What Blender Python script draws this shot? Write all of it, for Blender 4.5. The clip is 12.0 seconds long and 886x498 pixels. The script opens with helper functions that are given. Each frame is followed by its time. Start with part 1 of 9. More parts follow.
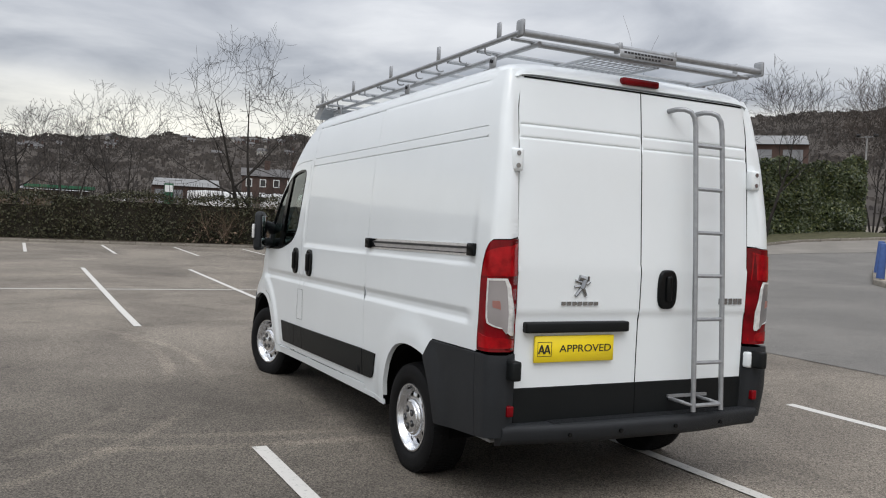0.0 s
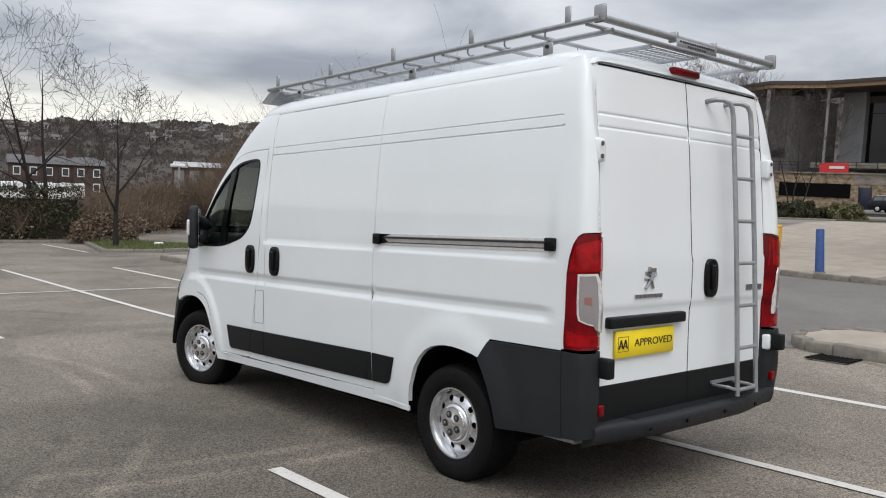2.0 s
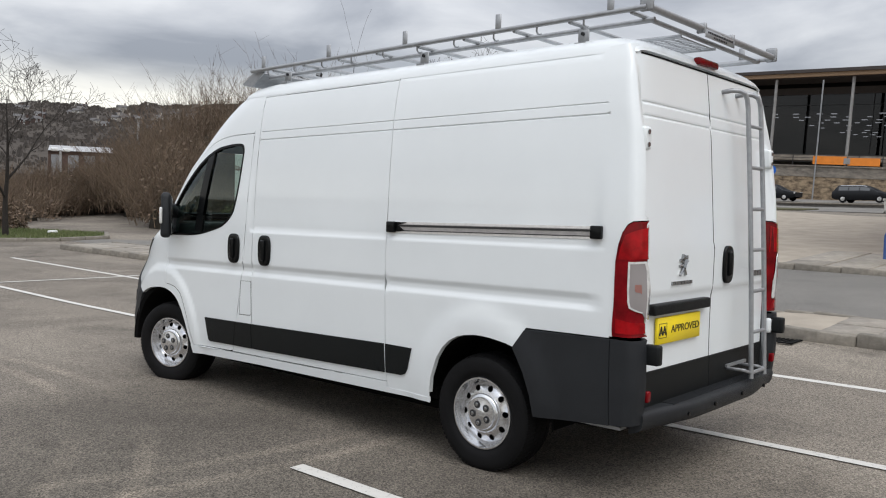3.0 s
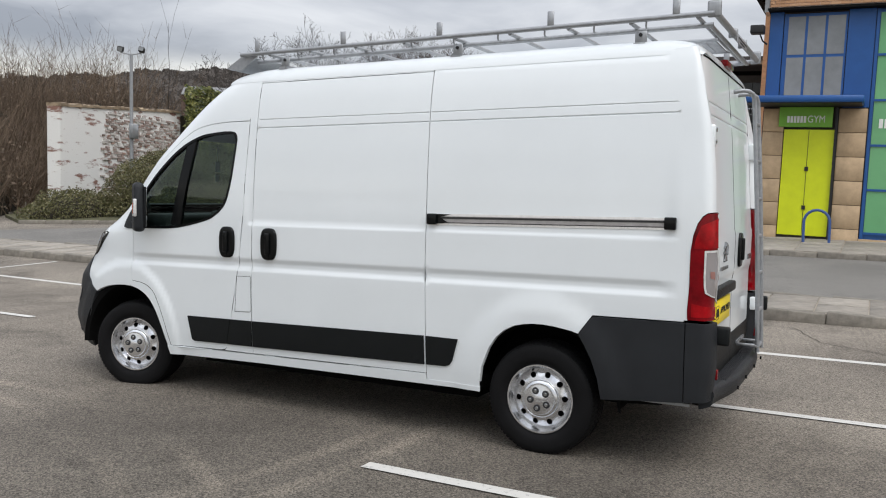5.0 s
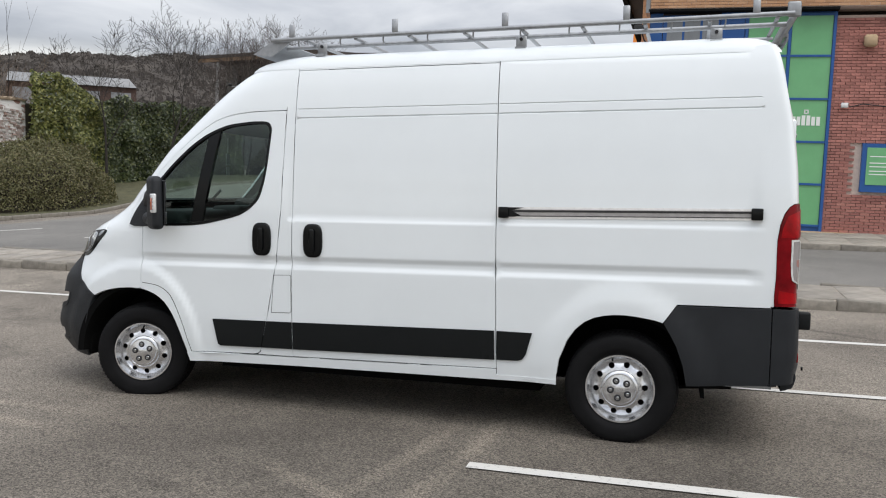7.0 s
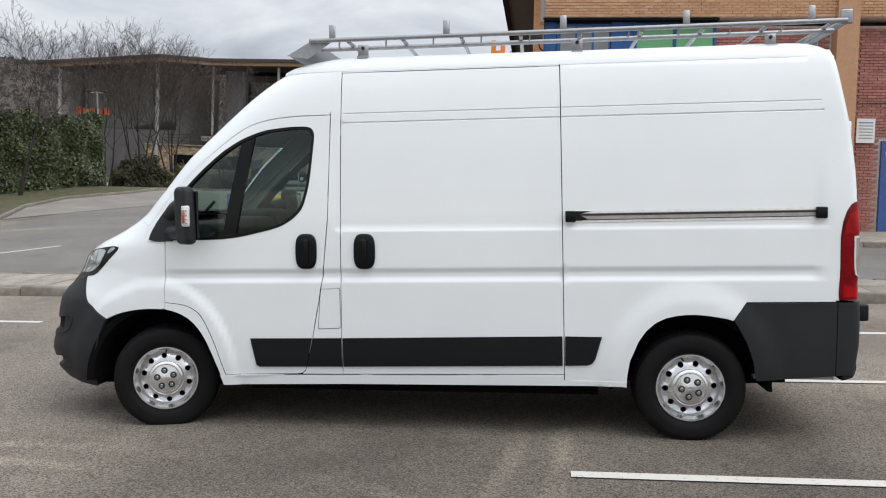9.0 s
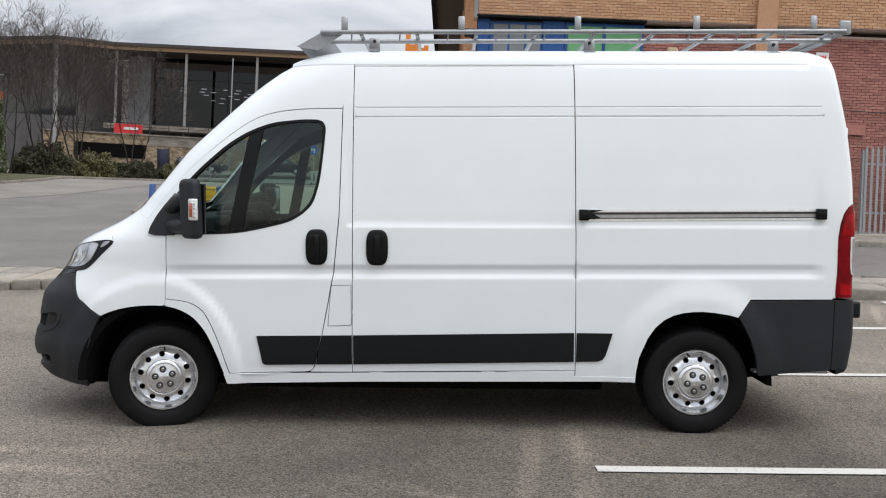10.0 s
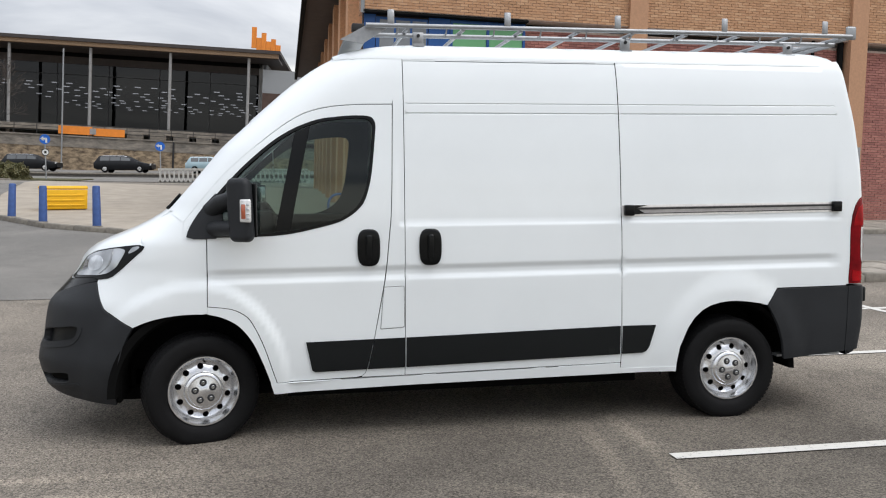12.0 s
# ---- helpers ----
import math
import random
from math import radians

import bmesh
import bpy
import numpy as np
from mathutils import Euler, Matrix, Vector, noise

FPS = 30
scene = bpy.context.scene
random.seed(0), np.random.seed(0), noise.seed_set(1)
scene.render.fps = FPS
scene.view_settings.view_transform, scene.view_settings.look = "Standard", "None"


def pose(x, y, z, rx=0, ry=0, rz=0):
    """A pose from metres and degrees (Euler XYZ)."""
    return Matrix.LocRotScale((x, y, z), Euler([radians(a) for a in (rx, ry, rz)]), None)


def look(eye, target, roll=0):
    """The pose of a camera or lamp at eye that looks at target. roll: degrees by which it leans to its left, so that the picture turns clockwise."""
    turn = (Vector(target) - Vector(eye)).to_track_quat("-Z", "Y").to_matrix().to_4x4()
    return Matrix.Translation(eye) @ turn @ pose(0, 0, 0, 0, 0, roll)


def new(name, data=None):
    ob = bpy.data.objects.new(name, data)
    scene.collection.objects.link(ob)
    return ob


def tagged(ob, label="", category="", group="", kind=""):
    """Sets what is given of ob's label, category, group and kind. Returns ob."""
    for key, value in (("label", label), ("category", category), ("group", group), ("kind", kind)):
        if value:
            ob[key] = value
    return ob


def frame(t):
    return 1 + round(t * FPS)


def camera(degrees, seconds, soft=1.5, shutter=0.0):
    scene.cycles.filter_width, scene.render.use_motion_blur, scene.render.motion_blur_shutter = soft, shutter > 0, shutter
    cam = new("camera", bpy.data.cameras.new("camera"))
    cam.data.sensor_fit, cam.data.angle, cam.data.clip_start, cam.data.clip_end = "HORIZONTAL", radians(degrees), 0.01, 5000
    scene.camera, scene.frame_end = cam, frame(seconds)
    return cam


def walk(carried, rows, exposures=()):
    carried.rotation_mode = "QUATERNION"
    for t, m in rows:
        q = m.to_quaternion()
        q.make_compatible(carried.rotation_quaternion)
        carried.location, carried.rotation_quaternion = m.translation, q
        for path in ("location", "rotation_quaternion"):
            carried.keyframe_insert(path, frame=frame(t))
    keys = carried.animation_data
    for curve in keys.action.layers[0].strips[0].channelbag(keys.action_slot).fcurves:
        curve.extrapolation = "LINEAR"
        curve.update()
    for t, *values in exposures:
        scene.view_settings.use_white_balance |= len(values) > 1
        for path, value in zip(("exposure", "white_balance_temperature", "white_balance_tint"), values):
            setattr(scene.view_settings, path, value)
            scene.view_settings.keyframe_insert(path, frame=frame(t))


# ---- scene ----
cam = camera(55.6, 12.0, soft=1.1)
PATH = [
    (0, (-3.263, -4.788, 1.542), (-2.353, -3.007, 1.491), 2.6),
    (0.5, (-3.509, -4.526, 1.551), (-2.483, -2.809, 1.516), 1.7),
    (1, (-3.839, -4.267, 1.554), (-2.696, -2.626, 1.516), 1.3),
    (1.5, (-4.097, -3.99, 1.537), (-2.866, -2.415, 1.482), 1.1),
    (2, (-4.353, -3.683, 1.541), (-3.031, -2.183, 1.473), 1.4),
    (2.5, (-4.659, -3.378, 1.551), (-3.238, -1.974, 1.465), 1.3),
    (2.7, (-4.744, -3.241, 1.522), (-3.287, -1.874, 1.434), 1.3),
    (4.3, (-5.45, -2.228, 1.554), (-3.75, -1.18, 1.446), 1.9),
    (4.5, (-5.532, -2.109, 1.546), (-3.806, -1.103, 1.439), 1.7),
    (5, (-5.778, -1.774, 1.559), (-4.002, -0.862, 1.433), 1.1),
    (5.5, (-5.916, -1.438, 1.546), (-4.103, -0.603, 1.421), 0.8),
    (6, (-6.079, -1.079, 1.551), (-4.226, -0.338, 1.425), 0.7),
    (6.5, (-6.186, -0.715, 1.54), (-4.297, -0.075, 1.402), 0.6),
    (7, (-6.229, -0.381, 1.538), (-4.314, 0.18, 1.401), 0.8),
    (9, (-6.344, 0.949, 1.529), (-4.360, 1.174, 1.409), -0.4),
    (9.5, (-6.334, 1.267, 1.53), (-4.341, 1.386, 1.409), 0.2),
    (10, (-6.367, 1.634, 1.548), (-4.372, 1.637, 1.413), 0.5),
    (10.5, (-6.296, 1.951, 1.533), (-4.304, 1.848, 1.388), 0.6),
    (11, (-6.289, 2.292, 1.542), (-4.306, 2.074, 1.393), 0.3),
    (11.5, (-6.264, 2.645, 1.56), (-4.295, 2.332, 1.403), 0.1),
    (12, (-6.179, 2.955, 1.553), (-4.219, 2.585, 1.41), -0.1),
]
walk(cam, [(t, look(eye, target, roll)) for t, eye, target, roll in PATH], exposures=[(0.0, -0.01), (3.0, 0.07), (7.0, 0.18), (12.0, 0.27)])

# ---- world, sun ----
world = bpy.data.worlds.new("overcast_sky")
scene.world = world
world.use_nodes = True
wt = world.node_tree
wt.nodes.clear()


def wnode(kind, **inputs):
    n = wt.nodes.new(kind)
    for k, v in inputs.items():
        n.inputs[k].default_value = v
    return n


def wmath(op, a, b=None):
    n = wt.nodes.new("ShaderNodeMath")
    n.operation = op
    for i, v in enumerate((a, b)):
        if v is None:
            continue
        if isinstance(v, (int, float)):
            n.inputs[i].default_value = v
        else:
            wt.links.new(v, n.inputs[i])
    return n.outputs[0]


SUN_ELEV, SUN_AZ = 55.0, 212.0
sky = wt.nodes.new("ShaderNodeTexSky")
sky.sky_type = "NISHITA"
sky.sun_disc = False
sky.sun_elevation, sky.sun_rotation = radians(SUN_ELEV), radians(SUN_AZ)
coord = wt.nodes.new("ShaderNodeTexCoord")
sep = wt.nodes.new("ShaderNodeSeparateXYZ")
wt.links.new(coord.outputs["Generated"], sep.inputs[0])
up = wmath("MAXIMUM", sep.outputs[2], 0.0)
flat = wmath("ADD", up, 0.10)
comb = wt.nodes.new("ShaderNodeCombineXYZ")
wt.links.new(wmath("DIVIDE", sep.outputs[0], flat), comb.inputs[0])
wt.links.new(wmath("DIVIDE", sep.outputs[1], flat), comb.inputs[1])
n1 = wnode("ShaderNodeTexNoise", Scale=1.15, Detail=7.0, Roughness=0.52, Distortion=0.35)
wt.links.new(comb.outputs[0], n1.inputs["Vector"])
n2 = wnode("ShaderNodeTexNoise", Scale=0.42, Detail=3.0, Roughness=0.5)
wt.links.new(comb.outputs[0], n2.inputs["Vector"])
mix = wmath("ADD", wmath("MULTIPLY", n1.outputs["Fac"], 0.62), wmath("MULTIPLY", n2.outputs["Fac"], 0.38))
ramp = wt.nodes.new("ShaderNodeValToRGB")
ramp.color_ramp.elements[0].position, ramp.color_ramp.elements[0].color = 0.39, (0.33, 0.348, 0.39, 1)
ramp.color_ramp.elements[1].position, ramp.color_ramp.elements[1].color = 0.63, (0.75, 0.762, 0.785, 1)
e = ramp.color_ramp.elements.new(0.5)
e.color = (0.515, 0.533, 0.572, 1)
wt.links.new(mix, ramp.inputs[0])
# pale, thin cloud low over the hills
low = wt.nodes.new("ShaderNodeMapRange")
low.interpolation_type = "SMOOTHSTEP"
low.inputs["From Min"].default_value, low.inputs["From Max"].default_value = 0.165, 0.105
wt.links.new(sep.outputs[2], low.inputs["Value"])
glow = wt.nodes.new("ShaderNodeMixRGB")
glow.inputs[2].default_value = (1.32, 1.28, 1.16, 1)
lowfac = wmath("MULTIPLY", low.outputs[0], wmath("ADD", wmath("MULTIPLY", n1.outputs["Fac"], 1.6), 0.05))
wt.links.new(wmath("MINIMUM", lowfac, 1.0), glow.inputs[0])
wt.links.new(ramp.outputs[0], glow.inputs[1])
# an overcast sky grows brighter towards the zenith
zen = wmath("ADD", wmath("MULTIPLY", up, 2.3), 0.52)
cloud = wt.nodes.new("ShaderNodeMixRGB")
cloud.blend_type = "MULTIPLY"
cloud.inputs[0].default_value = 1.0
wt.links.new(glow.outputs[0], cloud.inputs[1])
grey = wt.nodes.new("ShaderNodeCombineXYZ")
for i in range(3):
    wt.links.new(zen, grey.inputs[i])
wt.links.new(grey.outputs[0], cloud.inputs[2])
blue = wt.nodes.new("ShaderNodeMixRGB")
blue.blend_type = "ADD"
blue.inputs[0].default_value = 0.012
wt.links.new(cloud.outputs[0], blue.inputs[1])
wt.links.new(sky.outputs[0], blue.inputs[2])
back = wnode("ShaderNodeBackground", Strength=1.0)
wt.links.new(blue.outputs[0], back.inputs["Color"])
out = wt.nodes.new("ShaderNodeOutputWorld")
wt.links.new(back.outputs[0], out.inputs[0])

sun = new("sun", bpy.data.lights.new("sun", "SUN"))
sun.data.energy, sun.data.angle, sun.data.color = 1.2, radians(40), (1.0, 0.97, 0.93)
sun_dir = Vector((math.sin(radians(SUN_AZ)) * math.cos(radians(SUN_ELEV)), math.cos(radians(SUN_AZ)) * math.cos(radians(SUN_ELEV)), math.sin(radians(SUN_ELEV))))
sun.matrix_world = look(sun_dir * 60, (0, 0, 0))


# ---- materials ----
def material(name, build):
    m = bpy.data.materials.new(name)
    m.use_nodes = True
    t = m.node_tree
    bsdf = t.nodes["Principled BSDF"]
    build(t, bsdf)
    return m


def plain(name, colour, rough=0.5, metal=0.0, coat=0.0, spec=0.5, vary=0.0, scale=6.0, bump=0.0, bumpscale=60.0, rvary=0.0, trans=0.0, ior=1.45, emit=0.0, per_object=0.0, detail=5.0):
    """A surface of one colour with two scales of wear: soft blotches and fine relief."""
    def build(t, b):
        b.inputs["Base Color"].default_value = (*colour, 1)
        b.inputs["Roughness"].default_value, b.inputs["Metallic"].default_value = rough, metal
        b.inputs["Coat Weight"].default_value, b.inputs["Coat Roughness"].default_value = coat, 0.06
        b.inputs["Specular IOR Level"].default_value = spec
        b.inputs["Transmission Weight"].default_value, b.inputs["IOR"].default_value = trans, ior
        if emit:
            b.inputs["Emission Color"].default_value, b.inputs["Emission Strength"].default_value = (*colour, 1), emit
        tc = t.nodes.new("ShaderNodeTexCoord")
        if vary or rvary:
            n = t.nodes.new("ShaderNodeTexNoise")
            n.inputs["Scale"].default_value, n.inputs["Detail"].default_value, n.inputs["Roughness"].default_value = scale, detail, 0.62
            t.links.new(tc.outputs["Object"], n.inputs["Vector"])
            if vary:
                hsv = t.nodes.new("ShaderNodeHueSaturation")
                hsv.inputs["Color"].default_value = (*colour, 1)
                mr = t.nodes.new("ShaderNodeMapRange")
                mr.inputs["From Min"].default_value, mr.inputs["From Max"].default_value = 0.3, 0.7
                mr.inputs["To Min"].default_value, mr.inputs["To Max"].default_value = 1 - vary, 1 + vary
                t.links.new(n.outputs["Fac"], mr.inputs["Value"])
                last = mr.outputs[0]
                if per_object:
                    oi = t.nodes.new("ShaderNodeObjectInfo")
                    mr2 = t.nodes.new("ShaderNodeMapRange")
                    mr2.inputs["To Min"].default_value, mr2.inputs["To Max"].default_value = 1 - per_object, 1 + per_object
                    t.links.new(oi.outputs["Random"], mr2.inputs["Value"])
                    mm = t.nodes.new("ShaderNodeMath")
                    mm.operation = "MULTIPLY"
                    t.links.new(last, mm.inputs[0])
                    t.links.new(mr2.outputs[0], mm.inputs[1])
                    last = mm.outputs[0]
                t.links.new(last, hsv.inputs["Value"])
                t.links.new(hsv.outputs[0], b.inputs["Base Color"])
            if rvary:
                mr = t.nodes.new("ShaderNodeMapRange")
                mr.inputs["To Min"].default_value, mr.inputs["To Max"].default_value = rough - rvary, rough + rvary
                t.links.new(n.outputs["Fac"], mr.inputs["Value"])
                t.links.new(mr.outputs[0], b.inputs["Roughness"])
        if bump:
            n = t.nodes.new("ShaderNodeTexNoise")
            n.inputs["Scale"].default_value, n.inputs["Detail"].default_value = bumpscale, 4.0
            t.links.new(tc.outputs["Object"], n.inputs["Vector"])
            bp = t.nodes.new("ShaderNodeBump")
            bp.inputs["Strength"].default_value, bp.inputs["Distance"].default_value = bump, 0.01
            t.links.new(n.outputs["Fac"], bp.inputs["Height"])
            t.links.new(bp.outputs[0], b.inputs["Normal"])
    return material(name, build)


# pale curves left by turning tyres: centre x, y, radius
SCUFFS = ((-6.5, 4.2, 5.0), (-6.9, 4.6, 5.1), (-1.0, 8.0, 7.2), (-0.6, 8.4, 7.35), (-7.5, -3.0, 4.4), (2.0, -9.0, 5.6))


def asphalt(name, dark, light, speck, stain=0.35, scuffs=()):
    """Bound aggregate: pale and dark chips, broad scuffs and damp stains."""
    def build(t, b):
        tc = t.nodes.new("ShaderNodeTexCoord")

        def noise_tex(scale, detail=4.0, rough=0.6, dist=0.0):
            n = t.nodes.new("ShaderNodeTexNoise")
            n.inputs["Scale"].default_value, n.inputs["Detail"].default_value = scale, detail
            n.inputs["Roughness"].default_value, n.inputs["Distortion"].default_value = rough, dist
            t.links.new(tc.outputs["Object"], n.inputs["Vector"])
            return n.outputs["Fac"]

        def ramp(fac, p0, p1, c0, c1):
            r = t.nodes.new("ShaderNodeValToRGB")
            r.color_ramp.elements[0].position, r.color_ramp.elements[1].position = p0, p1
            r.color_ramp.elements[0].color, r.color_ramp.elements[1].color = (*c0, 1), (*c1, 1)
            t.links.new(fac, r.inputs[0])
            return r.outputs[0]

        def blend(kind, fac, a, c):
            m = t.nodes.new("ShaderNodeMixRGB")
            m.blend_type = kind
            if isinstance(fac, float):
                m.inputs[0].default_value = fac
            else:
                t.links.new(fac, m.inputs[0])
            t.links.new(a, m.inputs[1])
            t.links.new(c, m.inputs[2])
            return m.outputs[0]
        broad = ramp(noise_tex(0.33, 5.0, 0.55, 0.8), 0.36, 0.66, dark, light)
        vor = t.nodes.new("ShaderNodeTexVoronoi")
        vor.inputs["Scale"].default_value = 118.0
        t.links.new(tc.outputs["Object"], vor.inputs["Vector"])
        chip = ramp(vor.outputs["Color"], 0.15, 0.9, (1 - speck,) * 3, (1 + speck * 0.9,) * 3)
        col = blend("MULTIPLY", 1.0, broad, chip)
        fine = ramp(noise_tex(70.0, 5.0, 0.8), 0.3, 0.72, (0.62,) * 3, (1.38,) * 3)
        col = blend("MULTIPLY", 1.0, col, fine)
        st = ramp(noise_tex(0.9, 6.0, 0.62, 1.2), 0.30, 0.47, (1 - stain,) * 3, (1.0,) * 3)
        col = blend("MULTIPLY", 1.0, col, st)
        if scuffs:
            # a darker zone round one point beside the bays, ragged-edged, paler outside
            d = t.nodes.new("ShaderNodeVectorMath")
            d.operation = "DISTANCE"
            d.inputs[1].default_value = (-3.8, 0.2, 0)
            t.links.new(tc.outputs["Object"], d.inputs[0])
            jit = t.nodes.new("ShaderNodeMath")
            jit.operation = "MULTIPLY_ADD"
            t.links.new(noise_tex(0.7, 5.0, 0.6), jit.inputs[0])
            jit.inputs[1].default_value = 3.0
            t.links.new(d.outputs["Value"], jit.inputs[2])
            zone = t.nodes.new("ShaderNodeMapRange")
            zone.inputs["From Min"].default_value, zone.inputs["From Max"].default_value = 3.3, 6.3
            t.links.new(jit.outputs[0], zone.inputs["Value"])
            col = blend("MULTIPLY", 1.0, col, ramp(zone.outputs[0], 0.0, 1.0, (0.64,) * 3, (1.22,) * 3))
        for k, (sx, sy, sr) in enumerate(scuffs):
            d = t.nodes.new("ShaderNodeVectorMath")
            d.operation = "DISTANCE"
            d.inputs[1].default_value = (sx, sy, 0)
            t.links.new(tc.outputs["Object"], d.inputs[0])
            band = t.nodes.new("ShaderNodeMapRange")
            band.interpolation_type = "SMOOTHERSTEP"
            sub_ = t.nodes.new("ShaderNodeMath")
            sub_.operation = "SUBTRACT"
            sub_.inputs[1].default_value = sr
            t.links.new(d.outputs["Value"], sub_.inputs[0])
            ab = t.nodes.new("ShaderNodeMath")
            ab.operation = "ABSOLUTE"
            t.links.new(sub_.outputs[0], ab.inputs[0])
            t.links.new(ab.outputs[0], band.inputs["Value"])
            band.inputs["From Min"].default_value, band.inputs["From Max"].default_value = 0.10, 0.02
            band.inputs["To Min"].default_value, band.inputs["To Max"].default_value = 0.0, 1.0
            worn = t.nodes.new("ShaderNodeMath")
            worn.operation = "MULTIPLY"
            t.links.new(band.outputs[0], worn.inputs[0])
            t.links.new(ramp(noise_tex(0.55 + 0.07 * k, 3.0, 0.5, 0.3), 0.44, 0.62, (0.0,) * 3, (0.75,) * 3), worn.inputs[1])
            pale = t.nodes.new("ShaderNodeRGB")
            pale.outputs[0].default_value = (1.5, 1.48, 1.45, 1)
            col = blend("MULTIPLY", worn.outputs[0], col, pale.outputs[0])
        t.links.new(col, b.inputs["Base Color"])
        b.inputs["Roughness"].default_value = 0.86
        b.inputs["Specular IOR Level"].default_value = 0.3
        bp = t.nodes.new("ShaderNodeBump")
        bp.inputs["Strength"].default_value, bp.inputs["Distance"].default_value = 0.75, 0.006
        t.links.new(vor.outputs["Distance"], bp.inputs["Height"])
        t.links.new(bp.outputs[0], b.inputs["Normal"])
    return material(name, build)


def paint_line(name):
    """White road paint, rubbed through to the asphalt in small flecks."""
    def build(t, b):
        tc = t.nodes.new("ShaderNodeTexCoord")
        n = t.nodes.new("ShaderNodeTexNoise")
        n.inputs["Scale"].default_value, n.inputs["Detail"].default_value, n.inputs["Roughness"].default_value = 34.0, 6.0, 0.72
        t.links.new(tc.outputs["Object"], n.inputs["Vector"])
        r = t.nodes.new("ShaderNodeValToRGB")
        r.color_ramp.elements[0].position, r.color_ramp.elements[0].color = 0.33, (0.24, 0.235, 0.225, 1)
        r.color_ramp.elements[1].position, r.color_ramp.elements[1].color = 0.43, (0.56, 0.545, 0.51, 1)
        t.links.new(n.outputs["Fac"], r.inputs[0])
        t.links.new(r.outputs[0], b.inputs["Base Color"])
        b.inputs["Roughness"].default_value = 0.75
    return material(name, build)


def patchy(name, c1, c2, scale, lo, hi, rough=0.9, bump=0.3, bumpscale=20.0, stretch=(1, 1, 1), spec=0.5):
    """Two colours in ragged patches, such as flaking whitewash or rubble stone."""
    def build(t, b):
        tc = t.nodes.new("ShaderNodeTexCoord")
        mp = t.nodes.new("ShaderNodeMapping")
        mp.inputs["Scale"].default_value = stretch
        t.links.new(tc.outputs["Object"], mp.inputs["Vector"])
        n = t.nodes.new("ShaderNodeTexNoise")
        n.inputs["Scale"].default_value, n.inputs["Detail"].default_value, n.inputs["Roughness"].default_value = scale, 8.0, 0.68
        t.links.new(mp.outputs[0], n.inputs["Vector"])
        r = t.nodes.new("ShaderNodeValToRGB")
        r.color_ramp.elements[0].position, r.color_ramp.elements[0].color = lo, (*c1, 1)
        r.color_ramp.elements[1].position, r.color_ramp.elements[1].color = hi, (*c2, 1)
        t.links.new(n.outputs["Fac"], r.inputs[0])
        t.links.new(r.outputs[0], b.inputs["Base Color"])
        b.inputs["Roughness"].default_value = rough
        b.inputs["Specular IOR Level"].default_value = spec
        n2 = t.nodes.new("ShaderNodeTexNoise")
        n2.inputs["Scale"].default_value, n2.inputs["Detail"].default_value = bumpscale, 5.0
        t.links.new(tc.outputs["Object"], n2.inputs["Vector"])
        bp = t.nodes.new("ShaderNodeBump")
        bp.inputs["Strength"].default_value, bp.inputs["Distance"].default_value = bump, 0.02
        t.links.new(n2.outputs["Fac"], bp.inputs["Height"])
        t.links.new(bp.outputs[0], b.inputs["Normal"])
    return material(name, build)


def island(name, colours, rough=0.7, spec=0.5):
    """Leaves, twigs or bricks: each loose piece of the mesh takes its own tone."""
    def build(t, b):
        g = t.nodes.new("ShaderNodeNewGeometry")
        r = t.nodes.new("ShaderNodeValToRGB")
        els = r.color_ramp.elements
        els[0].color, els[1].color = (*colours[0], 1), (*colours[-1], 1)
        for i, c in enumerate(colours[1:-1]):
            els.new((i + 1) / (len(colours) - 1)).color = (*c, 1)
        t.links.new(g.outputs["Random Per Island"], r.inputs[0])
        t.links.new(r.outputs[0], b.inputs["Base Color"])
        b.inputs["Roughness"].default_value = rough
        b.inputs["Specular IOR Level"].default_value = spec
    return material(name, build)


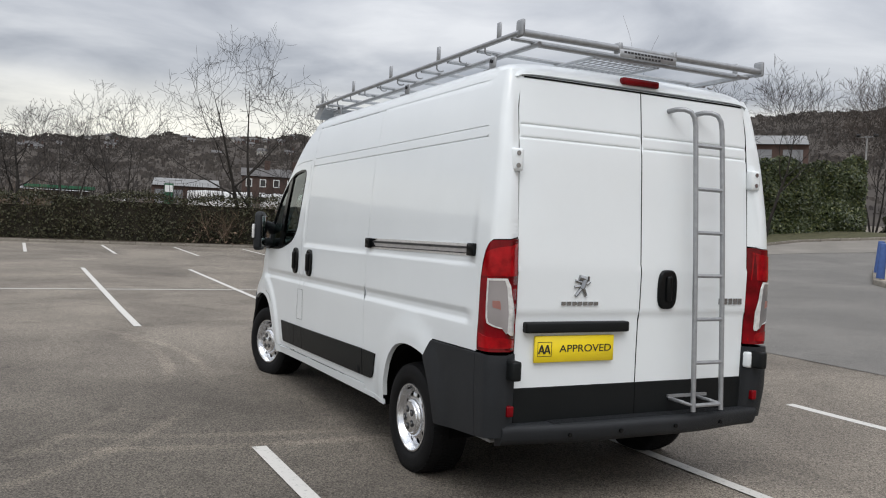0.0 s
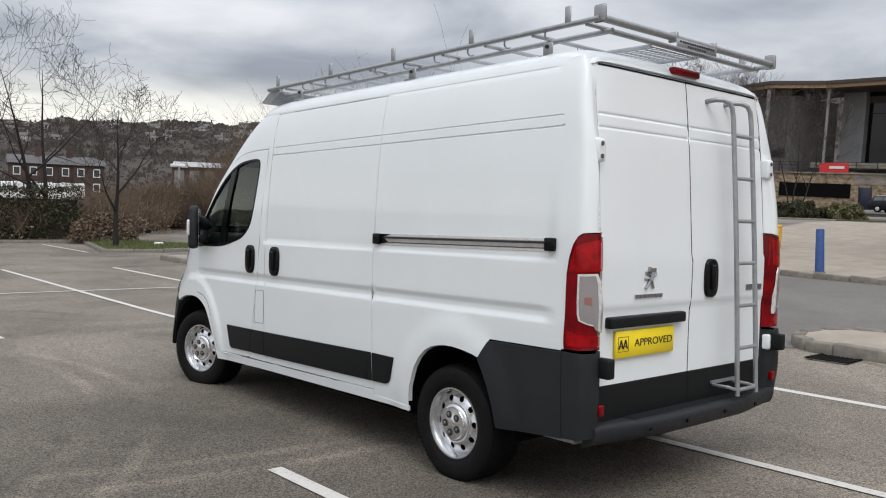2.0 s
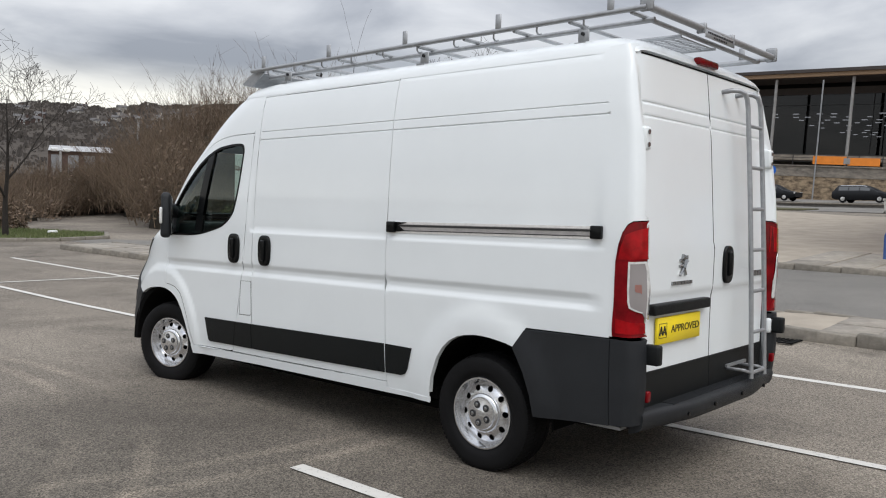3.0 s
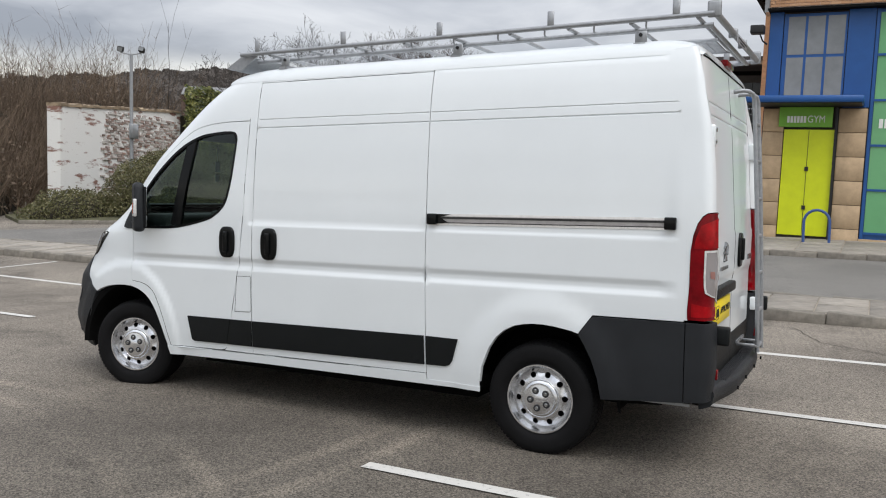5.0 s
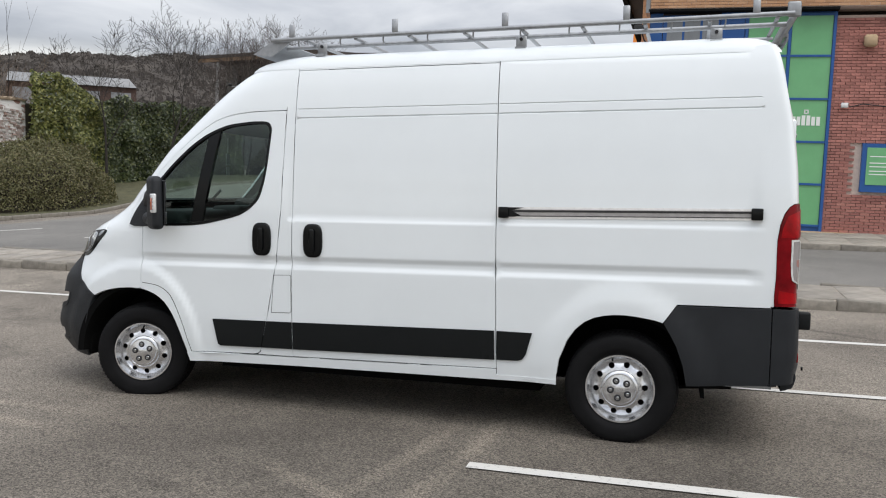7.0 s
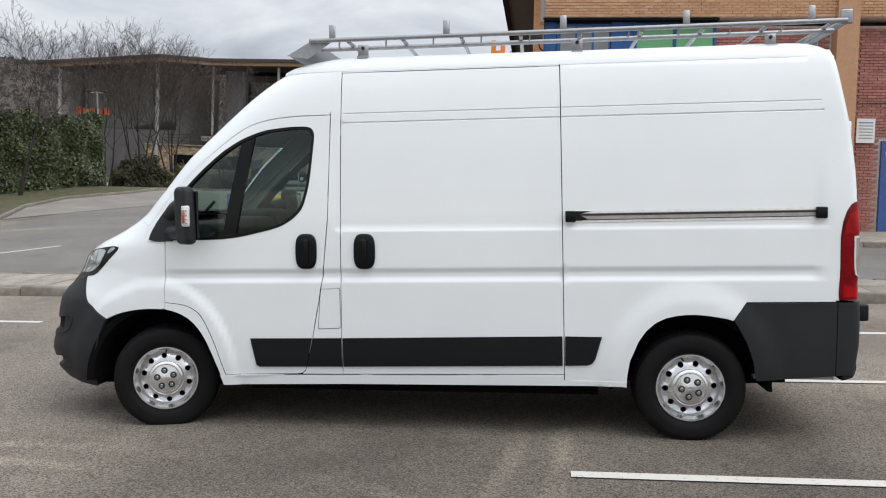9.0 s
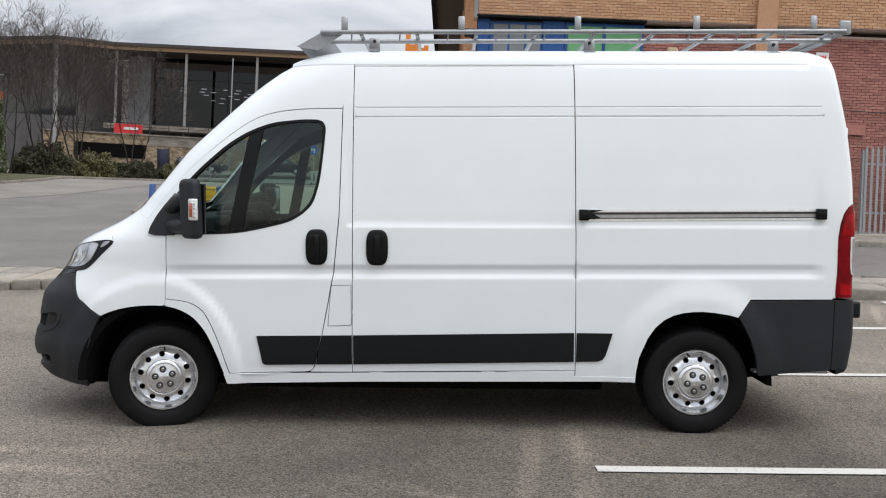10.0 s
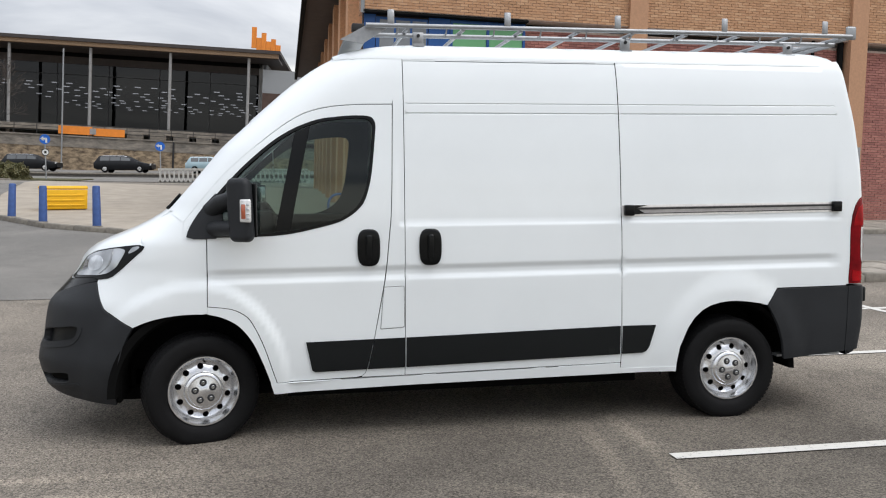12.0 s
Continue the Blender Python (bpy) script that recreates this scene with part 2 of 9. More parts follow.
M = {
    "white": plain("white_van_paint", (0.785, 0.822, 0.835), 0.32, coat=0.6, vary=0.02, scale=1.5, rvary=0.05),
    "plastic": plain("charcoal_moulded_plastic", (0.0200, 0.0218, 0.0245), 0.5, spec=0.28, vary=0.12, scale=3.0, bump=0.25, bumpscale=420.0),
    "strip_black": plain("charcoal_strip_plastic", (0.0072, 0.0086, 0.0092), 0.45, spec=0.24, vary=0.12, scale=3.0, bump=0.2, bumpscale=420.0),
    "black": plain("black_gloss_plastic", (0.0042, 0.0048, 0.0052), 0.2, spec=0.24, vary=0.1),
    # black for seams, and shade put into colour in arches, underbody and interiors
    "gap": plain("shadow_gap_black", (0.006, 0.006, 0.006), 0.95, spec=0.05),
    "under": plain("underbody_black", (0.009, 0.009, 0.009), 0.9, spec=0.1, vary=0.3, scale=8.0),
    "rubber": plain("tyre_rubber", (0.0055, 0.0055, 0.006), 0.7, spec=0.2, vary=0.2, scale=9.0, bump=0.2, bumpscale=150.0),
    "wheel": plain("silver_wheel_paint", (0.74, 0.75, 0.77), 0.24, metal=0.92, vary=0.08, scale=12.0, rvary=0.08),
    "galv": plain("galvanised_steel", (0.33, 0.34, 0.352), 0.46, metal=0.55, vary=0.14, scale=25.0, rvary=0.12),
    "railgrey": plain("grey_rail_channel", (0.34, 0.325, 0.315), 0.5, metal=0.2, vary=0.15, scale=20.0),
    "railslot": plain("dark_rail_slot", (0.02, 0.02, 0.02), 0.6),
    "alu": plain("brushed_aluminium", (0.84, 0.83, 0.82), 0.34, metal=0.7, vary=0.1, scale=30.0),
    # strong blotches in the reds stand in for bright streaks and inner facets
    "red": plain("red_lamp_lens", (0.15, 0.002, 0.005), 0.08, spec=0.22, coat=0.0, vary=0.55, scale=7.0),
    "redlight": plain("bright_red_lamp_lens", (0.30, 0.004, 0.007), 0.08, spec=0.22, coat=0.0, vary=0.45, scale=11.0),
    "clear": plain("clear_lamp_lens", (0.72, 0.72, 0.71), 0.12, metal=0.25, coat=1.0, vary=0.25, scale=26.0),
    "headlens": plain("headlight_reflector", (0.46, 0.48, 0.50), 0.14, metal=0.6, coat=1.0, vary=0.5, scale=7.0, detail=1.0),
    "headbowl": plain("headlight_bowl", (0.62, 0.65, 0.68), 0.16, metal=0.6, coat=1.0, vary=0.3, scale=12.0),
    "revlens": plain("reversing_lamp_lens", (0.36, 0.34, 0.345), 0.12, metal=0.5, coat=1.0, vary=0.3, scale=3.0, detail=0.0),
    "bulb": plain("dull_rose_bulb", (0.30, 0.14, 0.12), 0.25, coat=0.6),
    "amber": plain("amber_indicator", (0.42, 0.10, 0.045), 0.22, coat=0.8),
    "yellow": plain("yellow_plate", (0.92, 0.70, 0.02), 0.38, vary=0.03, scale=9.0),
    "ink": plain("black_print", (0.015, 0.015, 0.016), 0.55),
    "chrome": plain("dull_chrome", (0.34, 0.345, 0.35), 0.22, metal=0.9),
    "seat": plain("grey_seat_cloth", (0.045, 0.048, 0.052), 0.9, vary=0.15, scale=30.0),
    "trim": plain("dark_grey_cab_trim", (0.05, 0.057, 0.06), 0.75, vary=0.1, scale=6.0),
    "dash": plain("dark_dashboard", (0.018, 0.018, 0.02), 0.62, bump=0.2, bumpscale=300.0),
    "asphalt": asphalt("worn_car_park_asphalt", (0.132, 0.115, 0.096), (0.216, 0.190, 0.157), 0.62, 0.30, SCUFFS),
    "road": asphalt("smooth_road_asphalt", (0.156, 0.149, 0.138), (0.204, 0.194, 0.178), 0.22, 0.15),
    "line": paint_line("worn_white_road_paint"),
    "flag": plain("concrete_paving", (0.27, 0.245, 0.21), 0.88, vary=0.22, scale=5.0, bump=0.4, bumpscale=70.0, per_object=0.16),
    "kerb": plain("weathered_kerb_stone", (0.19, 0.172, 0.145), 0.9, vary=0.3, scale=7.0, bump=0.5, bumpscale=50.0, per_object=0.12),
    "apron": plain("pale_worn_concrete", (0.200, 0.184, 0.162), 0.8, vary=0.2, scale=0.6, bump=0.3, bumpscale=40.0),
    "paving": plain("sandy_block_paving", (0.31, 0.272, 0.222), 0.9, vary=0.18, scale=1.4, bump=0.3, bumpscale=40.0),
    "grass": plain("short_rough_grass", (0.08, 0.092, 0.036), 0.95, vary=0.4, scale=3.5, bump=0.8, bumpscale=90.0),
    "verge": plain("worn_winter_verge", (0.075, 0.072, 0.036), 0.95, vary=0.4, scale=3.0, bump=0.8, bumpscale=90.0),
    "soil": plain("dark_soil_and_litter", (0.07, 0.055, 0.04), 0.95, vary=0.4, scale=5.0, bump=0.6, bumpscale=40.0),
    # raised, low-contrast tones carry the distance haze in the hill's colour
    "field": patchy("winter_fields_and_scrub", (0.062, 0.056, 0.053), (0.098, 0.087, 0.077), 0.03, 0.35, 0.65, spec=0.0),
    "bark": plain("grey_brown_bark", (0.026, 0.022, 0.019), 0.9, vary=0.3, scale=20.0, bump=0.6, bumpscale=60.0),
    "twig": island("winter_twigs", [(0.016, 0.014, 0.013), (0.026, 0.021, 0.018), (0.036, 0.028, 0.022)], 0.9),
    "browntwig": island("pale_brown_twigs", [(0.035, 0.027, 0.022), (0.06, 0.046, 0.038), (0.09, 0.07, 0.058)], 0.9),
    "crack": plain("open_asphalt_joint", (0.085, 0.076, 0.064), 0.95, vary=0.3, scale=20.0),
    "hedge": island("hedge_leaves", [(0.026, 0.030, 0.013), (0.052, 0.051, 0.022), (0.038, 0.040, 0.017), (0.070, 0.060, 0.031)], 0.7),
    "bush": island("laurel_bush_leaves", [(0.055, 0.058, 0.02), (0.125, 0.122, 0.042), (0.092, 0.092, 0.032), (0.19, 0.17, 0.075), (0.11, 0.095, 0.05)], 0.6),
    "ivy": island("ivy_leaves", [(0.03, 0.046, 0.012), (0.085, 0.10, 0.024), (0.17, 0.18, 0.045), (0.10, 0.115, 0.03), (0.34, 0.33, 0.11)], 0.4),
    "darkivy": island("dark_ivy_leaves", [(0.015, 0.026, 0.008), (0.036, 0.052, 0.016), (0.058, 0.074, 0.024), (0.03, 0.044, 0.013), (0.15, 0.165, 0.06)], 0.4),
    "scrub": island("brown_winter_scrub", [(0.075, 0.054, 0.038), (0.14, 0.098, 0.068), (0.105, 0.078, 0.048), (0.19, 0.13, 0.09)], 0.9),
    # near-black brown of solid cores: the shade within foliage put into colour
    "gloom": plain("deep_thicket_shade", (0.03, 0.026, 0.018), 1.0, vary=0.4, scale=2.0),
    "whitewash": patchy("flaking_whitewash", (0.24, 0.13, 0.10), (0.74, 0.73, 0.70), 0.9, 0.385, 0.455, stretch=(1, 1, 4.2)),
    "rubble": patchy("tan_rubble_stone", (0.085, 0.062, 0.042), (0.40, 0.305, 0.20), 1.5, 0.36, 0.62, stretch=(1, 1, 2.2)),
    "parapet": patchy("weathered_grey_parapet", (0.13, 0.117, 0.102), (0.31, 0.275, 0.23), 0.9, 0.35, 0.65, stretch=(1, 1, 3.0)),
    "redbrick": plain("red_facing_brick", (0.40, 0.172, 0.142), 0.85, vary=0.2, scale=16.0, bump=0.4, bumpscale=80.0, per_object=0.2),
    "pierbrick": plain("smooth_buff_brick", (0.46, 0.26, 0.155), 0.85, vary=0.10, scale=14.0, bump=0.4, bumpscale=60.0),
    "mortar": plain("pale_mortar", (0.60, 0.50, 0.44), 0.95, vary=0.12, scale=9.0),
    "buffbrick": plain("buff_facing_brick", (0.56, 0.32, 0.185), 0.85, vary=0.16, scale=16.0, bump=0.4, bumpscale=80.0, per_object=0.2),
    "buffstone": plain("buff_stone_block", (0.48, 0.35, 0.22), 0.85, vary=0.14, scale=5.0, bump=0.3, bumpscale=60.0, per_object=0.1),
    "bluepaint": plain("strong_blue_paint", (0.016, 0.088, 0.29), 0.4, vary=0.07, scale=4.0),
    "green": plain("green_window_film", (0.15, 0.41, 0.185), 0.26, coat=0.3, vary=0.06, scale=2.0),
    "greensign": plain("bright_green_sign", (0.17, 0.42, 0.035), 0.4, vary=0.05),
    "lime": plain("acid_yellow_paint", (0.66, 0.74, 0.012), 0.42, vary=0.06, scale=3.0),
    "letter": plain("white_vinyl_letters", (0.78, 0.80, 0.77), 0.5),
    "darkglass": plain("dark_window_glass", (0.02, 0.022, 0.025), 0.06, coat=0.4, vary=0.2, scale=1.2),
    "greyglass": plain("grey_blind_behind_glass", (0.20, 0.21, 0.215), 0.12, coat=0.8, vary=0.25, scale=1.0),
    "timber": plain("weathered_timber", (0.30, 0.20, 0.125), 0.8, vary=0.2, scale=9.0),
    "roofdark": plain("dark_roof_edge", (0.055, 0.045, 0.042), 0.7, vary=0.15, scale=2.0),
    "concrete": plain("grey_concrete", (0.30, 0.295, 0.29), 0.85, vary=0.15, scale=3.0, bump=0.3),
    "greypanel": plain("grey_cladding", (0.21, 0.215, 0.225), 0.6, vary=0.1, scale=1.0),
    "steel": plain("grey_painted_steel", (0.30, 0.31, 0.32), 0.5, metal=0.3, vary=0.12, scale=12.0),
    "strip": plain("lit_ceiling_lamp", (0.95, 0.97, 1.0), 0.4, emit=17.0),
    "orange": plain("orange_banner", (0.80, 0.25, 0.03), 0.5, vary=0.08, scale=2.0),
    "redban": plain("red_banner", (0.60, 0.03, 0.035), 0.5, vary=0.08, scale=2.0),
    "gritbin": plain("yellow_grit_bin", (0.80, 0.44, 0.01), 0.5, vary=0.06, scale=4.0),
    "bollard": plain("blue_bollard_paint", (0.045, 0.095, 0.27), 0.5, vary=0.15, scale=9.0),
    "signblue": plain("blue_road_sign", (0.01, 0.12, 0.52), 0.4),
    "signwhite": plain("white_sign_sheet", (0.70, 0.71, 0.70), 0.45, vary=0.05),
    "roofpale": plain("pale_metal_roof", (0.38, 0.38, 0.385), 0.5, vary=0.15, scale=0.4),
    "roofdull": plain("weathered_sheet_roof", (0.20, 0.20, 0.198), 0.6, vary=0.2, scale=0.5),
    "slate": plain("slate_roof", (0.10, 0.095, 0.095), 0.7, vary=0.2, scale=1.0),
    "farbrick": plain("dark_terrace_brick", (0.075, 0.048, 0.04), 0.9, vary=0.2, scale=1.5, per_object=0.2),
    "render": plain("pale_render", (0.34, 0.315, 0.285), 0.85, vary=0.12, scale=1.0, per_object=0.25),
    "carblack": plain("dark_car_paint", (0.008, 0.009, 0.011), 0.45, spec=0.25, coat=0.1),
    # lightened grey base stands in for sky reflected in the windows
    "carglass": plain("dark_car_window", (0.06, 0.065, 0.07), 0.08, coat=0.6),
    "carblue": plain("light_blue_car_paint", (0.30, 0.42, 0.47), 0.25, coat=1.0),
    "carwhite": plain("white_car_paint", (0.72, 0.72, 0.72), 0.3, coat=1.0),
    "balustrade": plain("pale_balustrade", (0.50, 0.49, 0.46), 0.8, vary=0.1),
}


def tinted_glass(name, colour, clear, rough=0.02, gloss=(0.9, 0.95, 0.95)):
    """Thin tinted car glass: part see-through, part mirror."""
    m = bpy.data.materials.new(name)
    m.use_nodes = True
    t = m.node_tree
    t.nodes.clear()
    tr = t.nodes.new("ShaderNodeBsdfTransparent")
    tr.inputs[0].default_value = (*colour, 1)
    gl = t.nodes.new("ShaderNodeBsdfGlossy")
    gl.inputs["Roughness"].default_value = rough
    gl.inputs["Color"].default_value = (*gloss, 1)
    fr = t.nodes.new("ShaderNodeFresnel")
    fr.inputs["IOR"].default_value = 1.5
    mx = t.nodes.new("ShaderNodeMixShader")
    lim = t.nodes.new("ShaderNodeMath")
    lim.operation = "MINIMUM"
    lim.inputs[1].default_value = 0.28
    t.links.new(fr.outputs[0], lim.inputs[0])
    t.links.new(lim.outputs[0], mx.inputs[0])
    t.links.new(tr.outputs[0], mx.inputs[1])
    t.links.new(gl.outputs[0], mx.inputs[2])
    o = t.nodes.new("ShaderNodeOutputMaterial")
    t.links.new(mx.outputs[0], o.inputs[0])
    return m


M["glass"] = tinted_glass("green_tinted_car_glass", (0.54, 0.67, 0.62), 0.5)
M["screen"] = tinted_glass("clear_windscreen_glass", (0.80, 0.87, 0.84), 0.6)
M["mirror"] = plain("mirror_glass", (0.32, 0.33, 0.33), 0.03, metal=1.0)


# ---- mesh helpers ----
def mesh_of(verts, faces, normals=None, smooth=False):
    me = bpy.data.meshes.new("m")
    me.from_pydata([tuple(v) for v in verts], [], [tuple(f) for f in faces])
    me.validate()
    if smooth:
        me.shade_smooth()
    if normals is not None and len(normals) == len(me.vertices):
        me.normals_split_custom_set_from_vertices([tuple(n) for n in normals])
    return me


def done(name, me, mat, parent=None, label="", m=None):
    """Link a mesh or bmesh as one object, under a parent if one is given."""
    if isinstance(me, bmesh.types.BMesh):
        b, me = me, bpy.data.meshes.new(name)
        b.to_mesh(me)
        b.free()
    me.name = name
    if mat is not None and not me.materials:
        me.materials.append(mat)
    ob = new(name, me)
    if parent is not None:
        ob.parent = parent
    if m is not None:
        ob.matrix_local = m
    if label:
        ob["label"] = label
    return ob


def part(name, me, mat, parent, label=""):
    return done(name, me, mat, parent, label)


def thing(name, label, category, group="", kind="", m=None):
    ob = new(name)
    ob.empty_display_size = 0.2
    if m is not None:
        ob.matrix_world = m
    return tagged(ob, label, category, group, kind)


def join_into(acc, verts, faces):
    base = len(acc[0])
    acc[0].extend(verts)
    acc[1].extend([tuple(i + base for i in f) for f in faces])


def bx(x0, x1, y0, y1, z0, z1):
    v = [(x, y, z) for x in (x0, x1) for y in (y0, y1) for z in (z0, z1)]
    f = [(0, 1, 3, 2), (4, 6, 7, 5), (0, 4, 5, 1), (2, 3, 7, 6), (0, 2, 6, 4), (1, 5, 7, 3)]
    return v, f


def box_bm(x0, x1, y0, y1, z0, z1, bevel=0.0, seg=2):
    bm = bmesh.new()
    bmesh.ops.create_cube(bm, size=1.0)
    for v in bm.verts:
        v.co = Vector(((x0 + x1) / 2 + v.co.x * (x1 - x0), (y0 + y1) / 2 + v.co.y * (y1 - y0), (z0 + z1) / 2 + v.co.z * (z1 - z0)))
    if bevel:
        bmesh.ops.bevel(bm, geom=bm.edges[:], offset=bevel, segments=seg, profile=0.6, affect="EDGES")
        for f in bm.faces:
            f.smooth = True
    return bm


def boxes_mesh(list_of):
    acc = ([], [])
    for b in list_of:
        join_into(acc, *bx(*b))
    return mesh_of(*acc)


def tube(points, radius, seg=8, closed=False, caps=True):
    """A round bar along a polyline; radius a number or one for each point."""
    pts = [Vector(p) for p in points]
    n = len(pts)
    rad = [radius] * n if isinstance(radius, (int, float)) else radius
    verts, faces = [], []
    ref = Vector((0, 0, 1))
    for i, p in enumerate(pts):
        a = pts[(i - 1) % n] if (i or closed) else p
        b = pts[(i + 1) % n] if (i < n - 1 or closed) else p
        d = (b - a)
        d = d.normalized() if d.length > 1e-9 else Vector((0, 0, 1))
        if i == 0:
            side = d.cross(ref)
            if side.length < 0.3:
                side = d.cross(Vector((0, 1, 0)))
        else:
            side = side - d * side.dot(d)
        side.normalize()
        upv = side.cross(d)
        for k in range(seg):
            an = 2 * math.pi * k / seg
            verts.append(p + (side * math.cos(an) + upv * math.sin(an)) * rad[i])
    m = n if closed else n - 1
    for i in range(m):
        for k in range(seg):
            a, b = i * seg + k, i * seg + (k + 1) % seg
            c, d = ((i + 1) % n) * seg + (k + 1) % seg, ((i + 1) % n) * seg + k
            faces.append((a, b, c, d))
    if caps and not closed:
        faces.append(tuple(range(seg))[::-1])
        faces.append(tuple(range((n - 1) * seg, n * seg)))
    return verts, faces


def lathe(profile, seg=40, arc=2 * math.pi):
    """Turn (radius, x) pairs about the x axis."""
    verts, faces = [], []
    full = abs(arc - 2 * math.pi) < 1e-6
    cols = seg if full else seg + 1
    for r, x in profile:
        for k in range(cols):
            a = arc * k / seg
            verts.append((x, r * math.cos(a), r * math.sin(a)))
    for i in range(len(profile) - 1):
        for k in range(seg):
            k2 = (k + 1) % cols
            faces.append((i * cols + k, i * cols + k2, (i + 1) * cols + k2, (i + 1) * cols + k))
    return verts, faces


def smooth_mesh(v, f, angle=40):
    me = mesh_of(v, f)
    bm = bmesh.new()
    bm.from_mesh(me)
    bmesh.ops.recalc_face_normals(bm, faces=bm.faces[:])
    bm.to_mesh(me)
    bm.free()
    me.shade_smooth()
    me.set_sharp_from_angle(angle=radians(angle))
    return me


def text_mesh(body, size, extrude=0.004):
    cu = bpy.data.curves.new("t", "FONT")
    cu.body, cu.size, cu.extrude, cu.align_x, cu.align_y = body, size, extrude, "CENTER", "CENTER"
    ob = bpy.data.objects.new("t", cu)
    me = bpy.data.meshes.new_from_object(ob)
    bpy.data.objects.remove(ob)
    return me


# ---- ground ----
from mathutils.geometry import delaunay_2d_cdt
GX = [-400, -8, 3.3, 5.4, 13.6, 17, 33, 57, 90, 400]
GY = [-400, -9, 0, 9, 22, 32, 90, 400]
GZ = [
    [0, 0, 0, .09, .32, .42, .8, 1.5, 3.2, 9],
    [0, 0, 0, .09, .34, .45, .9, 1.6, 3.2, 9],
    [0, 0, 0, .09, .42, .58, 1.2, 2.0, 3.4, 9],
    [.03, .03, .04, .12, .52, .72, 1.5, 2.0, 3.4, 9],
    [.22, .22, .22, .25, .50, .66, 2.15, 2.2, 3.4, 9],
    [.40, .40, .40, .40, .56, .75, 2.3, 2.6, 3.6, 9],
    [1.2, 1.2, 1.2, 1.2, 1.4, 1.6, 2.6, 3.4, 4.5, 9],
    [5, 5, 5, 5, 5, 5, 6, 7, 8, 12],
]


def ground_z(x, y):
    i = min(max(int(np.searchsorted(GX, x)) - 1, 0), len(GX) - 2)
    j = min(max(int(np.searchsorted(GY, y)) - 1, 0), len(GY) - 2)
    u = min(max((x - GX[i]) / (GX[i + 1] - GX[i]), 0), 1)
    v = min(max((y - GY[j]) / (GY[j + 1] - GY[j]), 0), 1)
    return (GZ[j][i] * (1 - u) + GZ[j][i + 1] * u) * (1 - v) + (GZ[j + 1][i] * (1 - u) + GZ[j + 1][i + 1] * u) * v


def sheet(xs, ys, lift, skip=None):
    """A sheet draped on the ground between the given grid lines."""
    v = [(x, y, ground_z(x, y) + lift) for y in ys for x in xs]
    n = len(xs)
    f = [(j * n + i, j * n + i + 1, (j + 1) * n + i + 1, (j + 1) * n + i) for j in range(len(ys) - 1) for i in range(n - 1)]
    return mesh_of(v, f)


def draped(outline, lift, step=1.0, drop=0.0):
    """A flat-topped area with the given outline, draped on the ground; drop gives it sides."""
    pts = []
    n = len(outline)
    for i in range(n):
        a, b = Vector(outline[i]), Vector(outline[(i + 1) % n])
        k = max(1, int((b - a).length / step))
        pts += [a.lerp(b, t / k) for t in range(k)]
    m = len(pts)
    x0, x1 = min(p.x for p in pts), max(p.x for p in pts)
    y0, y1 = min(p.y for p in pts), max(p.y for p in pts)
    inner = []
    for x in np.arange(x0 + step / 2, x1, step):
        for y in np.arange(y0 + step / 2, y1, step):
            if inside((x, y), pts):
                inner.append(Vector((x, y)))
    res = delaunay_2d_cdt(pts + inner, [(i, (i + 1) % m) for i in range(m)], [], 0, 1e-5)
    co, tri = res[0], res[2]
    keep = [t for t in tri if inside(sum((co[i] for i in t), Vector((0, 0))) / 3, pts)]
    verts = [(c.x, c.y, ground_z(c.x, c.y) + lift) for c in co]
    faces = [tuple(t) for t in keep]
    if drop:
        b = len(verts)
        verts += [(p.x, p.y, ground_z(p.x, p.y) + lift - drop) for p in pts]
        top = {}
        for i, c in enumerate(co):
            top.setdefault((round(c.x, 4), round(c.y, 4)), i)
        for i in range(m):
            p, q = pts[i], pts[(i + 1) % m]
            a1, a2 = top.get((round(p.x, 4), round(p.y, 4))), top.get((round(q.x, 4), round(q.y, 4)))
            if a1 is not None and a2 is not None:
                faces.append((a1, b + i, b + (i + 1) % m, a2))
    return smooth_mesh(verts, faces, 30)


def inside(p, poly):
    x, y = p[0], p[1]
    hit = False
    j = len(poly) - 1
    for i in range(len(poly)):
        xi, yi, xj, yj = poly[i][0], poly[i][1], poly[j][0], poly[j][1]
        if (yi > y) != (yj > y) and x < (xj - xi) * (y - yi) / (yj - yi) + xi:
            hit = not hit
        j = i
    return hit


def span(a, b, step):
    return [a + (b - a) * i / max(1, round((b - a) / step)) for i in range(max(1, round((b - a) / step)) + 1)]


near_x = [-3000, -1200, -400, -150, -60] + span(-30, -14, 2.0) + span(-13.5, 14, 0.5) + span(16, 60, 2.0) + [70, 90, 150, 400, 1200, 3000]
near_y = [-3000, -1200, -400, -150, -60] + span(-30, -10, 2.0) + span(-9.5, 20, 0.5) + span(22, 60, 2.0) + [70, 90, 150, 400, 1200, 3000]
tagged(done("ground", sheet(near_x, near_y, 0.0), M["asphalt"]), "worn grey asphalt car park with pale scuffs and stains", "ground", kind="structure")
tagged(done("road", draped([(6.95, -60), (13.5, -60), (13.5, 3.2), (13.9, 6.2), (15.5, 8.6), (18.5, 10.8), (26, 13), (40, 15.5), (40, 20.0), (27, 18.6), (17, 17.4), (12.6, 17.6), (9.5, 20), (7.2, 24), (6.95, 24), (6.95, 7.6), (5.5, 7.4), (5.5, 1.1), (6.95, 0.9)], 0.006, 1.2), M["road"]),
       "smooth grey asphalt access road beside the car park", "road", kind="structure")


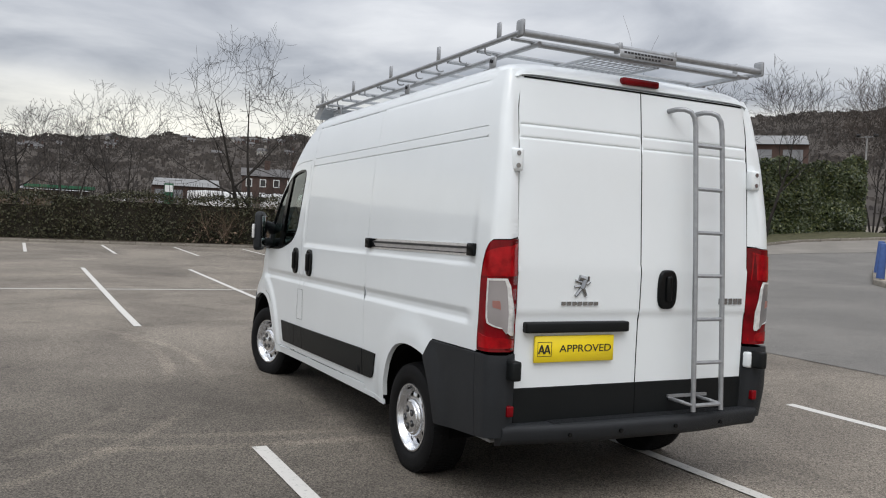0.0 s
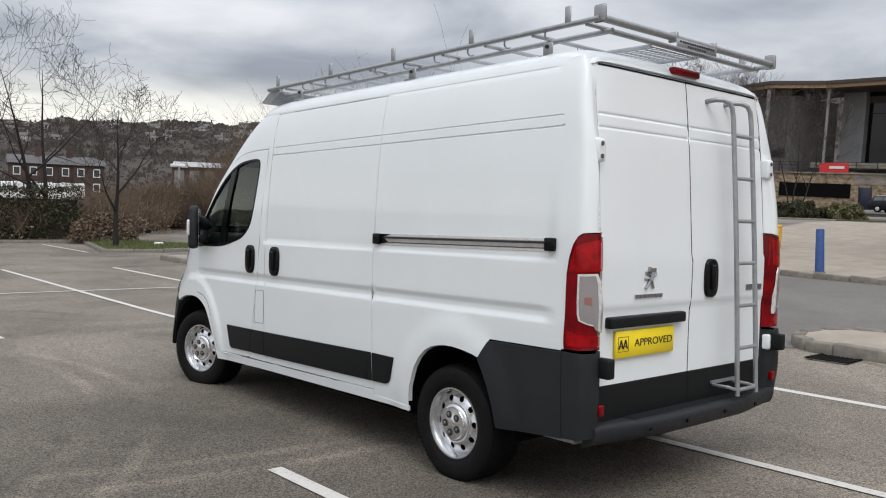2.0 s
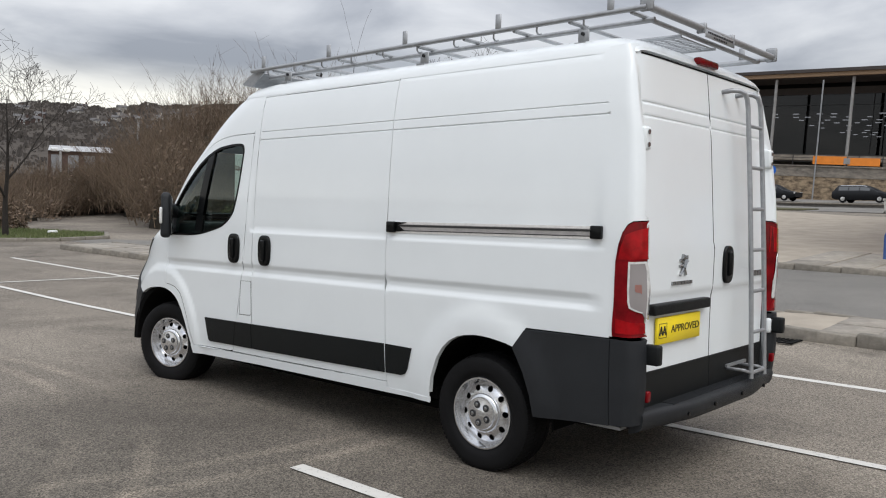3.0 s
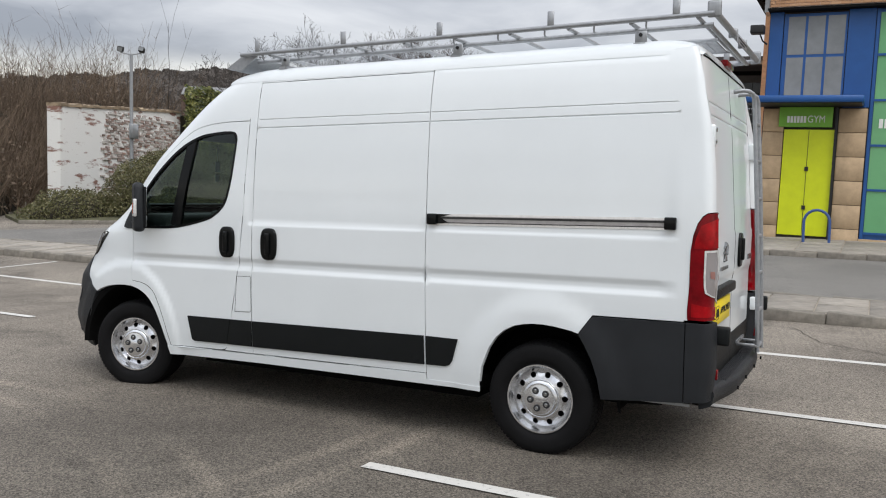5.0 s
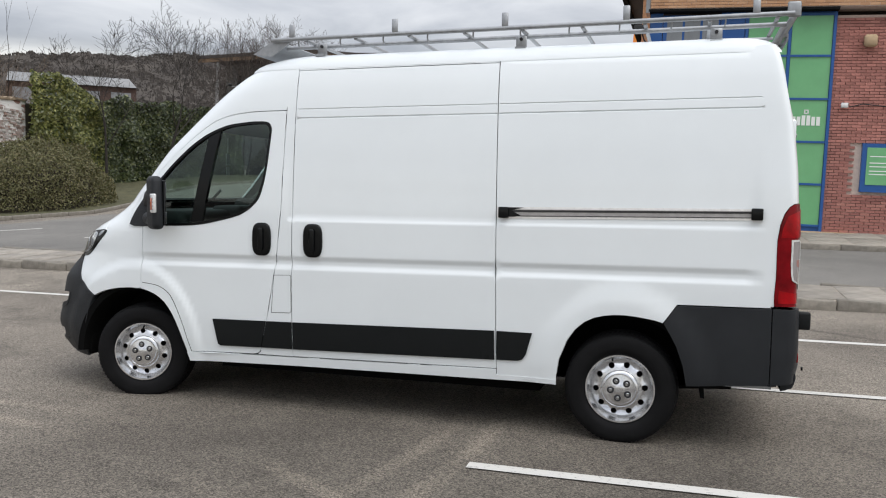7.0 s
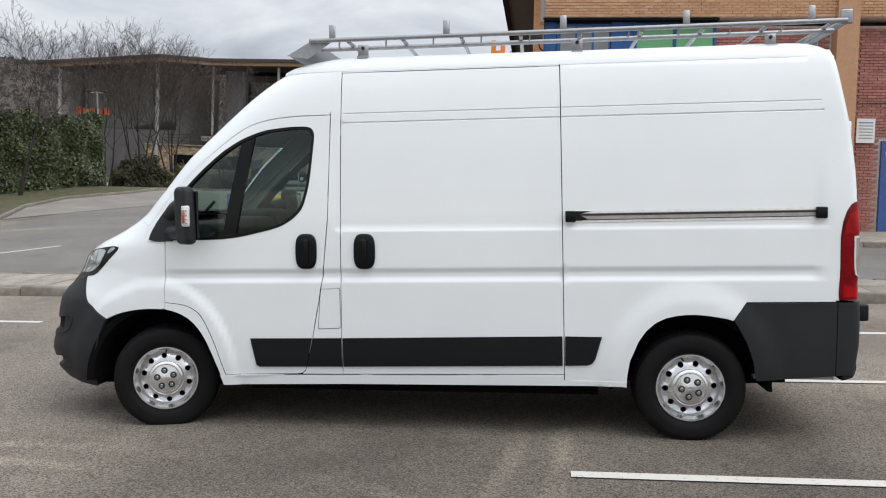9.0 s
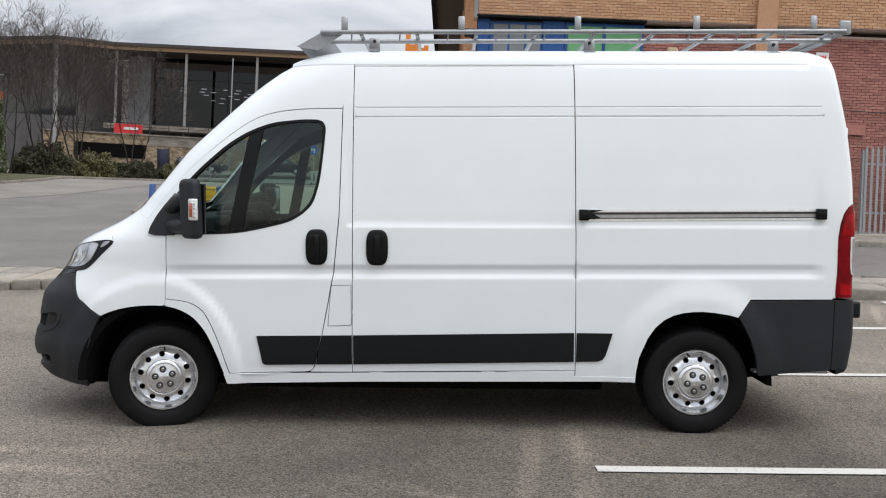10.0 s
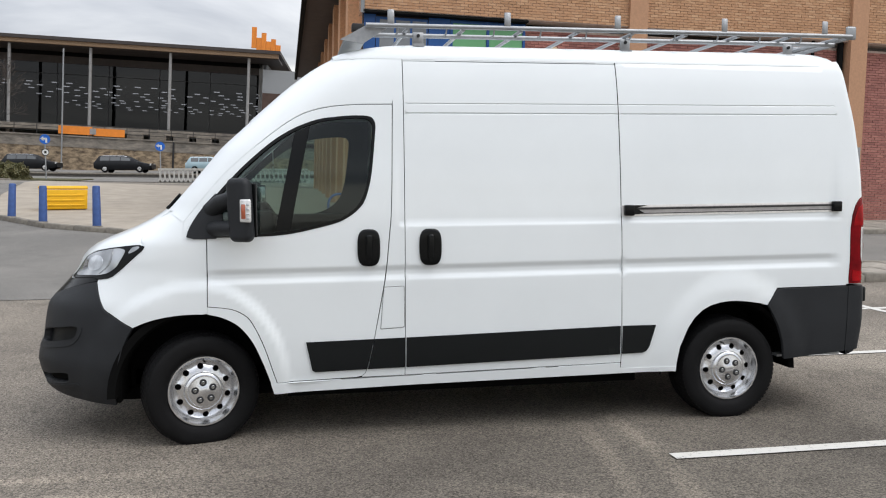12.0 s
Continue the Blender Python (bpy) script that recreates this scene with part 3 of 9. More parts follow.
def bay_line(x0, y0, x1, y1, width=0.10, lift=0.008, name="bay_line", label="worn white painted bay line on the asphalt"):
    a, b = Vector((x0, y0)), Vector((x1, y1))
    d = (b - a).normalized()
    s = Vector((-d.y, d.x)) * width / 2
    k = max(1, int((b - a).length / 0.5))
    v = []
    for i in range(k + 1):
        p = a.lerp(b, i / k)
        for q in (p - s, p + s):
            v.append((q.x, q.y, ground_z(q.x, q.y) + lift))
    f = [(2 * i, 2 * i + 1, 2 * i + 3, 2 * i + 2) for i in range(k)]
    return tagged(done(name, mesh_of(v, f), M["line"]), label, "road marking", "painted bay lines", "structure")


for k in range(-4, 3):
    x = 0.80 + 2.55 * k
    bay_line(x, 0.77, x, -4.4)
    bay_line(x, -4.5, x, -9.6)
    bay_line(x, 7.05, x, 17.5)
for k in range(-4, 4):
    bay_line(0.80 + 2.55 * k - 1.2, 23.4, 0.80 + 2.55 * k - 1.2, 28.2)


def crack(pts, seed, width=0.008):
    """A thin open joint wandering through the surface."""
    r_ = random.Random(seed)
    v = []
    for (ax, ay), (bx_, by_) in zip(pts, pts[1:]):
        k = max(2, int(math.hypot(bx_ - ax, by_ - ay) / 0.12))
        d_ = Vector((bx_ - ax, by_ - ay)).normalized()
        s_ = Vector((-d_.y, d_.x))
        for i in range(k + 1):
            p = Vector((ax, ay)).lerp(Vector((bx_, by_)), i / k) + s_ * r_.gauss(0, 0.008)
            w_ = width * r_.uniform(0.25, 0.7)
            for q in (p - s_ * w_, p + s_ * w_):
                v.append((q.x, q.y, ground_z(q.x, q.y) + 0.004))
    f = [(2 * i, 2 * i + 1, 2 * i + 3, 2 * i + 2) for i in range(len(v) // 2 - 1)]
    return tagged(done("surface_joint", mesh_of(v, f), M["crack"]), "thin dark open joint in the asphalt", "crack", kind="structure")


crack([(-4.30, 0.80), (-4.33, 2.6), (-4.28, 4.8), (-4.30, 7.0)], 50)
crack([(3.6, -2.4), (4.2, -1.3), (4.9, -1.0), (5.3, 0.2)], 51, 0.012)
bay_line(-12.0, -4.45, 5.2, -4.45)
bay_line(-12.0, 12.25, 5.2, 12.25, 0.09)
bay_line(9.9, 12.9, 12.4, 12.2, 0.12, 0.012, "road_dash", "white painted lane dash on the access road")
bay_line(10.0, 16.4, 11.6, 15.6, 0.12, 0.012, "road_dash", "white painted lane dash on the access road")


# pavement strips: kerb stones round the edge and concrete flags within
def stone(name, sx, sy, sz, bevel):
    bm = box_bm(-sx / 2, sx / 2, -sy / 2, sy / 2, -sz, 0, bevel, 1)
    me = bpy.data.meshes.new(name)
    bm.to_mesh(me)
    bm.free()
    return me


def lay(name, me, mat, parent, x, y, lift, turn=0.0, tilt=0.0):
    sx = (ground_z(x + 0.3, y) - ground_z(x - 0.3, y)) / 0.6
    ob = done(name, me, mat, parent)
    ob.matrix_local = pose(x, y, ground_z(x, y) + lift, tilt, -math.degrees(math.atan(sx)), turn)
    return ob


def arc_points(cx, cy, r, a0, a1, n):
    return [(cx + r * math.cos(radians(a0 + (a1 - a0) * i / n)), cy + r * math.sin(radians(a0 + (a1 - a0) * i / n))) for i in range(n + 1)]


def kerb_run(pts, parent, me, lift, length=0.92):
    """Kerb stones end to end along a polyline."""
    rest = 0.0
    for (ax, ay), (bx_, by_) in zip(pts, pts[1:]):
        d = math.hypot(bx_ - ax, by_ - ay)
        n = max(1, round(d / length))
        for i in range(n):
            t = (i + 0.5) / n
            ob = lay("kerb_stone", me, M["kerb"], parent, ax + (bx_ - ax) * t, ay + (by_ - ay) * t, lift + random.uniform(-0.006, 0.006), math.degrees(math.atan2(by_ - ay, bx_ - ax)))
            ob.scale = (d / n / length * 0.99, 1, 1)


kerb_me = stone("kerb_stone", 0.92, 0.15, 0.24, 0.018)
short_kerb = stone("kerb_stone", 0.32, 0.15, 0.24, 0.018)
flag_me = stone("paving_slab", 0.755, 0.595, 0.07, 0.006)
for y_lo, y_hi, end in ((-17.0, 0.55, 1), (7.75, 19.5, -1)):
    cy = y_hi if end == 1 else y_lo
    cap = arc_points(6.17, cy, 0.72, 0, 180, 6) if end == 1 else arc_points(6.17, cy, 0.72, 180, 360, 6)
    if end == 1:
        outline = [(5.45, y_lo), (5.45, cy)] + cap[::-1][1:-1] + [(6.89, cy), (6.89, y_lo)]
    else:
        outline = [(5.45, y_hi), (5.45, cy)] + cap[1:-1] + [(6.89, cy), (6.89, y_hi)]
    walk_ob = tagged(done("pavement", draped(outline, 0.115, 0.8, 0.2), M["paving"]), "narrow concrete pavement strip with worn kerb stones", "pavement", "pavement strips", "structure")
    kerb_run([(5.45, y_lo), (5.45, y_hi)], walk_ob, kerb_me, 0.132)
    kerb_run([(6.89, y_lo), (6.89, y_hi)], walk_ob, kerb_me, 0.132)
    kerb_run(cap, walk_ob, short_kerb, 0.132, 0.32)
    rows = int((y_hi - y_lo) / 0.61)
    for j in range(rows):
        for i in range(2):
            x = 5.45 + 0.40 + i * 0.64
            ob = lay("paving_slab", flag_me, M["flag"], walk_ob, x, y_lo + 0.3 + j * 0.61, 0.128 + random.uniform(-0.006, 0.006), 0, random.uniform(-0.5, 0.5))
            ob.scale = (0.83, 1, 1)

# pavement in front of the gym, with the paved corner by the bollards
gym_walk = tagged(done("pavement", draped([(13.55, -40), (13.55, 3.0), (13.95, 6.2), (15.5, 8.55), (18.5, 10.7), (26, 12.8), (40, 15.2), (40, 0.5), (21, 0.8), (17.2, 0.9), (17.2, -40)], 0.11, 1.0, 0.22), M["paving"]),
                  "sandy paved footway in front of the gym", "pavement", kind="structure")
kerb_run([(13.5, -24), (13.5, 3.0), (13.9, 6.2), (15.45, 8.6), (18.45, 10.8), (26, 12.95)], gym_walk, kerb_me, 0.125)
big_flag = stone("paving_slab", 0.88, 0.88, 0.07, 0.006)
for i in range(4):
    for j in range(26):
        x, y = 14.1 + i * 0.9, -19.6 + j * 0.9
        if x < 17.0:
            lay("paving_slab", big_flag, M["flag"], gym_walk, x, y, 0.122 + random.uniform(-0.004, 0.004))

# pale worn concrete between the footway and the verge
tagged(done("apron", draped([(20.0, 18.8), (23.1, 17.4), (26.1, 16.0), (33, 15.0), (40, 15.7), (52, 17.4), (46, 18.3), (36, 19.2), (31, 19.6), (27.5, 20.9), (24, 20.5)], 0.016, 1.2), M["apron"]), "pale worn concrete road apron beside the grass verge", "road", kind="structure")

# green areas
verge = tagged(done("grass_verge", draped([(16.5, 18.0), (19.2, 18.6), (24, 20.6), (27.5, 21.0), (31, 19.7), (36, 19.3), (46, 18.4), (60, 16.8), (60, 24), (44, 27), (34, 25), (24, 28), (13.5, 25.5), (11.5, 22.0), (13.0, 19.0)], 0.10, 1.2, 0.2), M["verge"]), "rough grass verge below the ivy-covered wall", "verge", kind="structure")
kerb_run([(11.5, 22.0), (13.0, 19.0), (16.5, 18.0), (19.2, 18.6), (24, 20.6), (27.5, 21.0), (31, 19.7), (36, 19.3), (46, 18.4)], verge, kerb_me, 0.12)
island_ob = tagged(done("grass_island", draped([(5.2, 23.5), (6.7, 22.4), (8.3, 22.6), (9.1, 24.2), (8.3, 27.0), (7.3, 29.9), (6.5, 29.9)], 0.09, 0.7, 0.2), M["grass"]), "small kerbed island of bright grass in the car park", "grass", kind="structure")
kerb_run([(6.5, 29.6), (5.2, 23.5), (6.7, 22.4), (8.3, 22.6), (9.1, 24.2), (8.3, 27.0)], island_ob, kerb_me, 0.11)
bed = tagged(done("hedge_bed", draped([(-40, 29.2), (6.4, 29.2), (7.0, 34), (-40, 34)], 0.09, 1.5, 0.2), M["soil"]), "soil bed with litter under the long hedge", "bed", kind="structure")
kerb_run([(-24, 29.2), (6.4, 29.2)], bed, kerb_me, 0.10)

# drain grate by the kerb end
grate = tagged(thing("drain_grate", "rusty square iron drain grate beside the kerb", "drain"), kind="")
grate.matrix_world = pose(5.22, 0.45, ground_z(5.22, 0.45) + 0.008)
part("frame", boxes_mesh([(-0.24, 0.24, -0.24, -0.2, 0, 0.012), (-0.24, 0.24, 0.2, 0.24, 0, 0.012), (-0.24, -0.2, -0.2, 0.2, 0, 0.012), (0.2, 0.24, -0.2, 0.2, 0, 0.012)]), M["under"], grate)
slat_me = boxes_mesh([(-0.2, 0.2, -0.012, 0.012, 0, 0.009)])
for i in range(8):
    o = done("bar", slat_me, M["under"], grate)
    o.location = (0, -0.175 + i * 0.05, 0)


# ---- the van ----
def table(pairs, sigma=0.03):
    """A smooth curve through (z, value) pairs, as a function."""
    zz = np.linspace(0.0, 2.8, 1121)
    v = np.interp(zz, [p[0] for p in pairs], [p[1] for p in pairs])
    k = np.exp(-0.5 * (np.arange(-60, 61) * 0.0025 / sigma) ** 2)
    v = np.convolve(np.pad(v, 60, mode="edge"), k / k.sum(), mode="valid")
    return lambda z: float(np.interp(z, zz, v))


WID = table([(0.2, 0.97), (0.30, 0.985), (0.45, 1.008), (0.62, 1.02), (1.0, 1.028), (1.4, 1.022), (1.6, 1.012), (1.97, 0.975), (2.1, 0.962), (2.25, 0.938), (2.38, 0.905), (2.42, 0.885), (2.5, 0.86)])
FRONT = table([(0.2, 4.357), (0.25, 4.417), (0.35, 4.504), (0.5, 4.545), (0.62, 4.499), (0.72, 4.49), (0.85, 4.466), (0.96, 4.358), (1.05, 4.29), (1.14, 4.259), (1.22, 4.16), (1.29, 3.968), (1.335, 3.863), (1.42, 3.707), (1.62, 3.525), (1.81, 3.37), (2.03, 3.13), (2.2, 2.94), (2.33, 2.77), (2.40, 2.64), (2.5, 2.45)], 0.025)
REAR = table([(0.2, -1.0), (0.45, -1.0), (0.62, -1.02), (0.85, -1.018), (0.92, -1.003), (1.1, -1.01), (1.3, -1.011), (1.5, -1.003), (1.7, -0.993), (1.97, -0.964), (2.2, -0.921), (2.4, -0.893), (2.5, -0.86)])
DOORS = table([(0.2, -0.955), (0.68, -0.953), (0.9, -0.952), (1.36, -0.957), (1.97, -0.918), (2.40, -0.874), (2.5, -0.84)])
DEPTH = table([(0.0, 1.45), (0.9, 1.429), (1.25, 1.138), (1.7, 0.8), (2.8, 0.8)], 0.05)
NOSE = table([(0.4, 3.448), (0.9, 3.3), (1.2, 3.055), (1.45, 5.5), (2.8, 5.5)], 0.06)
NR, DR = 8.0, 0.16


def ss(a, b, x):
    t = min(max((x - a) / (b - a), 0.0), 1.0)
    return t * t * (3 - 2 * t)


def relief(y, z):
    """Pressed swages, ribs and wheel-arch flares on the flank."""
    q = z + 0.0085 * y
    d = 0.0
    d -= 0.014 * ss(1.0, 1.048, q) * (1 - ss(1.06, 1.108, q)) * ss(-0.80, -0.70, y) * (1 - ss(3.3, 3.5, y))
    q = z + 0.005 * y
    d -= 0.009 * ss(1.325, 1.358, q) * (1 - ss(1.5, 1.9, q)) * ss(-0.80, -0.74, y) * (1 - ss(2.24, 2.27, y))
    end = ss(-0.775, -0.755, y) * (1 - ss(2.196, 2.214, y))
    q = z + 0.0105 * y
    d -= 0.0085 * (ss(2.0405, 2.0430, q) - ss(2.0445, 2.0490, q)) * end
    d -= 0.0064 * (ss(2.1020, 2.1040, q) - ss(2.1050, 2.1080, q)) * end
    d -= 0.005 * (ss(2.388, 2.393, q) - ss(2.395, 2.400, q)) * ss(-0.66, -0.64, y) * (1 - ss(0.78, 0.80, y))
    for yc, a, b in ((0.0, 0.56, 0.66), (3.46, 0.54, 0.69)):
        r = math.hypot((y - yc) / (0.72 if y > yc > 1 else a), (z - 0.33) / b)
        if z > 0.2:
            d += 0.020 * (1 - ss(0.89, 1.015, r) if yc > 1 else 1 - ss(0.80, 1.06, r))
    return d


def half(y, z):
    w = WID(z)
    y0 = FRONT(z) - DEPTH(z)
    if y > y0:
        r = min((y - y0) / DEPTH(z), 0.99999)
        w *= (1 - r ** NOSE(z)) ** (1 / NOSE(z))
    y1 = REAR(z) + DR
    if y < y1:
        r = min((y1 - y) / DR, 0.99999)
        w *= (1 - r ** NR) ** (1 / NR)
    return w + relief(y, z)


def on_side(side):
    return lambda u, v: Vector((side * half(u, v), u, v))


def front_u(y, z):
    y0, d = FRONT(z) - DEPTH(z), DEPTH(z)
    r = min(max((y - y0) / d, 0.0), 1.0)
    return math.acos(r ** (NOSE(z) / 2)) / (math.pi / 2)


def on_front(u, v):
    """u from -1 (left flank) over 0 (middle) to 1 (right flank)."""
    th = abs(u) * math.pi / 2
    n = NOSE(v)
    s, c = math.sin(th) ** (2 / n) if th > 1e-6 else 0.0, max(math.cos(th), 0.0) ** (2 / n)
    y = FRONT(v) - DEPTH(v) + DEPTH(v) * c
    return Vector((math.copysign(1, u) * (WID(v) * s + relief(y, v) * s), y, v))


def rear_u(y, z):
    r = min(max((REAR(z) + DR - y) / DR, 0.0), 1.0)
    return 1 - (1 - math.acos(r ** (NR / 2)) / (math.pi / 2)) ** 0.25


def on_rear(u, v):
    th = (1 - (1 - min(abs(u), 1.0)) ** 4) * math.pi / 2
    s, c = math.sin(th) ** (2 / NR) if th > 1e-6 else 0.0, max(math.cos(th), 0.0) ** (2 / NR)
    x = WID(v) * s
    y = REAR(v) + DR - DR * c + max(0.0, DOORS(v) - REAR(v)) * ss(0.905, 0.845, x)
    return Vector((math.copysign(1, u) * (x + relief(y, v)), y, v))


def rear_relief(z):
    return -0.008 * (1 - ss(1.345, 1.372, z)) + 0.010 * (1 - ss(1.06, 1.11, z)) + 0.006 * (ss(2.046, 2.051, z) - ss(2.054, 2.061, z)) + 0.005 * (ss(2.120, 2.1235, z) - ss(2.126, 2.131, z))


def on_back(u, v):
    """The rear doors: u is x."""
    r = min(abs(u) / WID(v), 0.98)
    return Vector((u, DOORS(v) + 0.20 - 0.20 * (1 - r ** 8.5) ** (1 / 8.5) + rear_relief(v), v))


def panel(chart, outline, holes=(), step=0.06, rows=(), scale=1.0, edge=0.016, lift=0.0, wall=True, tilt=True):
    """A pressed panel: an outline with holes on a chart of the body, its edges folded inwards."""
    loops = [list(outline)] + [list(h) for h in holes]
    pts, edges, loop_ids = [], [], []
    for lp in loops:
        ids = []
        n = len(lp)
        for i in range(n):
            a, b = lp[i], lp[(i + 1) % n]
            d = math.hypot((b[0] - a[0]) * scale, b[1] - a[1])
            k = max(1, int(d / (step * 0.7)))
            for t in range(k):
                ids.append(len(pts))
                pts.append(Vector(((a[0] + (b[0] - a[0]) * t / k) * scale, a[1] + (b[1] - a[1]) * t / k)))
        for i in range(len(ids)):
            edges.append((ids[i], ids[(i + 1) % len(ids)]))
        loop_ids.append(ids)
    polys = [[pts[i] for i in ids] for ids in loop_ids]

    def is_in(p):
        return inside(p, polys[0]) and not any(inside(p, h) for h in polys[1:])
    us = [p.x for p in polys[0]]
    vs = [p.y for p in polys[0]]
    lines = list(np.arange(min(vs) + step / 2, max(vs), step)) + list(rows)
    inner = []
    for v in lines:
        for u in np.arange(min(us) + step / 2, max(us), step):
            vv = v - (0.0085 if v < 2.0 else 0.0105) * u if tilt and v in rows else v
            p = Vector((u, vv))
            if is_in(p) and all((p - q).length > 0.006 for q in polys[0][::3]):
                inner.append(p)
    co, _, tri, _, _, _ = delaunay_2d_cdt(pts + inner, edges, [], 0, 1e-6)
    keep = [t for t in tri if is_in(sum((co[i] for i in t), Vector((0, 0))) / 3)]
    used = sorted({i for t in keep for i in t})
    idx = {g: i for i, g in enumerate(used)}
    verts, norms = [], []
    e = 0.0016
    for g in used:
        u, v = co[g].x / scale, co[g].y
        p = chart(u, v)
        du = chart(u + e, v) - chart(u - e, v)
        dv = chart(u, v + e) - chart(u, v - e)
        nrm = du.cross(dv)
        nrm = nrm.normalized() if nrm.length > 1e-12 else Vector((0, 0, 1))
        if nrm.dot(Vector((p.x, (p.y - 1.6) * 0.6, (p.z - 1.2) * 0.4))) < 0:
            nrm = -nrm
        verts.append(p + nrm * lift)
        norms.append(nrm)
    faces = []
    for t in keep:
        a, b, c = (idx[i] for i in t)
        n = (verts[b] - verts[a]).cross(verts[c] - verts[a])
        faces.append((a, b, c) if n.dot(norms[a]) > 0 else (a, c, b))
    if wall:
        count = {}
        for f in faces:
            for i in range(3):
                a, b = f[i], f[(i + 1) % 3]
                count[(a, b)] = count.get((a, b), 0) + 1
        border = [(a, b) for a, b in count if (b, a) not in count]
        for a, b in border:
            ha, hb = verts[a], verts[b]
            na, nb = norms[a], norms[b]
            i = len(verts)
            verts += [ha, hb, hb - nb * edge, ha - na * edge]
            out_ = (hb - ha).cross(na)
            out_ = out_.normalized() if out_.length > 1e-9 else na
            norms += [(na + out_).normalized(), (nb + out_).normalized(), out_, out_]
            faces.append((i + 1, i, i + 3, i + 2))
    me = mesh_of(verts, faces, None, True)
    if len(me.vertices) == len(norms):
        me.normals_split_custom_set_from_vertices([tuple(n) for n in norms])
    return me


SWAGE = (1.0, 1.016, 1.032, 1.048, 1.06, 1.076, 1.092, 1.108, 1.325, 1.342, 1.358, 2.038, 2.0405, 2.0418, 2.043, 2.0445, 2.0468, 2.049, 2.0515, 2.076, 2.0995, 2.102, 2.103, 2.104, 2.105, 2.1065, 2.108, 2.1105, 2.388, 2.391, 2.394, 2.397, 2.40)
van = thing("panel_van", "clean white high-roof panel van with charcoal bumpers, parked on the asphalt", "van")
WINDOW = [(3.50, 1.262), (3.05, 1.268), (2.895, 1.284), (2.632, 1.345), (2.536, 1.40), (2.468, 1.47), (2.425, 1.62), (2.394, 1.93), (2.398, 1.965), (2.415, 1.992), (2.45, 2.003), (2.55, 2.003), (2.737, 1.982), (2.888, 1.925), (3.018, 1.846), (3.19, 1.697), (3.346, 1.53), (3.455, 1.385)]
DOOR_TOP = [(2.291, 2.073), (2.549, 2.068), (2.736, 2.044), (2.887, 1.988), (3.114, 1.815), (3.306, 1.640), (3.45, 1.475), (3.5475, 1.354), (3.5485, 1.2575), (3.408, 1.260)]


def rounded(pts, times=2):
    """Corner-cutting: a smooth closed outline through a coarse one."""
    for _ in range(times):
        out_ = []
        for (ax, ay), (bx_, by_) in zip(pts, pts[1:] + pts[:1]):
            out_ += [(0.8 * ax + 0.2 * bx_, 0.8 * ay + 0.2 * by_), (0.2 * ax + 0.8 * bx_, 0.2 * ay + 0.8 * by_)]
        pts = out_
    return pts


def fair(pts, times=2):
    """Corner-cutting of an open line, its ends kept."""
    for _ in range(times):
        out_ = [pts[0]]
        for (ax, ay), (bx_, by_) in zip(pts, pts[1:]):
            out_ += [(0.75 * ax + 0.25 * bx_, 0.75 * ay + 0.25 * by_), (0.25 * ax + 0.75 * bx_, 0.25 * ay + 0.75 * by_)]
        pts = out_ + [pts[-1]]
    return pts


WINDOW = rounded(WINDOW)
ARCH_F = [(3.851, 0.733), (3.79, 0.760), (3.731, 0.779), (3.67, 0.793), (3.608, 0.803), (3.53, 0.809), (3.46, 0.810), (3.368, 0.80), (3.295, 0.773), (3.234, 0.735), (3.185, 0.68), (3.142, 0.614), (3.088, 0.485), (3.05, 0.375), (3.03, 0.30)]
ARCH_F = fair(ARCH_F)
DOOR_EDGE = fair(DOOR_TOP[:8]) + DOOR_TOP[8:]
ARCH_R = [(0.395, 0.33), (0.393, 0.40), (0.378, 0.499), (0.327, 0.625), (0.28, 0.695), (0.224, 0.745), (0.165, 0.775), (0.103, 0.791), (0.04, 0.799), (-0.023, 0.80), (-0.09, 0.795), (-0.145, 0.787), (-0.20, 0.778), (-0.246, 0.765)]
DOOR_LOW = fair([(3.410, 0.855), (3.27, 0.840), (3.205, 0.807), (3.159, 0.768), (3.086, 0.615), (3.028, 0.427), (3.01, 0.372)])


JOINT = [(REAR(z) + DR, z) for z in np.linspace(2.415, 0.885, 76)]


def arch_lip(side, pts):
    """The folded edge of a wheel arch."""
    v, f = [], []
    for y, z in pts:
        x = half(y, z)
        v += [(side * x, y, z), (side * (x - 0.03), y + (0.0), z - 0.004)]
    for i in range(len(pts) - 1):
        f.append((2 * i, 2 * i + 1, 2 * i + 3, 2 * i + 2))
    return v, f


def oval(ry, rz, thick, side, n=3.2):
    """A domed rounded plate facing along x."""
    v, f = [], []
    rings = [(1.0, -0.3), (1.0, 0.45), (0.95, 0.85), (0.86, 1.0), (0.55, 1.05), (0.0, 1.06)]
    for k, d in rings:
        for i in range(32):
            a = 2 * math.pi * i / 32
            c, s_ = math.cos(a), math.sin(a)
            v.append((side * thick * d, ry * k * math.copysign(abs(c) ** (2 / n), c), rz * k * math.copysign(abs(s_) ** (2 / n), s_)))
    for j in range(len(rings) - 1):
        for i in range(32):
            f.append((j * 32 + i, j * 32 + (i + 1) % 32, (j + 1) * 32 + (i + 1) % 32, (j + 1) * 32 + i))
    return v, f


def ru_x(x, z):
    return 1 - (1 - math.asin(min(1.0, (x / WID(z)) ** (NR / 2))) / (math.pi / 2)) ** 0.25


LAMP_SIDE = [(-0.871, 0.897), (-0.874, 1.05), (-0.874, 1.19), (-0.875, 1.285), (-0.887, 1.365), (-0.908, 1.43), (-0.934, 1.47), (-0.96, 1.488)]


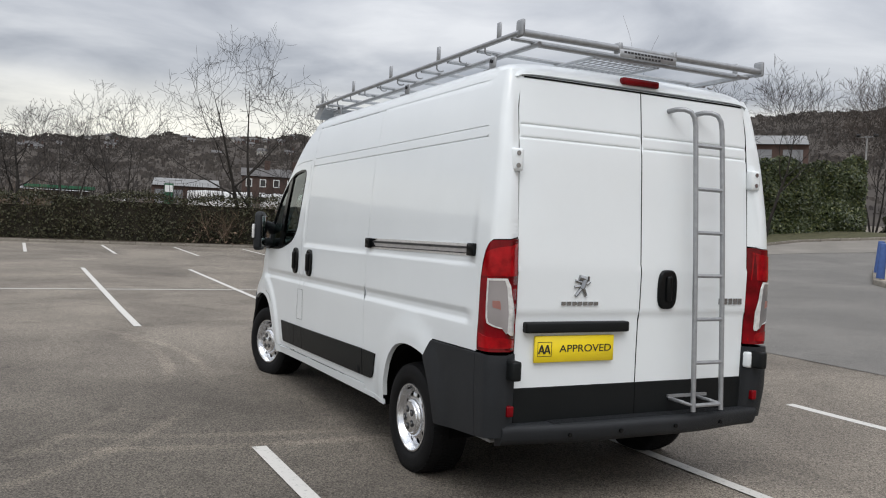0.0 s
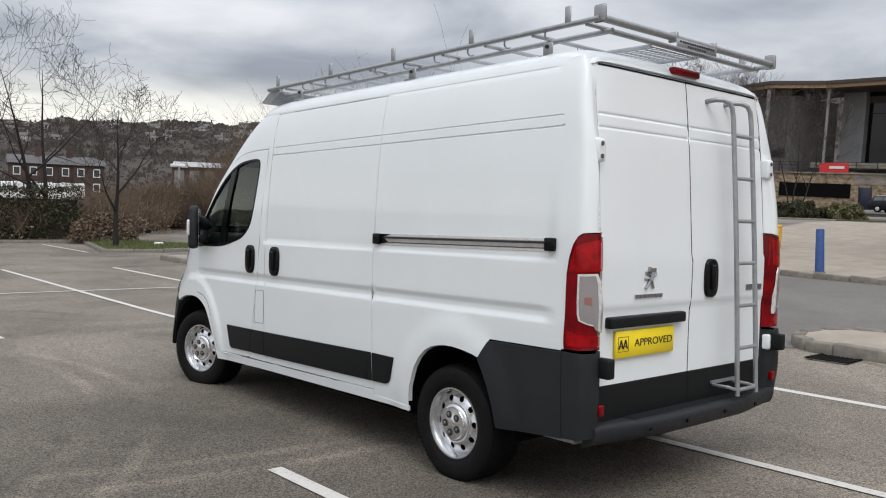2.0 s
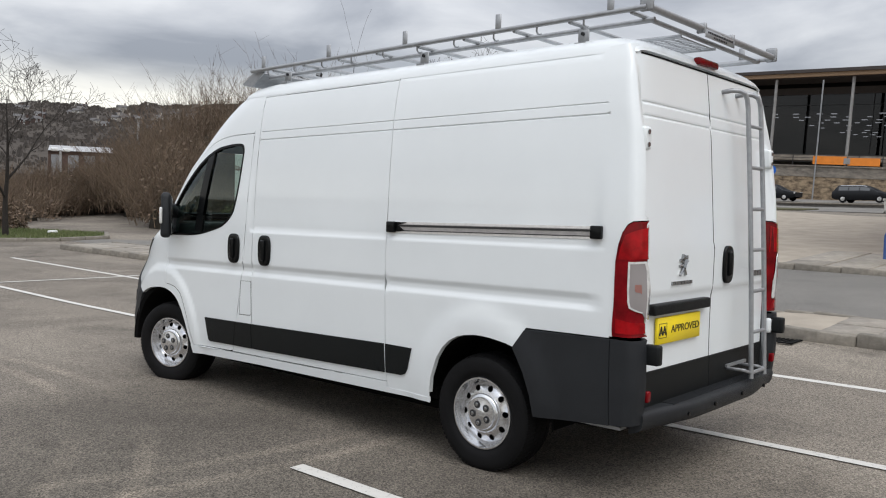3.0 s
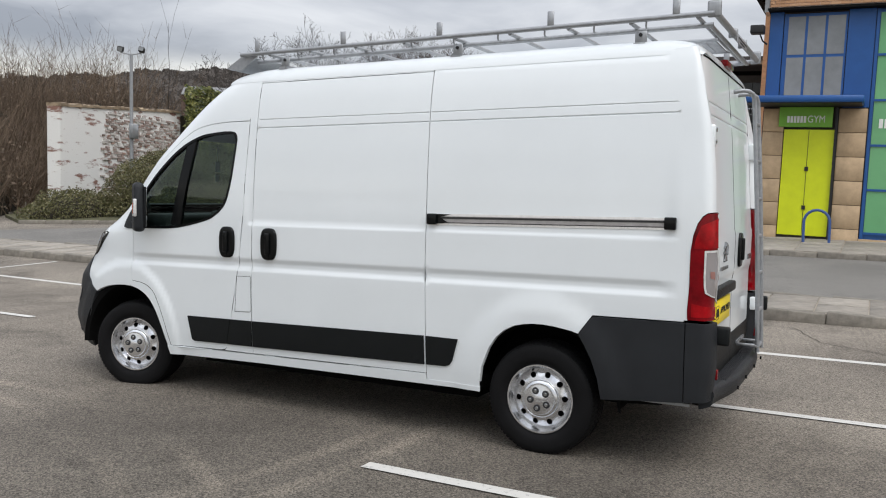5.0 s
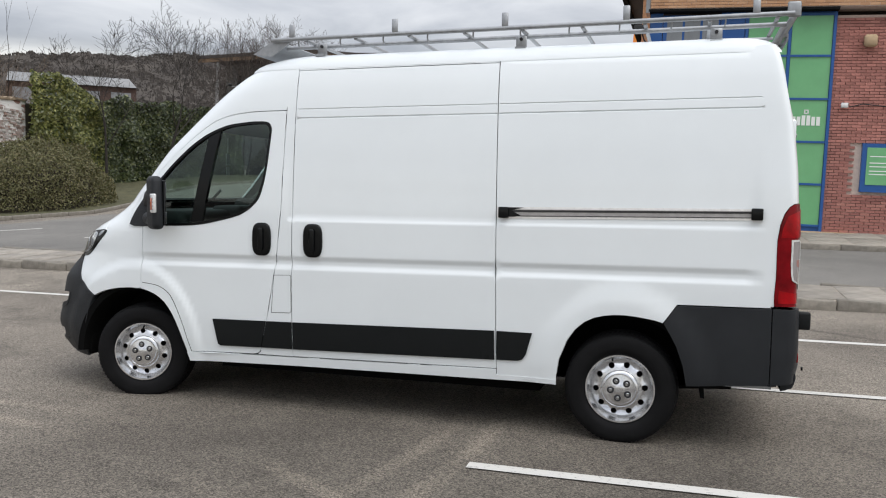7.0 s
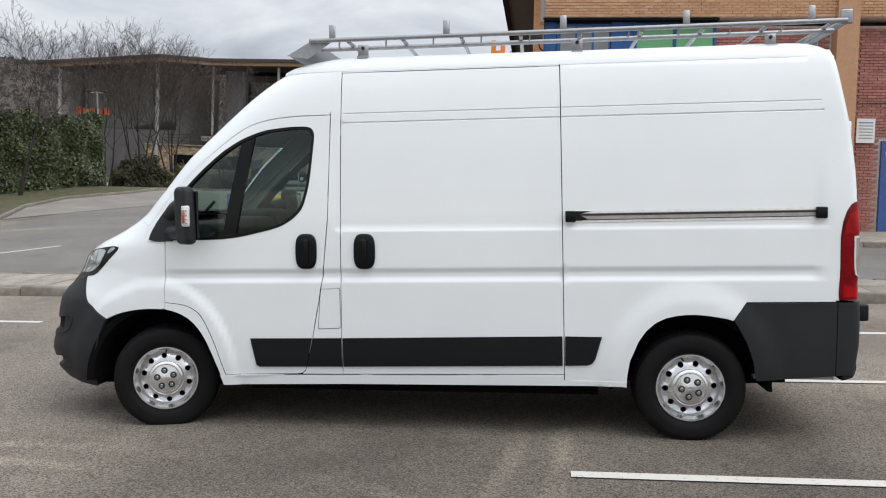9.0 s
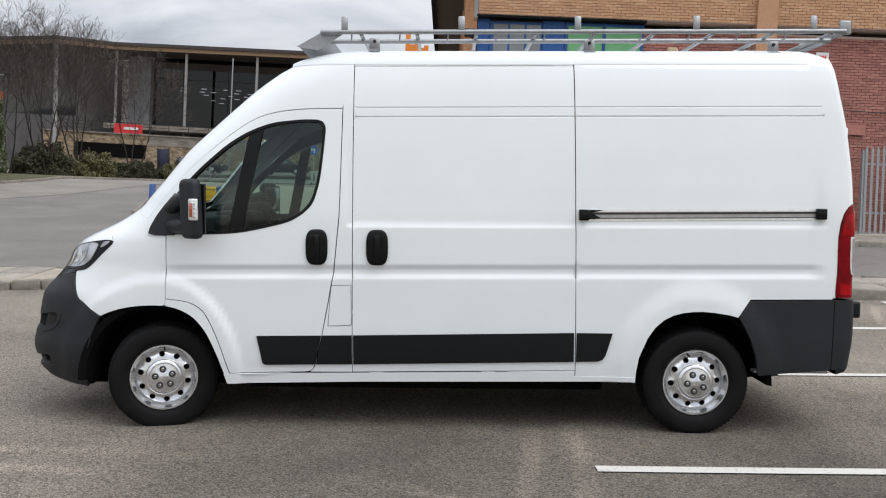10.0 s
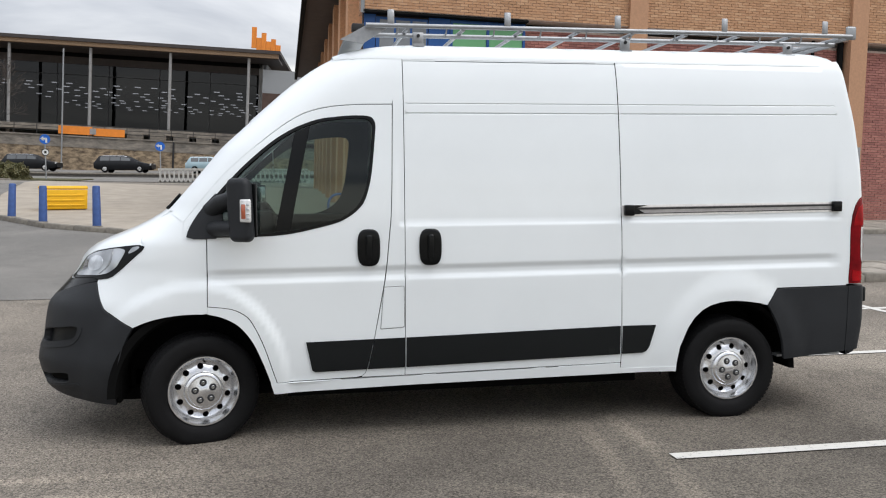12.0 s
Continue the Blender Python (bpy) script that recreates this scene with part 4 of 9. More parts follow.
for side, nm in ((-1, "left"), (1, "right")):
    S = on_side(side)
    door = part("cab_door", panel(S, DOOR_EDGE + DOOR_LOW + [(2.53, 0.383), (2.495, 0.389), (2.475, 0.406), (2.462, 0.44), (2.418, 0.624), (2.369, 0.889), (2.343, 1.035), (2.309, 1.386), (2.303, 1.548)], [WINDOW], rows=SWAGE, step=0.028), M["white"], van, "white cab door with a dark window")
    frame_in = [(3.40, 1.282), (3.05, 1.286), (2.897, 1.301), (2.64, 1.361), (2.55, 1.412), (2.485, 1.482), (2.441, 1.63), (2.411, 1.93), (2.417, 1.956), (2.435, 1.977), (2.46, 1.986), (2.55, 1.986), (2.734, 1.965), (2.88, 1.909), (3.008, 1.831), (3.178, 1.684), (3.32, 1.535), (3.395, 1.41)]
    frame_in = rounded(frame_in)
    part("window_seal", panel(S, WINDOW, [frame_in], lift=0.002, edge=0.03), M["black"], door, "black rubber window surround")
    part("door_card", panel(S, [(3.53, 1.25), (3.53, 1.37), (3.43, 1.50), (3.28, 1.66), (3.09, 1.84), (2.88, 2.02), (2.74, 2.08), (2.55, 2.11), (2.25, 2.12), (2.25, 0.50), (2.90, 0.50), (3.00, 0.85), (3.30, 0.97), (3.53, 0.97)], [frame_in], step=0.05, lift=-0.032, wall=False), M["trim"], door, "dark grey inner door trim")
    part("divider", panel(S, [(2.795, 1.935), (2.885, 1.895), (3.01, 1.30), (2.92, 1.305)], lift=0.0, edge=0.03), M["black"], door)
    part("window_glass", panel(S, frame_in, lift=-0.012, wall=False), M["glass"], door, "green-tinted side window")
    part("upper_side", panel(S, fair([(2.291, 2.079), (2.549, 2.074), (2.738, 2.05), (2.89, 1.994), (3.118, 1.82), (3.31, 1.645), (3.4525, 1.4775), (3.5495, 1.3565)]) + [(3.63, 1.41), (3.40, 1.63), (3.22, 1.79), (2.97, 2.03), (2.78, 2.20), (2.64, 2.31), (2.50, 2.385), (2.226, 2.385)], rows=(), step=0.045), M["white"], van)
    flap = [(2.350, 0.941), (2.234, 0.945), (2.230, 0.702), (2.240, 0.694), (2.370, 0.689)]
    cut = [(2.356, 0.946), (2.229, 0.950), (2.2255, 0.698), (2.238, 0.689), (2.3765, 0.684)]
    part("pillar", panel(S, [(2.285, 2.385), (2.285, 2.079), (2.297, 1.548), (2.303, 1.386), (2.336, 1.035), (2.362, 0.889), (2.413, 0.624), (2.457, 0.438), (2.470, 0.402), (2.492, 0.382), (2.224, 0.384), (2.2215, 2.385)], rows=SWAGE, step=0.03), M["white"], van)
    if side == -1:
        for k in range(len(flap)):
            a, b = cut[k], cut[(k + 1) % len(cut)]
            n_ = Vector((b[1] - a[1], a[0] - b[0])).normalized() * 0.0012
            part("flap_gap", panel(S, [(a[0] - n_.x, a[1] - n_.y), (b[0] - n_.x, b[1] - n_.y), (b[0] + n_.x, b[1] + n_.y), (a[0] + n_.x, a[1] + n_.y)], lift=0.0012, edge=0.002), M["dash"], van)
        part("filler_flap", panel(S, flap, lift=0.002, edge=0.003), M["white"], van, "flush fuel filler flap")
    if side == -1:
        slider = part("sliding_door", panel(S, [(2.219, 0.385), (2.216, 2.347), (0.8165, 2.361), (0.7845, 0.407)], rows=SWAGE), M["white"], van, "white sliding side door")
        quarter = [(0.779, 0.37), (0.811, 2.405)] + JOINT + [(-0.326, 0.879)] + ARCH_R[::-1]
    else:
        quarter = [(2.219, 0.37), (2.219, 2.405)] + JOINT + [(-0.326, 0.879)] + ARCH_R[::-1]
    part("quarter_panel", panel(S, quarter, rows=SWAGE, wall=False), M["white"], van)
    part("arch_return", smooth_mesh(*arch_lip(side, ARCH_R[1:])), M["white"], van)
    part("arch_return", smooth_mesh(*arch_lip(side, ARCH_F)), M["white"], van)
    strip = [(y + 0.004, z - 0.0035) for y, z in DOOR_LOW] + [(2.94, 0.366), (2.95, 0.312)]
    part("arch_frame", panel(S, strip + [(3.03, 0.302)] + [q for q in ARCH_F[::-1][1:] if q[0] < 3.40] + [(3.414, 0.809)], step=0.02, wall=False), M["white"], van)
    if side == -1:
        part("door_header", panel(S, [(2.219, 2.353), (2.216, 2.39), (0.818, 2.395), (0.818, 2.367)]), M["white"], van)
    part("sill", panel(S, [(3.03, 0.30), (3.05, 0.365), (0.785, 0.40), (0.785, 0.365), (0.398, 0.365), (0.398, 0.335), (2.18, 0.318)], lift=0.003), M["white"], van)
    wing = [(3.416, 0.812), (3.416, 1.255), (3.5497, 1.2565), (3.5497, 1.354), (3.635, 1.405), (3.70, 1.383), (3.742, 1.357), (3.772, 1.32), (3.790, 1.285), (3.797, 1.25), (3.778, 1.222), (3.777, 1.209), (3.787, 1.191), (3.835, 1.148), (3.912, 1.079), (3.982, 1.026), (4.063, 1.010)] + fair([(4.070, 0.996), (4.062, 0.955), (4.050, 0.913), (4.033, 0.87), (4.015, 0.838), (3.987, 0.819), (3.958, 0.802), (3.907, 0.769), (3.848, 0.735)], 1) + [q for q in ARCH_F if 3.43 < q[0] < 3.84]
    part("front_wing", panel(S, wing, step=0.035), M["white"], van, "white front wing over the wheel")
    def nose(pts):
        return [(side * u, z) for u, z in pts]
    part("wing_flange", panel(on_front, nose([(0.34, 1.13), (0.34, 1.36), (0.40, 1.44), (0.60, 1.45), (0.74, 1.40), (0.86, 1.28), (0.76, 1.19), (0.60, 1.15)]), scale=0.9, step=0.035, lift=-0.010), M["white"], van)
    lampo = [(0.658, 1.212), (0.62, 1.221), (0.536, 1.209), (0.44, 1.192), (0.354, 1.172), (0.309, 1.142), (0.275, 1.09), (0.232, 1.037), (0.215, 1.0), (0.30, 1.005), (0.393, 1.013), (0.466, 1.02), (0.497, 1.007), (0.561, 1.02), (0.60, 1.077), (0.646, 1.147), (0.664, 1.19)]
    hl = part("headlight", panel(on_front, nose(rounded(lampo, 1)), scale=0.9, step=0.025, lift=0.004, edge=0.03), M["black"], van, "swept-back headlight with a dark surround")
    lens = [(0.52, 1.198), (0.578, 1.190), (0.590, 1.150), (0.575, 1.09), (0.535, 1.048), (0.49, 1.034), (0.44, 1.031), (0.38, 1.026), (0.29, 1.018), (0.253, 1.03), (0.295, 1.09), (0.33, 1.14), (0.375, 1.165)]
    part("lens", panel(on_front, nose(rounded(lens)), scale=0.9, step=0.02, lift=0.007, edge=0.003), M["headlens"], hl, "clear headlight lens over grey reflectors")
    part("upper_lens", panel(on_front, nose(rounded([(0.600, 1.206), (0.63, 1.212), (0.642, 1.202), (0.628, 1.178), (0.606, 1.165)])), scale=0.9, step=0.02, lift=0.007, edge=0.003), M["headlens"], hl)
    part("lens_rib", panel(on_front, nose(fair([(0.500, 1.190), (0.538, 1.14), (0.532, 1.09), (0.49, 1.042)]) + fair([(0.482, 1.042), (0.522, 1.09), (0.528, 1.14), (0.490, 1.188)])), scale=0.9, step=0.02, lift=0.0085, edge=0.002), M["chrome"], hl)
    part("reflector_bowl", panel(on_front, nose([(0.425 + 0.062 * math.cos(k * 0.3927), 1.103 + 0.046 * math.sin(k * 0.3927)) for k in range(16)]), scale=0.9, step=0.02, lift=0.0085, edge=0.002), M["headbowl"], hl)
    # shadow black on the liners puts the wheel arch's shade into colour
    part("arch_liner", smooth_mesh(*[(lambda v, f: ([(side * 0.62 + p[0] * side, p[1], p[2]) for p in v], f))(*lathe([(0.50, 0.36), (0.475, 0.34), (0.47, 0.0), (0.05, 0.0)], 24, math.pi))][0]), M["gap"], van).location = (0, 0.0, 0.31)
    o = part("arch_liner", smooth_mesh(*[(lambda v, f: ([(side * 0.62 + p[0] * side, p[1], p[2]) for p in v], f))(*lathe([(0.545, 0.372), (0.50, 0.366), (0.485, 0.33), (0.48, 0.0), (0.05, 0.0)], 32, math.pi))][0]), M["gap"], van)
    o.location = (0, 3.46, 0.31)
    part("arch_closing_panel", box_bm(min(side * 0.50, side * 0.93), max(side * 0.50, side * 0.93), 3.93, 3.965, 0.27, 0.76, 0.01, 1), M["gap"], van)
    # rear corner: body column, lamp cluster and bumper corner
    lamp_u = [(rear_u(y, z), z) for y, z in LAMP_SIDE]
    inner = [(ru_x(0.849, z), z) for z in np.linspace(1.50, 0.897, 12)]
    lampr = lamp_u + [(ru_x(0.915, 1.492), 1.492), (ru_x(0.88, 1.500), 1.500)] + inner
    gapu = [(u + 0.015, z + (0.005 if z > 1.3 else 0)) for u, z in lamp_u]
    col = [(1.0, 0.893)] + [(1.0, z) for z in np.linspace(1.0, 2.42, 15)] + [(ru_x(0.849 - 0.03 * ss(2.2, 2.42, z), z), z) for z in np.linspace(2.43, 1.51, 40)] + [(ru_x(0.885, 1.507), 1.507), (ru_x(0.92, 1.498), 1.498)] + gapu[::-1] + [(gapu[0][0], 0.893)]
    part("rear_pillar", panel(on_rear, [(side * u, v) for u, v in col], scale=0.30, step=0.02, wall=False), M["white"], van, "white rear corner pillar")
    tl = part("tail_lamp", panel(on_rear, [(side * u, v) for u, v in lampr], scale=0.30, step=0.016, lift=0.006, edge=0.03), M["red"], van, "tall wrap-around red tail lamp")
    lens = [(rear_u(-0.948, 1.285), 1.285), (rear_u(-0.948, 1.14), 1.14), (rear_u(-0.951, 1.08), 1.08), (rear_u(-0.957, 1.05), 1.05), (ru_x(0.945, 1.02), 1.02), (ru_x(0.905, 0.985), 0.985), (ru_x(0.893, 0.985), 0.985), (ru_x(0.890, 1.0), 1.0), (ru_x(0.892, 1.10), 1.10), (ru_x(0.905, 1.18), 1.18), (ru_x(0.918, 1.25), 1.25), (ru_x(0.938, 1.288), 1.288)]
    mid = (sum(u for u, v in lens) / len(lens), 1.13)
    edge_l = [(mid[0] + (u - mid[0]) * 0.78, mid[1] + (v - mid[1]) * 0.93) for u, v in lens]
    part("lens_rim", panel(on_rear, [(side * u, v) for u, v in lens], [[(side * u, v) for u, v in edge_l]], scale=0.30, step=0.014, lift=0.0105, edge=0.004), M["clear"], tl, "bright edge of the reversing lens")
    part("reversing_lens", panel(on_rear, [(side * u, v) for u, v in edge_l], scale=0.30, step=0.016, lift=0.009, edge=0.003), M["revlens"], tl, "clear reversing lens")
    glow_l = [(mid[0] + (u - mid[0]) * 0.30, 1.145 + (v - mid[1]) * 0.16) for u, v in lens]
    part("lens_bulb", panel(on_rear, [(side * u, v) for u, v in glow_l], scale=0.30, step=0.016, lift=0.0105, edge=0.003), M["bulb"], tl)
    up_l = [(rear_u(-0.892, 1.295), 1.295), (rear_u(-0.90, 1.35), 1.35), (rear_u(-0.925, 1.42), 1.42), (ru_x(0.92, 1.46), 1.46), (ru_x(0.875, 1.475), 1.475), (ru_x(0.87, 1.30), 1.30)]
    part("upper_lens", panel(on_rear, [(side * u, v) for u, v in up_l], scale=0.30, step=0.016, lift=0.009, edge=0.004), M["redlight"], tl)
    lo_l = [(rear_u(-0.89, 0.915), 0.915), (rear_u(-0.89, 0.99), 0.99), (ru_x(0.93, 0.97), 0.97), (ru_x(0.87, 0.955), 0.955), (ru_x(0.87, 0.915), 0.915)]
    part("lower_lens", panel(on_rear, [(side * u, v) for u, v in lo_l], scale=0.30, step=0.016, lift=0.009, edge=0.004), M["redlight"], tl)
    bump_side = [(-0.857, 0.878), (-0.33, 0.870), (-0.318, 0.862), (-0.252, 0.762), (-0.29, 0.70), (-0.33, 0.625), (-0.37, 0.511), (-0.392, 0.39), (-0.60, 0.405), (-0.857, 0.425)]
    bump = part("rear_bumper_corner", panel(S, bump_side, lift=0.012, edge=0.03), M["plastic"], van, "charcoal plastic rear quarter bumper")
    cov = [(rear_u(-0.863, z), z) for z in np.linspace(0.428, 0.879, 10)] + [(ru_x(0.845, 0.879), 0.879), (ru_x(0.838, 0.82), 0.82), (ru_x(0.838, 0.45), 0.45), (ru_x(0.845, 0.44), 0.44)]
    part("corner_cover", panel(on_rear, [(side * u, v) for u, v in cov], scale=0.30, step=0.02, lift=0.012, edge=0.03), M["plastic"], bump)
    part("hinge_guard", box_bm(side * 0.90 - 0.028, side * 0.90 + 0.028, -1.083, -0.99, 0.752, 0.858, 0.014), M["strip_black"], van)
    part("reflector", box_bm(side * 0.895 - 0.020, side * 0.895 + 0.020, -1.024, -0.99, 0.553, 0.610, 0.006), M["red"], van, "small red rear reflector")
    bump_f = fair([(3.851, 0.729), (3.908, 0.763), (3.96, 0.796), (3.99, 0.813), (4.018, 0.832), (4.036, 0.868), (4.053, 0.911), (4.066, 0.953), (4.074, 0.993)], 1)
    top_f = [(0.43, 0.975), (0.356, 0.948), (0.28, 0.92), (0.208, 0.892), (0.15, 0.80), (0.02, 0.79), (0.02, 0.30)]
    low = [(4.36, 0.305), (4.26, 0.288), (4.117, 0.272), (3.965, 0.258), (3.955, 0.36), (3.942, 0.465), (3.925, 0.55), (3.908, 0.615), (3.88, 0.68)]
    fb = [(side * front_u(y, z), z) for y, z in bump_f] + nose(top_f) + [(side * front_u(y, z), z) for y, z in low]
    fog = nose(rounded([(0.21, 0.603), (0.22, 0.685), (0.40, 0.712), (0.54, 0.738), (0.527, 0.66), (0.46, 0.640), (0.30, 0.612)]))
    inlet = nose(rounded([(0.18, 0.352), (0.19, 0.415), (0.323, 0.423), (0.516, 0.452), (0.512, 0.42), (0.498, 0.384), (0.32, 0.360)]))
    fbo = part("front_bumper", panel(on_front, fb, [fog, inlet], scale=0.9, step=0.05, lift=0.008, edge=0.045), M["plastic"], van, "deep charcoal plastic front bumper")
    # recess backs are blacker than the bumper: their shade is put into colour
    part("fog_hollow", panel(on_front, nose([(0.16, 0.58), (0.16, 0.72), (0.58, 0.77), (0.58, 0.63)]), scale=0.9, step=0.04, lift=-0.036, wall=False), M["strip_black"], fbo, "deep recess for a fog lamp")
    part("lower_inlet", panel(on_front, nose([(0.14, 0.33), (0.14, 0.44), (0.56, 0.48), (0.55, 0.36)]), scale=0.9, step=0.04, lift=-0.034, wall=False), M["gap"], fbo)
    part("bumper_lip", panel(on_front, nose(rounded([(0.02, 0.545), (0.02, 0.585), (0.263, 0.598), (0.46, 0.634), (0.527, 0.654), (0.546, 0.722), (0.560, 0.732), (0.556, 0.68), (0.532, 0.632), (0.495, 0.606), (0.30, 0.568)])), scale=0.9, step=0.02, lift=0.0125, edge=0.014), M["plastic"], fbo)
    part("lower_lip", panel(on_front, nose(rounded([(0.16, 0.322), (0.16, 0.345), (0.40, 0.360), (0.50, 0.380), (0.555, 0.388), (0.555, 0.370), (0.50, 0.352), (0.321, 0.322)])), scale=0.9, step=0.02, lift=0.0115, edge=0.01), M["plastic"], fbo)
    # rubbing strips
    for pts in ([(2.835, 0.616), (2.42, 0.622), (2.462, 0.434), (2.78, 0.428), (2.80, 0.44)], [(2.414, 0.622), (2.224, 0.625), (2.224, 0.437), (2.456, 0.434)], [(2.214, 0.625), (0.797, 0.653), (0.794, 0.465), (2.214, 0.437)], [(0.779, 0.653), (0.55, 0.652), (0.565, 0.60), (0.59, 0.51), (0.61, 0.48), (0.64, 0.469), (0.779, 0.466)]):
        part("rubbing_strip", panel(S, pts, lift=0.010, edge=0.02), M["strip_black"], van, "charcoal rubbing strip")
    # door mirror
    mb = part("mirror_base", panel(S, rounded([(3.53, 1.256), (3.515, 1.31), (3.475, 1.38), (3.41, 1.465), (3.34, 1.54), (3.32, 1.42), (3.315, 1.258)], 1), lift=0.012, edge=0.05), M["plastic"], van)
    bm = box_bm(-0.041, 0.041, -0.080, 0.098, -0.186, 0.186, 0.0405, 5)
    for v in bm.verts:
        k = v.co.z / 0.186
        v.co.y *= 1.0 - 0.30 * max(0.0, abs(k) - 0.62) / 0.38
        v.co.y += 0.010 * k
        v.co.x *= 1.0 - 0.10 * max(k, 0.0) ** 2
        if v.co.y > 0:
            v.co.x *= 1.0 - 2.0 * v.co.y
    mir = part("door_mirror", bm, M["plastic"], van, "large black door mirror with a clear indicator")
    mir.matrix_local = pose(side * 1.165, 3.200, 1.431, 0, 0, side * 33)
    xi, xo = -side * 0.038, side * 0.036
    part("glass_frame", box_bm(xi - 0.008, xi + 0.008, -0.082, 0.066, -0.158, 0.156, 0.008, 2), M["black"], mir)
    part("mirror_glass", box_bm(xi - side * 0.010 - 0.003, xi - side * 0.010 + 0.003, -0.074, 0.058, -0.050, 0.142, 0.002, 1), M["mirror"], mir)
    part("mirror_glass", box_bm(xi - side * 0.010 - 0.003, xi - side * 0.010 + 0.003, -0.074, 0.058, -0.145, -0.065, 0.002, 1), M["mirror"], mir)
    part("indicator", box_bm(xo - 0.012, xo + 0.012, -0.091, -0.020, -0.070, 0.064, 0.010), M["clear"], mir, "clear and amber mirror indicator")
    part("amber_lamp", box_bm(xo + side * 0.011 - 0.004, xo + side * 0.011 + 0.004, -0.064, -0.032, -0.050, 0.036, 0.004, 1), M["amber"], mir)
    for k in range(4):
        part("lens_flute", box_bm(xo + side * 0.011 - 0.003, xo + side * 0.011 + 0.003, -0.086, -0.068, -0.052 + 0.026 * k, -0.040 + 0.026 * k, 0.002, 1), M["headbowl"], mir)
    part("mirror_arm", smooth_mesh(*tube([(side * 0.93, 3.42, 1.315), (side * 1.04, 3.34, 1.318), (side * 1.13, 3.24, 1.325)], 0.046, 12)), M["plastic"], van)
    part("mirror_arm", smooth_mesh(*tube([(side * 0.93, 3.40, 1.41), (side * 1.04, 3.32, 1.475), (side * 1.13, 3.24, 1.505)], [0.062, 0.05, 0.042], 12)), M["plastic"], van)
    # handles
    for hy, on in ((2.447, 1), (2.062, side == -1)):
        if on:
            h = part("door_handle", smooth_mesh(*oval(0.070, 0.114, 0.014, side), 50), M["black"], van, "black oval door handle")
            h.location = (side * (half(hy, 1.19) + 0.004), hy, 1.192)
            part("grip", box_bm(-0.022, 0.022, -0.02, 0.02, -0.095, 0.06, 0.014, 3), M["black"], h).location = (side * 0.012, 0, 0.02)
            part("lock", smooth_mesh(*[(lambda v, f: ([(p[0] * side, p[1], p[2]) for p in v], f))(*lathe([(0.0, 0.018), (0.012, 0.018), (0.013, 0.0)], 14))][0]), M["black"], h).location = (0, 0.0, -0.085)

# roof skin with stiffening ribs
def roof_top(y):
    """Height of the roof's crown along the van."""
    return 2.500 + 0.008 * (0.9 - y) - 0.30 * max(0.0, y - 2.12) ** 2 


rv, rf = [], []
ys = [-0.60] + list(np.arange(-0.55, 2.66, 0.055))
prof = [(1.0, 0.0), (0.992, 0.20), (0.978, 0.38), (0.957, 0.54), (0.928, 0.68), (0.885, 0.79), (0.82, 0.87), (0.73, 0.92), (0.55, 0.965), (0.33, 0.99), (0.0, 1.0)]
full = [(-a, b) for a, b in prof] + [(a, b) for a, b in prof[::-1][1:]]
for y in ys:
    zt = roof_top(y)
    zb = min(2.372 + 0.008 * (0.9 - y), zt - 0.03)
    w = half(y, zb) + 0.0015
    for a, b in full:
        z = zb + (zt - zb) * b
        if abs(a) < 0.75 and -0.7 < y < 2.1:
            z += 0.008 * (0.5 + 0.5 * math.cos(a * 24)) * ss(-0.7, -0.5, y) * (1 - ss(1.9, 2.1, y))
        rv.append((a * w, y, z))
n = len(full)
for j in range(len(ys) - 1):
    for i in range(n - 1):
        rf.append((j * n + i, j * n + i + 1, (j + 1) * n + i + 1, (j + 1) * n + i))
part("roof", smooth_mesh(rv, rf, 60), M["white"], van, "high white roof with pressed ribs")
# rear header above the doors, brow over the windscreen, bonnet, glass
hv, hf = [], []
BROW = ((-0.60, 0.0, 1.0), (-0.67, -0.003, 0.999), (-0.735, -0.011, 0.996), (-0.79, -0.026, 0.988), (-0.828, -0.045, 0.974), (-0.855, -0.068, 0.957), (-0.869, -0.090, 0.946), (-0.872, -0.104, 0.942), (-0.858, -0.108, 0.940))
for y, drop, wf in BROW:
    zt = roof_top(-0.60) + drop
    zb = min(2.384, zt - 0.004)
    w = (half(-0.60, 2.384) + 0.0015) * wf
    for a, b in full:
        hv.append((a * w, y, zb + (zt - zb) * b))
for j in range(len(BROW) - 1):
    for i in range(n - 1):
        hf.append((j * n + i, j * n + i + 1, (j + 1) * n + i + 1, (j + 1) * n + i))
part("rear_header", smooth_mesh(hv, hf, 60), M["white"], van)
bl = part("high_brake_light", box_bm(-0.135, 0.135, -0.900, -0.855, 2.414, 2.456, 0.014, 3), M["red"], van, "dark red high-level brake light")
bl.location = (-0.015, 0.006, 0.006)
part("brow", panel(on_front, [(-0.309, 1.985), (0.309, 1.985), (0.309, 2.41), (-0.309, 2.41)], scale=0.9, step=0.05, lift=-0.002), M["white"], van)
for side in (-1, 1):
    part("brow_side", panel(on_front, [(side * u, z) for u, z in ((0.31, 1.424), (0.31, 2.41), (0.71, 2.40), (0.95, 2.36), (0.80, 2.05), (0.70, 1.424))], scale=0.9, step=0.04, lift=-0.002), M["white"], van)
part("windscreen", panel(on_front, [(-0.33, 1.455), (0.33, 1.455), (0.33, 1.98), (-0.33, 1.98)], scale=0.9, step=0.06, lift=-0.022, wall=False), M["screen"], van, "clear raked windscreen")
